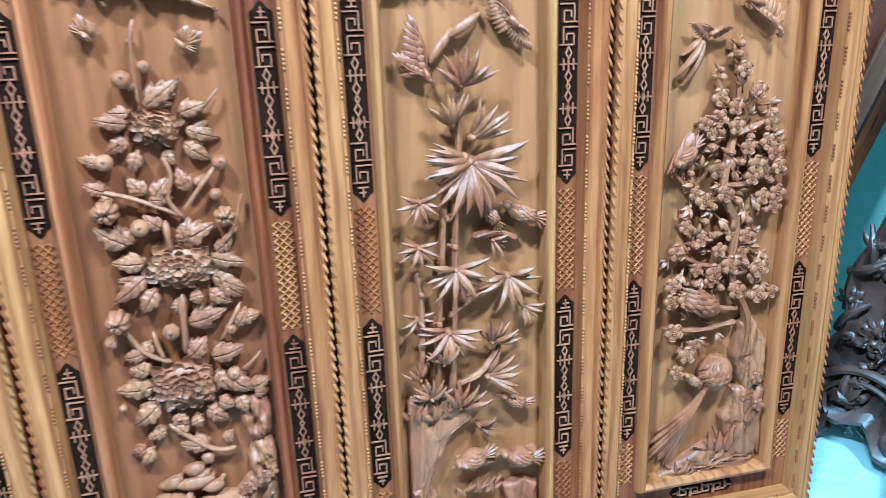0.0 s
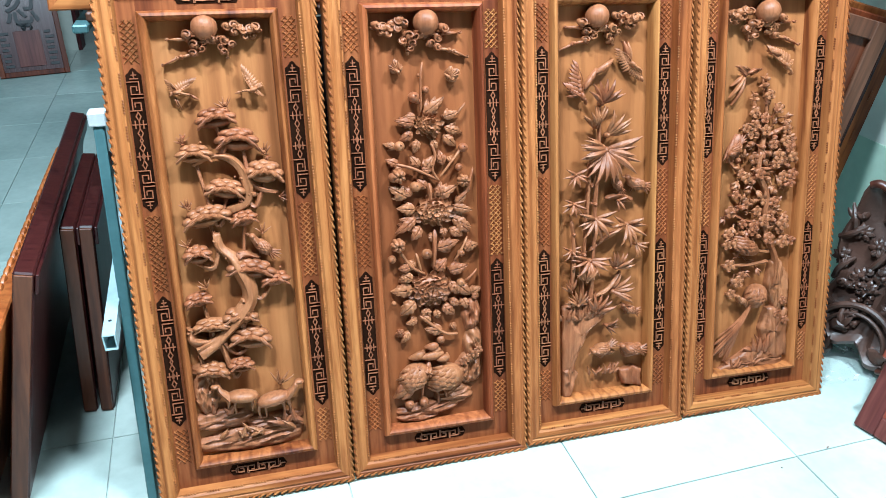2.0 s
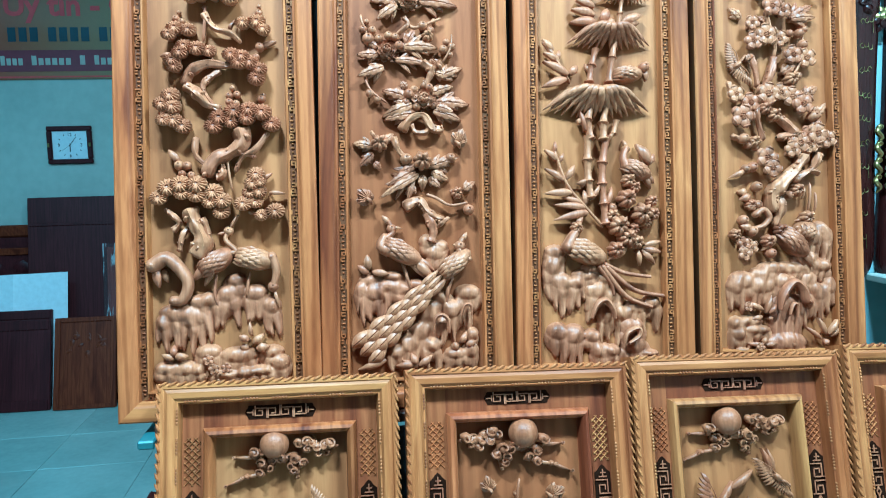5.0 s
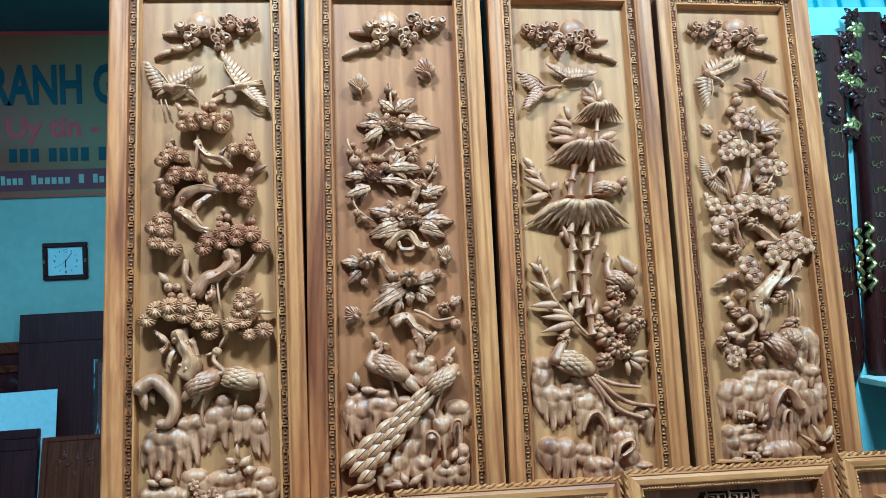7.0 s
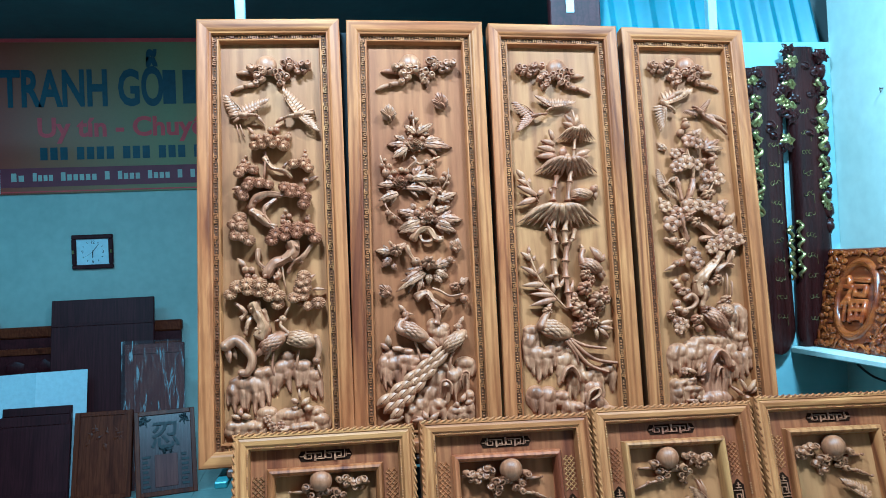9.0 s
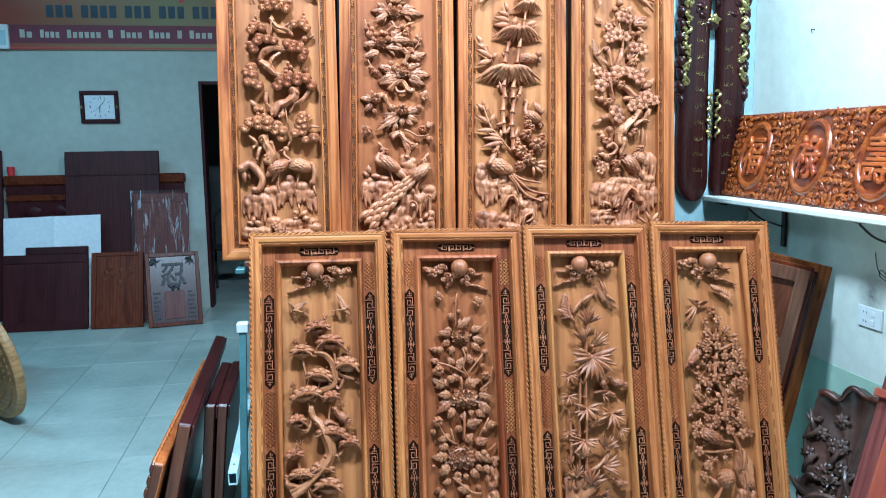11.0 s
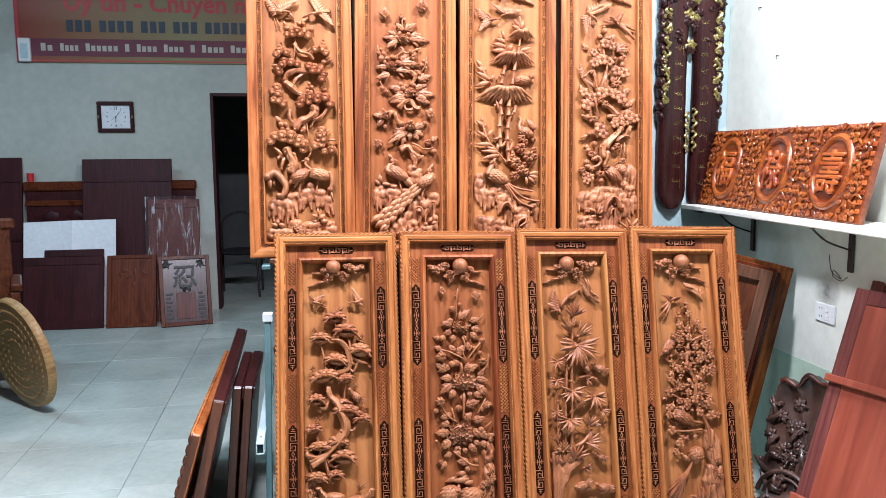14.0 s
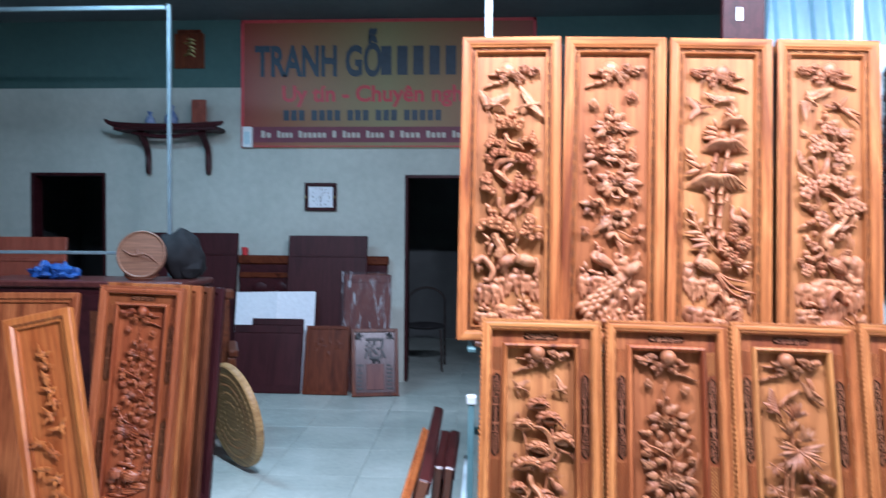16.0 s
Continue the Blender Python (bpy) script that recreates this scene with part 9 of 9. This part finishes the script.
t = thing("wall_plaque", pose(-3.985, YB - 0.006, 3.03, 90), "square red wooden plaque with a gold character on the teal band", "plaque")
boxed("board", (0, 0, 0), (0.30, 0.34, 0.02), PAN_RED, t, 0.006)
boxed("arched_top", (0.03, 0.34, 0), (0.27, 0.375, 0.02), PAN_RED, t, 0.012)
g = Geo()
for k in range(5):
    g.tube([(0.10 + 0.03 * (k % 3), 0.12 + 0.04 * k, 0.022), (0.16 + 0.02 * (k % 2), 0.14 + 0.035 * k, 0.026), (0.21, 0.11 + 0.04 * k, 0.022)], [0.006, 0.014, 0.006], 6)
part("gold_character", g, GOLD, t, "gold brush strokes")

# door frames
for nm, (a, b, h) in (("door_1", D1), ("door_2", D2)):
    t = thing(nm, pose(0, 0, 0), "dark open doorway with a narrow brown frame", "doorway", "", "structure")
    for x in (a, b - 0.03):
        boxed("jamb", (x + 0.001, YB - 0.012, 0), (x + 0.029, YB + 0.15, h - 0.001), MAROON, t, 0.003)
    boxed("lintel", (a + 0.03, YB - 0.012, h - 0.03), (b - 0.03, YB + 0.15, h - 0.001), MAROON, t, 0.003)
t = thing("metal_chair", pose(-1.58, YB + 0.75, -0.0), "black tubular metal chair in the dim back room", "chair")
g = Geo()
g.tube([(0.2 * math.cos(a), 0.2, 0.69 + 0.15 * math.sin(a)) for a in [math.pi * k / 10 for k in range(11)]], 0.012, 7)
g.tube([(-0.2, 0.2, 0.0), (-0.2, 0.2, 0.4), (-0.2, 0.2, 0.69)], 0.012, 7)
g.tube([(0.2, 0.2, 0.0), (0.2, 0.2, 0.4), (0.2, 0.2, 0.69)], 0.012, 7)
part("back_frame", g, BLACK_METAL, t)
g = Geo()
g.blob((0, 0, 0.45), (0.22, 0.22, 0.035), 0, 16, 8)
part("seat", g, BLACK_CLOTH_AND_SHADE, t)
for x in (-0.18, 0.18):
    g = Geo()
    g.tube([(x, -0.18, 0.43), (x * 1.1, -0.2, 0.0)], 0.012, 7)
    part("leg", g, BLACK_METAL, t)


# ---- boards against the back wall ----
def stood_panel(name, x0, x1, y0, h, lean, material, label, group="", strips=(), frame_mat=None):
    t = thing(name, pose(x0, y0, 0.003, 90 - lean), label, "board", group)
    W = x1 - x0
    boxed("panel", (0, 0, -0.03), (W, h, 0), material, t, 0.004)
    fm = frame_mat or material
    for v0, v1 in strips:
        boxed("cross_strip", (0.012, v0, 0.001), (W - 0.012, v1, 0.008), fm, t, 0.002)
    return t


stood_panel("maroon_board", -3.215, -2.575, 4.17, 0.61, 14, MAROON, "maroon cabinet door leaning on other boards", "boards at the back wall", ((0.0, 0.07), (0.54, 0.605)))
t = stood_panel("maroon_board", -3.08, -2.60, 4.26, 0.66, 14, MAROON, "maroon framed board behind a cabinet door", "boards at the back wall", ((0.60, 0.65),))
t = stood_panel("brown_carved_board", -2.545, -2.145, 4.15, 0.615, 16, PAN_RED, "red-brown board with a faint carved scene, leaning at the back", "boards at the back wall", (), PAN_RED)
for lo, hi in (((0, 0, 0.001), (0.035, 0.615, 0.010)), ((0.365, 0, 0.001), (0.40, 0.615, 0.010)), ((0.035, 0, 0.001), (0.365, 0.03, 0.010)), ((0.035, 0.585, 0.001), (0.365, 0.615, 0.010))):
    boxed("frame_bar", lo, hi, PAN_RED, t, 0.003)
for k in range(12):
    g = Geo()
    x, y = rnd(0.07, 0.33), rnd(0.36, 0.55)
    g.blob((x, y, 0.001), (rnd(0.015, 0.03), rnd(0.008, 0.016), 0.004), rnd(0, 180), 8, 5, 0.5, k)
    g.leaf((x, y, 0.0), 0.04, 0.015, rnd(0, 360), 0.02, 0.3)
    part("carved_leaf", g, PAN_RED, t)


def endurance_plaque():
    t = thing("framed_plaque", basis((-2.088, 4.085, 0.003), (0.40, 0.085, 0), (-0.02, 0.165, 0.585)), "dark brown framed plaque with one raised brush character", "plaque", "boards at the back wall")
    W, H = 0.415, 0.60
    m2 = PAN_RED
    boxed("panel", (0, 0, -0.02), (W, H, 0), PLAQUE_SHEEN, t, 0.003)
    for lo, hi in (((0, 0, 0.001), (0.032, H, 0.014)), ((W - 0.032, 0, 0.001), (W, H, 0.014)), ((0.032, 0, 0.001), (W - 0.032, 0.032, 0.014)), ((0.032, H - 0.032, 0.001), (W - 0.032, H, 0.014))):
        boxed("frame_bar", lo, hi, m2, t, 0.004)
    lettering("character", "\u5fcd", 0.21, pose(W / 2, 0.345, 0.005), INK, t, 0.006, "CENTER", 1.0, "raised dark brush character", 0.003)
    boxed("blank_tablet", (0.13, 0.06, 0.001), (W - 0.13, 0.285, 0.006), DARK_RED, t, 0.003)
    for side in (0, 1):
        for k in range(7):
            x = 0.048 + side * (W - 0.096 - 0.055)
            boxed("text_bar", (x, 0.06 + 0.034 * k, 0.001), (x + rnd(0.035, 0.055), 0.078 + 0.034 * k, 0.005), INK, t, 0.001)
    for cx, cy in ((0.075, 0.53), (W - 0.075, 0.53), (W / 2, 0.315)):
        g = Geo()
        for k in range(6):
            g.blob((cx + rnd(-0.04, 0.04), cy + rnd(-0.02, 0.02), 0.002), (0.016, 0.010, 0.007), rnd(0, 180), 8, 5, 0.4, k)
            g.leaf((cx, cy, 0.003), 0.045, 0.016, rnd(0, 360), 0.15, 0.3)
        part("corner_carving", g, INK, t)


PLAQUE_SHEEN = wood("shiny_mauve_brown_wood", (0.040, 0.018, 0.020), (0.06, 0.028, 0.031), (0.085, 0.042, 0.046), "y", 0.24, 0.0)
PLAQUE_SHEEN.node_tree.nodes["Principled BSDF"].inputs["Specular IOR Level"].default_value = 0.5
endurance_plaque()
stood_panel("tall_maroon_board", -2.805, -2.05, 4.45, 1.425, 9, MAROON, "tall dark maroon panelled door against the back wall", "boards at the back wall", ((1.22, 1.24), (0.05, 0.08), (0.42, 0.445)))
stood_panel("tall_maroon_board", -4.25, -3.345, 4.60, 1.44, 8, MAROON, "tall dark maroon panelled door against the back wall", "boards at the back wall", ((1.22, 1.24), (0.05, 0.08), (0.7, 0.72)))
t = thing("long_headboard", pose(-3.32, 4.76, 0), "long dark brown carved headboard standing against the wall", "headboard", "boards at the back wall")
boxed("panel", (0, 0, 0), (1.45, 0.035, 1.13), MAROON, t, 0.004)
boxed("top_moulding", (-0.01, -0.02, 1.13), (1.46, 0.05, 1.215), PAN_RED, t, 0.012)
boxed("lower_moulding", (0, -0.014, 1.0), (1.45, -0.001, 1.05), PAN_RED, t, 0.006)
for k in range(6):
    g = Geo()
    g.blob((0.2 + 0.22 * k, -0.002, 0.9), (0.07, 0.012, 0.05), 0, 10, 6, 0.4, k)
    part("carved_boss", g, MAROON, t)
g = Geo()
rows = [[(0.03 * p * math.cos(2 * math.pi * j / 14), 0.03 * p * math.sin(2 * math.pi * j / 14), 0.075 * q) for j in range(14)] for p, q in ((0.85, 0), (1, 0.85), (1, 1), (0.9, 1), (0.8, 0.1))]
g.grid(rows, False, True)
g.f.append(tuple(range(14)))
solid("red_cup", g, RED_PLASTIC, "small red plastic cup standing on the headboard", "cup", pose(-3.27, 4.775, 1.216))
t = thing("white_sheet_board", pose(-3.255, 4.30, 0.003, 78), "white folded sheet of board standing behind cabinet doors", "sheet")
g = Geo()
rows = [[(x, 0.0, z), (x, 0.45, z), (x, 0.895 + 0.02 * x, z + 0.004)] for x, z in ((0, -0.012), (0.15, -0.003), (0.30, 0.003), (0.39, 0.010), (0.395, 0.011), (0.41, 0.006), (0.55, -0.004), (0.75, -0.008))]
g.grid(rows)
g.grid([[(q[0], q[1], q[2] - 0.003) for q in r] for r in reversed(rows)])
g.grid([[(r[-1][0], r[-1][1], r[-1][2] - 0.003) for r in rows], [r[-1] for r in rows]])
g.grid([[q for q in rows[-1]], [(q[0], q[1], q[2] - 0.003) for q in rows[-1]]])
part("sheet", g, PAPER, t, "", True, 20)
t = stood_panel("wrapped_board", -2.225, -1.795, 4.31, 1.065, 8, DARK_RED, "dark panel wrapped in wrinkled clear plastic film", "boards at the back wall", ((0.02, 0.06), (0.99, 1.03)))
g = Geo()
rows = []
for i in range(22):
    row = []
    for j in range(26):
        u, v = -0.02 + 0.49 * i / 21, 0.0 + 1.09 * j / 25
        row.append((u, v, 0.016 + 0.010 * noise.noise(Vector((u * 40, v * 7, 1))) + 0.004 * noise.noise(Vector((u * 90, v * 30, 5)))))
    rows.append(row)
g.grid(rows)
part("plastic_film", g, CLEAR, t, "wrinkled clear plastic film")


# ---- carved round disc and stack of panels at the left ----
def round_disc(m, R, label, material):
    t = thing("round_carving", m, label, "carved disc")
    g = Geo()
    n = 56
    rows = []
    prof = [(0.0, 0.03)]
    for k in range(1, 15):
        f = k / 15
        prof.append((f, 0.03 + 0.003 * math.sin(k * 2.4) - 0.004 * f))
    prof += [(0.955, 0.030), (0.985, 0.022), (1.0, 0.008), (1.0, -0.012), (0.95, -0.02)]
    for f, z in prof:
        rows.append([(R * f * math.cos(2 * math.pi * j / n), R * f * math.sin(2 * math.pi * j / n), z) for j in range(n)])
    g.grid(rows, False, True)
    g.f.append(tuple(len(g.v) - 1 - i for i in range(n)))
    part("disc", g, material, t)
    for ring, (f, cnt) in enumerate(((0.28, 14), (0.46, 24), (0.62, 34), (0.80, 44))):
        g = Geo()
        for k in range(cnt):
            a = 2 * math.pi * k / cnt
            g.blob((R * f * math.cos(a), R * f * math.sin(a), 0.031), (R * 0.045, R * 0.022, 0.004), math.degrees(a) + 60, 7, 4)
        part("carved_ring", g, material, t)


round_disc(basis((-2.425, 2.03, 0.340), (0.70, -0.68, -0.06), (-0.17, -0.06, 0.94)), 0.325, "large round tan carved wooden disc leaning by the panels", STRAW)
t = copy_thing(lower[1], pose(-2.95, 1.19, 0.004, 82, 0, 2) @ pose(0, 0, 0, 0, 0, -2.0))
tagged(t, "reddish carved panel standing in front of a stack of panels", "carved panel", "stack of panels")
for piece in t.children_recursive:
    for slot in piece.material_slots:
        if slot.material in (WOOD_V, WOOD_H, WOOD_FIELD, WOOD_RED, WOOD_CUT):
            slot.link = "OBJECT"
            slot.material = STACK_RED


def plain_framed(m, W, H, label, mat, group):
    t = thing("framed_picture", m, label, "framed panel", group)
    frame_sides(t, W, H, [(0, -0.04), (0, -0.003), (0.004, 0), (0.03, 0), (0.04, -0.012), (0.05, -0.012), (0.055, -0.03), (0, -0.04)], 0, 0, ("rail", "stile"), (mat, mat))
    boxed("ground_board", (0.05, 0.05, -0.036), (W - 0.05, H - 0.05, -0.024), mat, t, 0.001)
    return t


for k in range(4):
    plain_framed(pose(-2.935 + 0.035 * k, 1.255 + 0.075 * k, 0.012, 82, 0, 2) @ pose(0, 0, 0, 0, 0, -1.6), 0.44, 1.19 - 0.01 * k, "brown framed panel standing in a stack", (WOOD_V, WOOD_RED, BROWN, MAROON)[k], "stack of panels")
gp = plain_framed(basis((-2.70, 0.42, 0.004), (0.96, 0.08, 0.21), (-0.29, 0.15, 0.94)), 0.29, 1.12, "bright orange carved panel leaning aslant at the side", ORANGE, "panels at the side")
for k in range(16):
    g = Geo()
    x, y = 0.135 + rnd(-0.055, 0.055), 0.16 + 0.052 * k
    g.blob((x, y, -0.018), (0.022, 0.014, 0.012), rnd(0, 180), 9, 6, 0.4, k)
    for i in range(4):
        g.leaf((x, y, -0.014), rnd(0.03, 0.055), 0.016, rnd(0, 360), 0.25, rnd(-0.3, 0.3))
    part("carved_spray", g, ORANGE, gp)
plain_framed(pose(-3.50, 1.05, 0.004, 78, 0, 6), 0.5, 1.16, "reddish framed panel standing at the side", WOOD_RED, "panels at the side")
plain_framed(pose(-3.32, 0.15, 0.004, 80, 0, 10), 0.42, 0.62, "low reddish framed panel standing at the side", WOOD_RED, "panels at the side")

# wooden chair behind the disc
t = thing("wooden_chair", pose(-2.86, 2.45, 0, 0, 0, 20), "brown carved wooden armchair behind the round disc", "chair")
boxed("seat", (-0.25, -0.24, 0.40), (0.25, 0.24, 0.44), BROWN, t, 0.01)
boxed("backrest", (-0.24, 0.20, 0.50), (0.24, 0.24, 0.98), BROWN, t, 0.015)
boxed("top_rail", (-0.27, 0.19, 0.98), (0.27, 0.25, 1.05), BROWN, t, 0.02)
for sx in (-1, 1):
    boxed("arm", (sx * 0.26 - 0.03, -0.25, 0.64), (sx * 0.26 + 0.03, 0.20, 0.69), BROWN, t, 0.012)
    for yy in (-0.23, 0.20):
        boxed("leg", (sx * 0.25 - 0.025, yy - 0.025, 0), (sx * 0.25 + 0.025, yy + 0.025, 0.64 if yy < 0 else 0.40), BROWN, t, 0.006)

# dark cabinet with things on it
t = thing("low_cabinet", pose(-4.35, 2.35, 0), "dark brown wooden cabinet with a moulded top", "cabinet")
boxed("body", (0, 0, 0.08), (1.45, 0.5, 1.08), MAROON, t, 0.006)
boxed("top", (-0.03, -0.03, 1.08), (1.48, 0.52, 1.125), DARK_RED, t, 0.01)
boxed("plinth", (0.03, 0.03, 0), (1.42, 0.47, 0.08), MAROON, t, 0.004)
for x in (0.03, 0.75):
    dr = boxed("cabinet_door", (x, -0.018, 0.14), (x + 0.67, -0.001, 1.04), MAROON, t, 0.005)
    boxed("door_panel", (x + 0.1, -0.026, 0.25), (x + 0.57, -0.019, 0.93), BROWN, dr, 0.006)
DISH_TAN = wood("pinkish_tan_wood", (0.15, 0.065, 0.035), (0.21, 0.095, 0.052), (0.27, 0.13, 0.075), "x", 0.5, 0.0)
t = thing("round_carving", pose(-3.23, 2.50, 1.295, 78, 0, 8), "round pinkish-tan wooden dish with a carved branch standing on the cabinet", "carved disc")
g = Geo()
n = 48
g.grid([[(0.165 * f * math.cos(2 * math.pi * j / n), 0.165 * f * math.sin(2 * math.pi * j / n), z) for j in range(n)] for f, z in ((0.02, 0.022), (0.6, 0.020), (0.88, 0.018), (0.94, 0.026), (0.985, 0.022), (1.0, 0.008), (0.97, -0.012), (0.02, -0.014))], False, True)
part("disc", g, DISH_TAN, t)
g = Geo()
g.tube([(-0.12, 0.03, 0.022), (-0.05, -0.01, 0.028), (0.03, 0.0, 0.028), (0.11, -0.06, 0.022)], [0.004, 0.008, 0.007, 0.003], 7)
for k in range(9):
    a = 0.7 * k
    petal(g, (-0.06 + 0.014 * k, -0.005), (-0.06 + 0.014 * k + 0.04 * math.cos(a), 0.045 * math.sin(a)), 0.018, 0.024, 0.0, 0.3, 0.004)
part("carved_branch", g, DISH_TAN, t)
g = Geo()
g.tube([(-0.11, -0.13, -0.02), (-0.06, -0.165, 0.01), (0.06, -0.165, 0.01), (0.11, -0.13, -0.02)], [0.008, 0.011, 0.011, 0.008], 8)
part("stand", g, BROWN, t, "small dark stand")
g = Geo()
g.blob((0, 0, 0.17), (0.15, 0.12, 0.17), 0, 28, 18, 0.25, 2)
g.blob((-0.09, 0.02, 0.22), (0.07, 0.07, 0.10), 0, 20, 12, 0.4, 4)
g.blob((0.07, 0.0, 0.10), (0.10, 0.09, 0.10), 0, 20, 12, 0.3, 6)
solid("black_cloth_bag", g, BLACK_CLOTH_AND_SHADE, "black cloth bag lying on the cabinet behind the dish", "bag", pose(-3.02, 2.66, 1.126))
g = Geo()
for k in range(7):
    g.blob((-0.10 + 0.035 * k, 0.02 * math.sin(k * 2.1), 0.045 + 0.012 * math.sin(k * 1.7)), (0.065, 0.05, 0.045), 40 * k, 18, 12, 0.9, 7 + k)
solid("blue_plastic_bag", g, BLUE_BAG, "crumpled blue plastic bag lying on the cabinet", "plastic bag", pose(-3.85, 2.52, 1.126))
stood_panel("tall_maroon_board", -5.35, -4.33, 3.35, 1.40, 6, RED_BROWN, "red-brown board standing behind the cabinet", "boards at the side", ((1.2, 1.23),))

# white pole frame
t = thing("pole_frame", pose(0, 0, 0), "white painted steel pole frame reaching the ceiling", "frame")
for lo, hi, nm in (((-3.266, 2.986, 0), (-3.238, 3.014, 3.12), "post"), ((-6.0, 2.985, 3.08), (-3.274, 3.015, 3.11), "top_bar"), ((-6.0, 2.985, 1.275), (-3.274, 3.015, 1.30), "cross_bar"), ((-5.98, 2.98, 0), (-5.94, 3.02, 3.07), "post")):
    boxed(nm, lo, hi, POLE_GREY, t, 0.004)

# ---- small litter on the floor in front of the panels ----
g = Geo()
for k in range(60):
    x, y = rnd(-1.6, 1.0), rnd(-1.5, -0.08)
    g.blob((x, y, 0.0016), (rnd(0.002, 0.007), rnd(0.0015, 0.003), 0.0012), rnd(0, 180), 6, 4, 0.5, k)
solid("wood_chips", g, PALE_BROWN, "small wood chips scattered on the tiled floor", "wood chips", None, "", "stuff")


# ---- floor tiles ----
def floor_tiles():
    S, gap = 0.557, 0.0011
    g = Geo()
    g.soft_box((-S / 2 + gap, -S / 2 + gap, -0.008), (S / 2 - gap, S / 2 - gap, 0.0), 0.0012)
    me = g.mesh("tile", False)
    me.materials.append(TILE)
    m = pose(-1.64, 1.415, 0, 0, 0, 1.4)
    for i in range(-10, 7):
        for j in range(-11, 8):
            q = m @ Vector(((i + 0.5) * S, (j + 0.5) * S, 0))
            if XL + 0.1 < q.x < RX + 0.2 and YF + 0.1 < q.y < YB + 1.6:
                ob = new("tile", me)
                ob.parent = floor
                ob.matrix_local = Matrix.Translation((q.x, q.y, rndz(0.0006))) @ pose(0, 0, 0, 0, 0, 1.4)


def rndz(a):
    return random.uniform(-a, a)


random.seed(5)
floor_tiles()
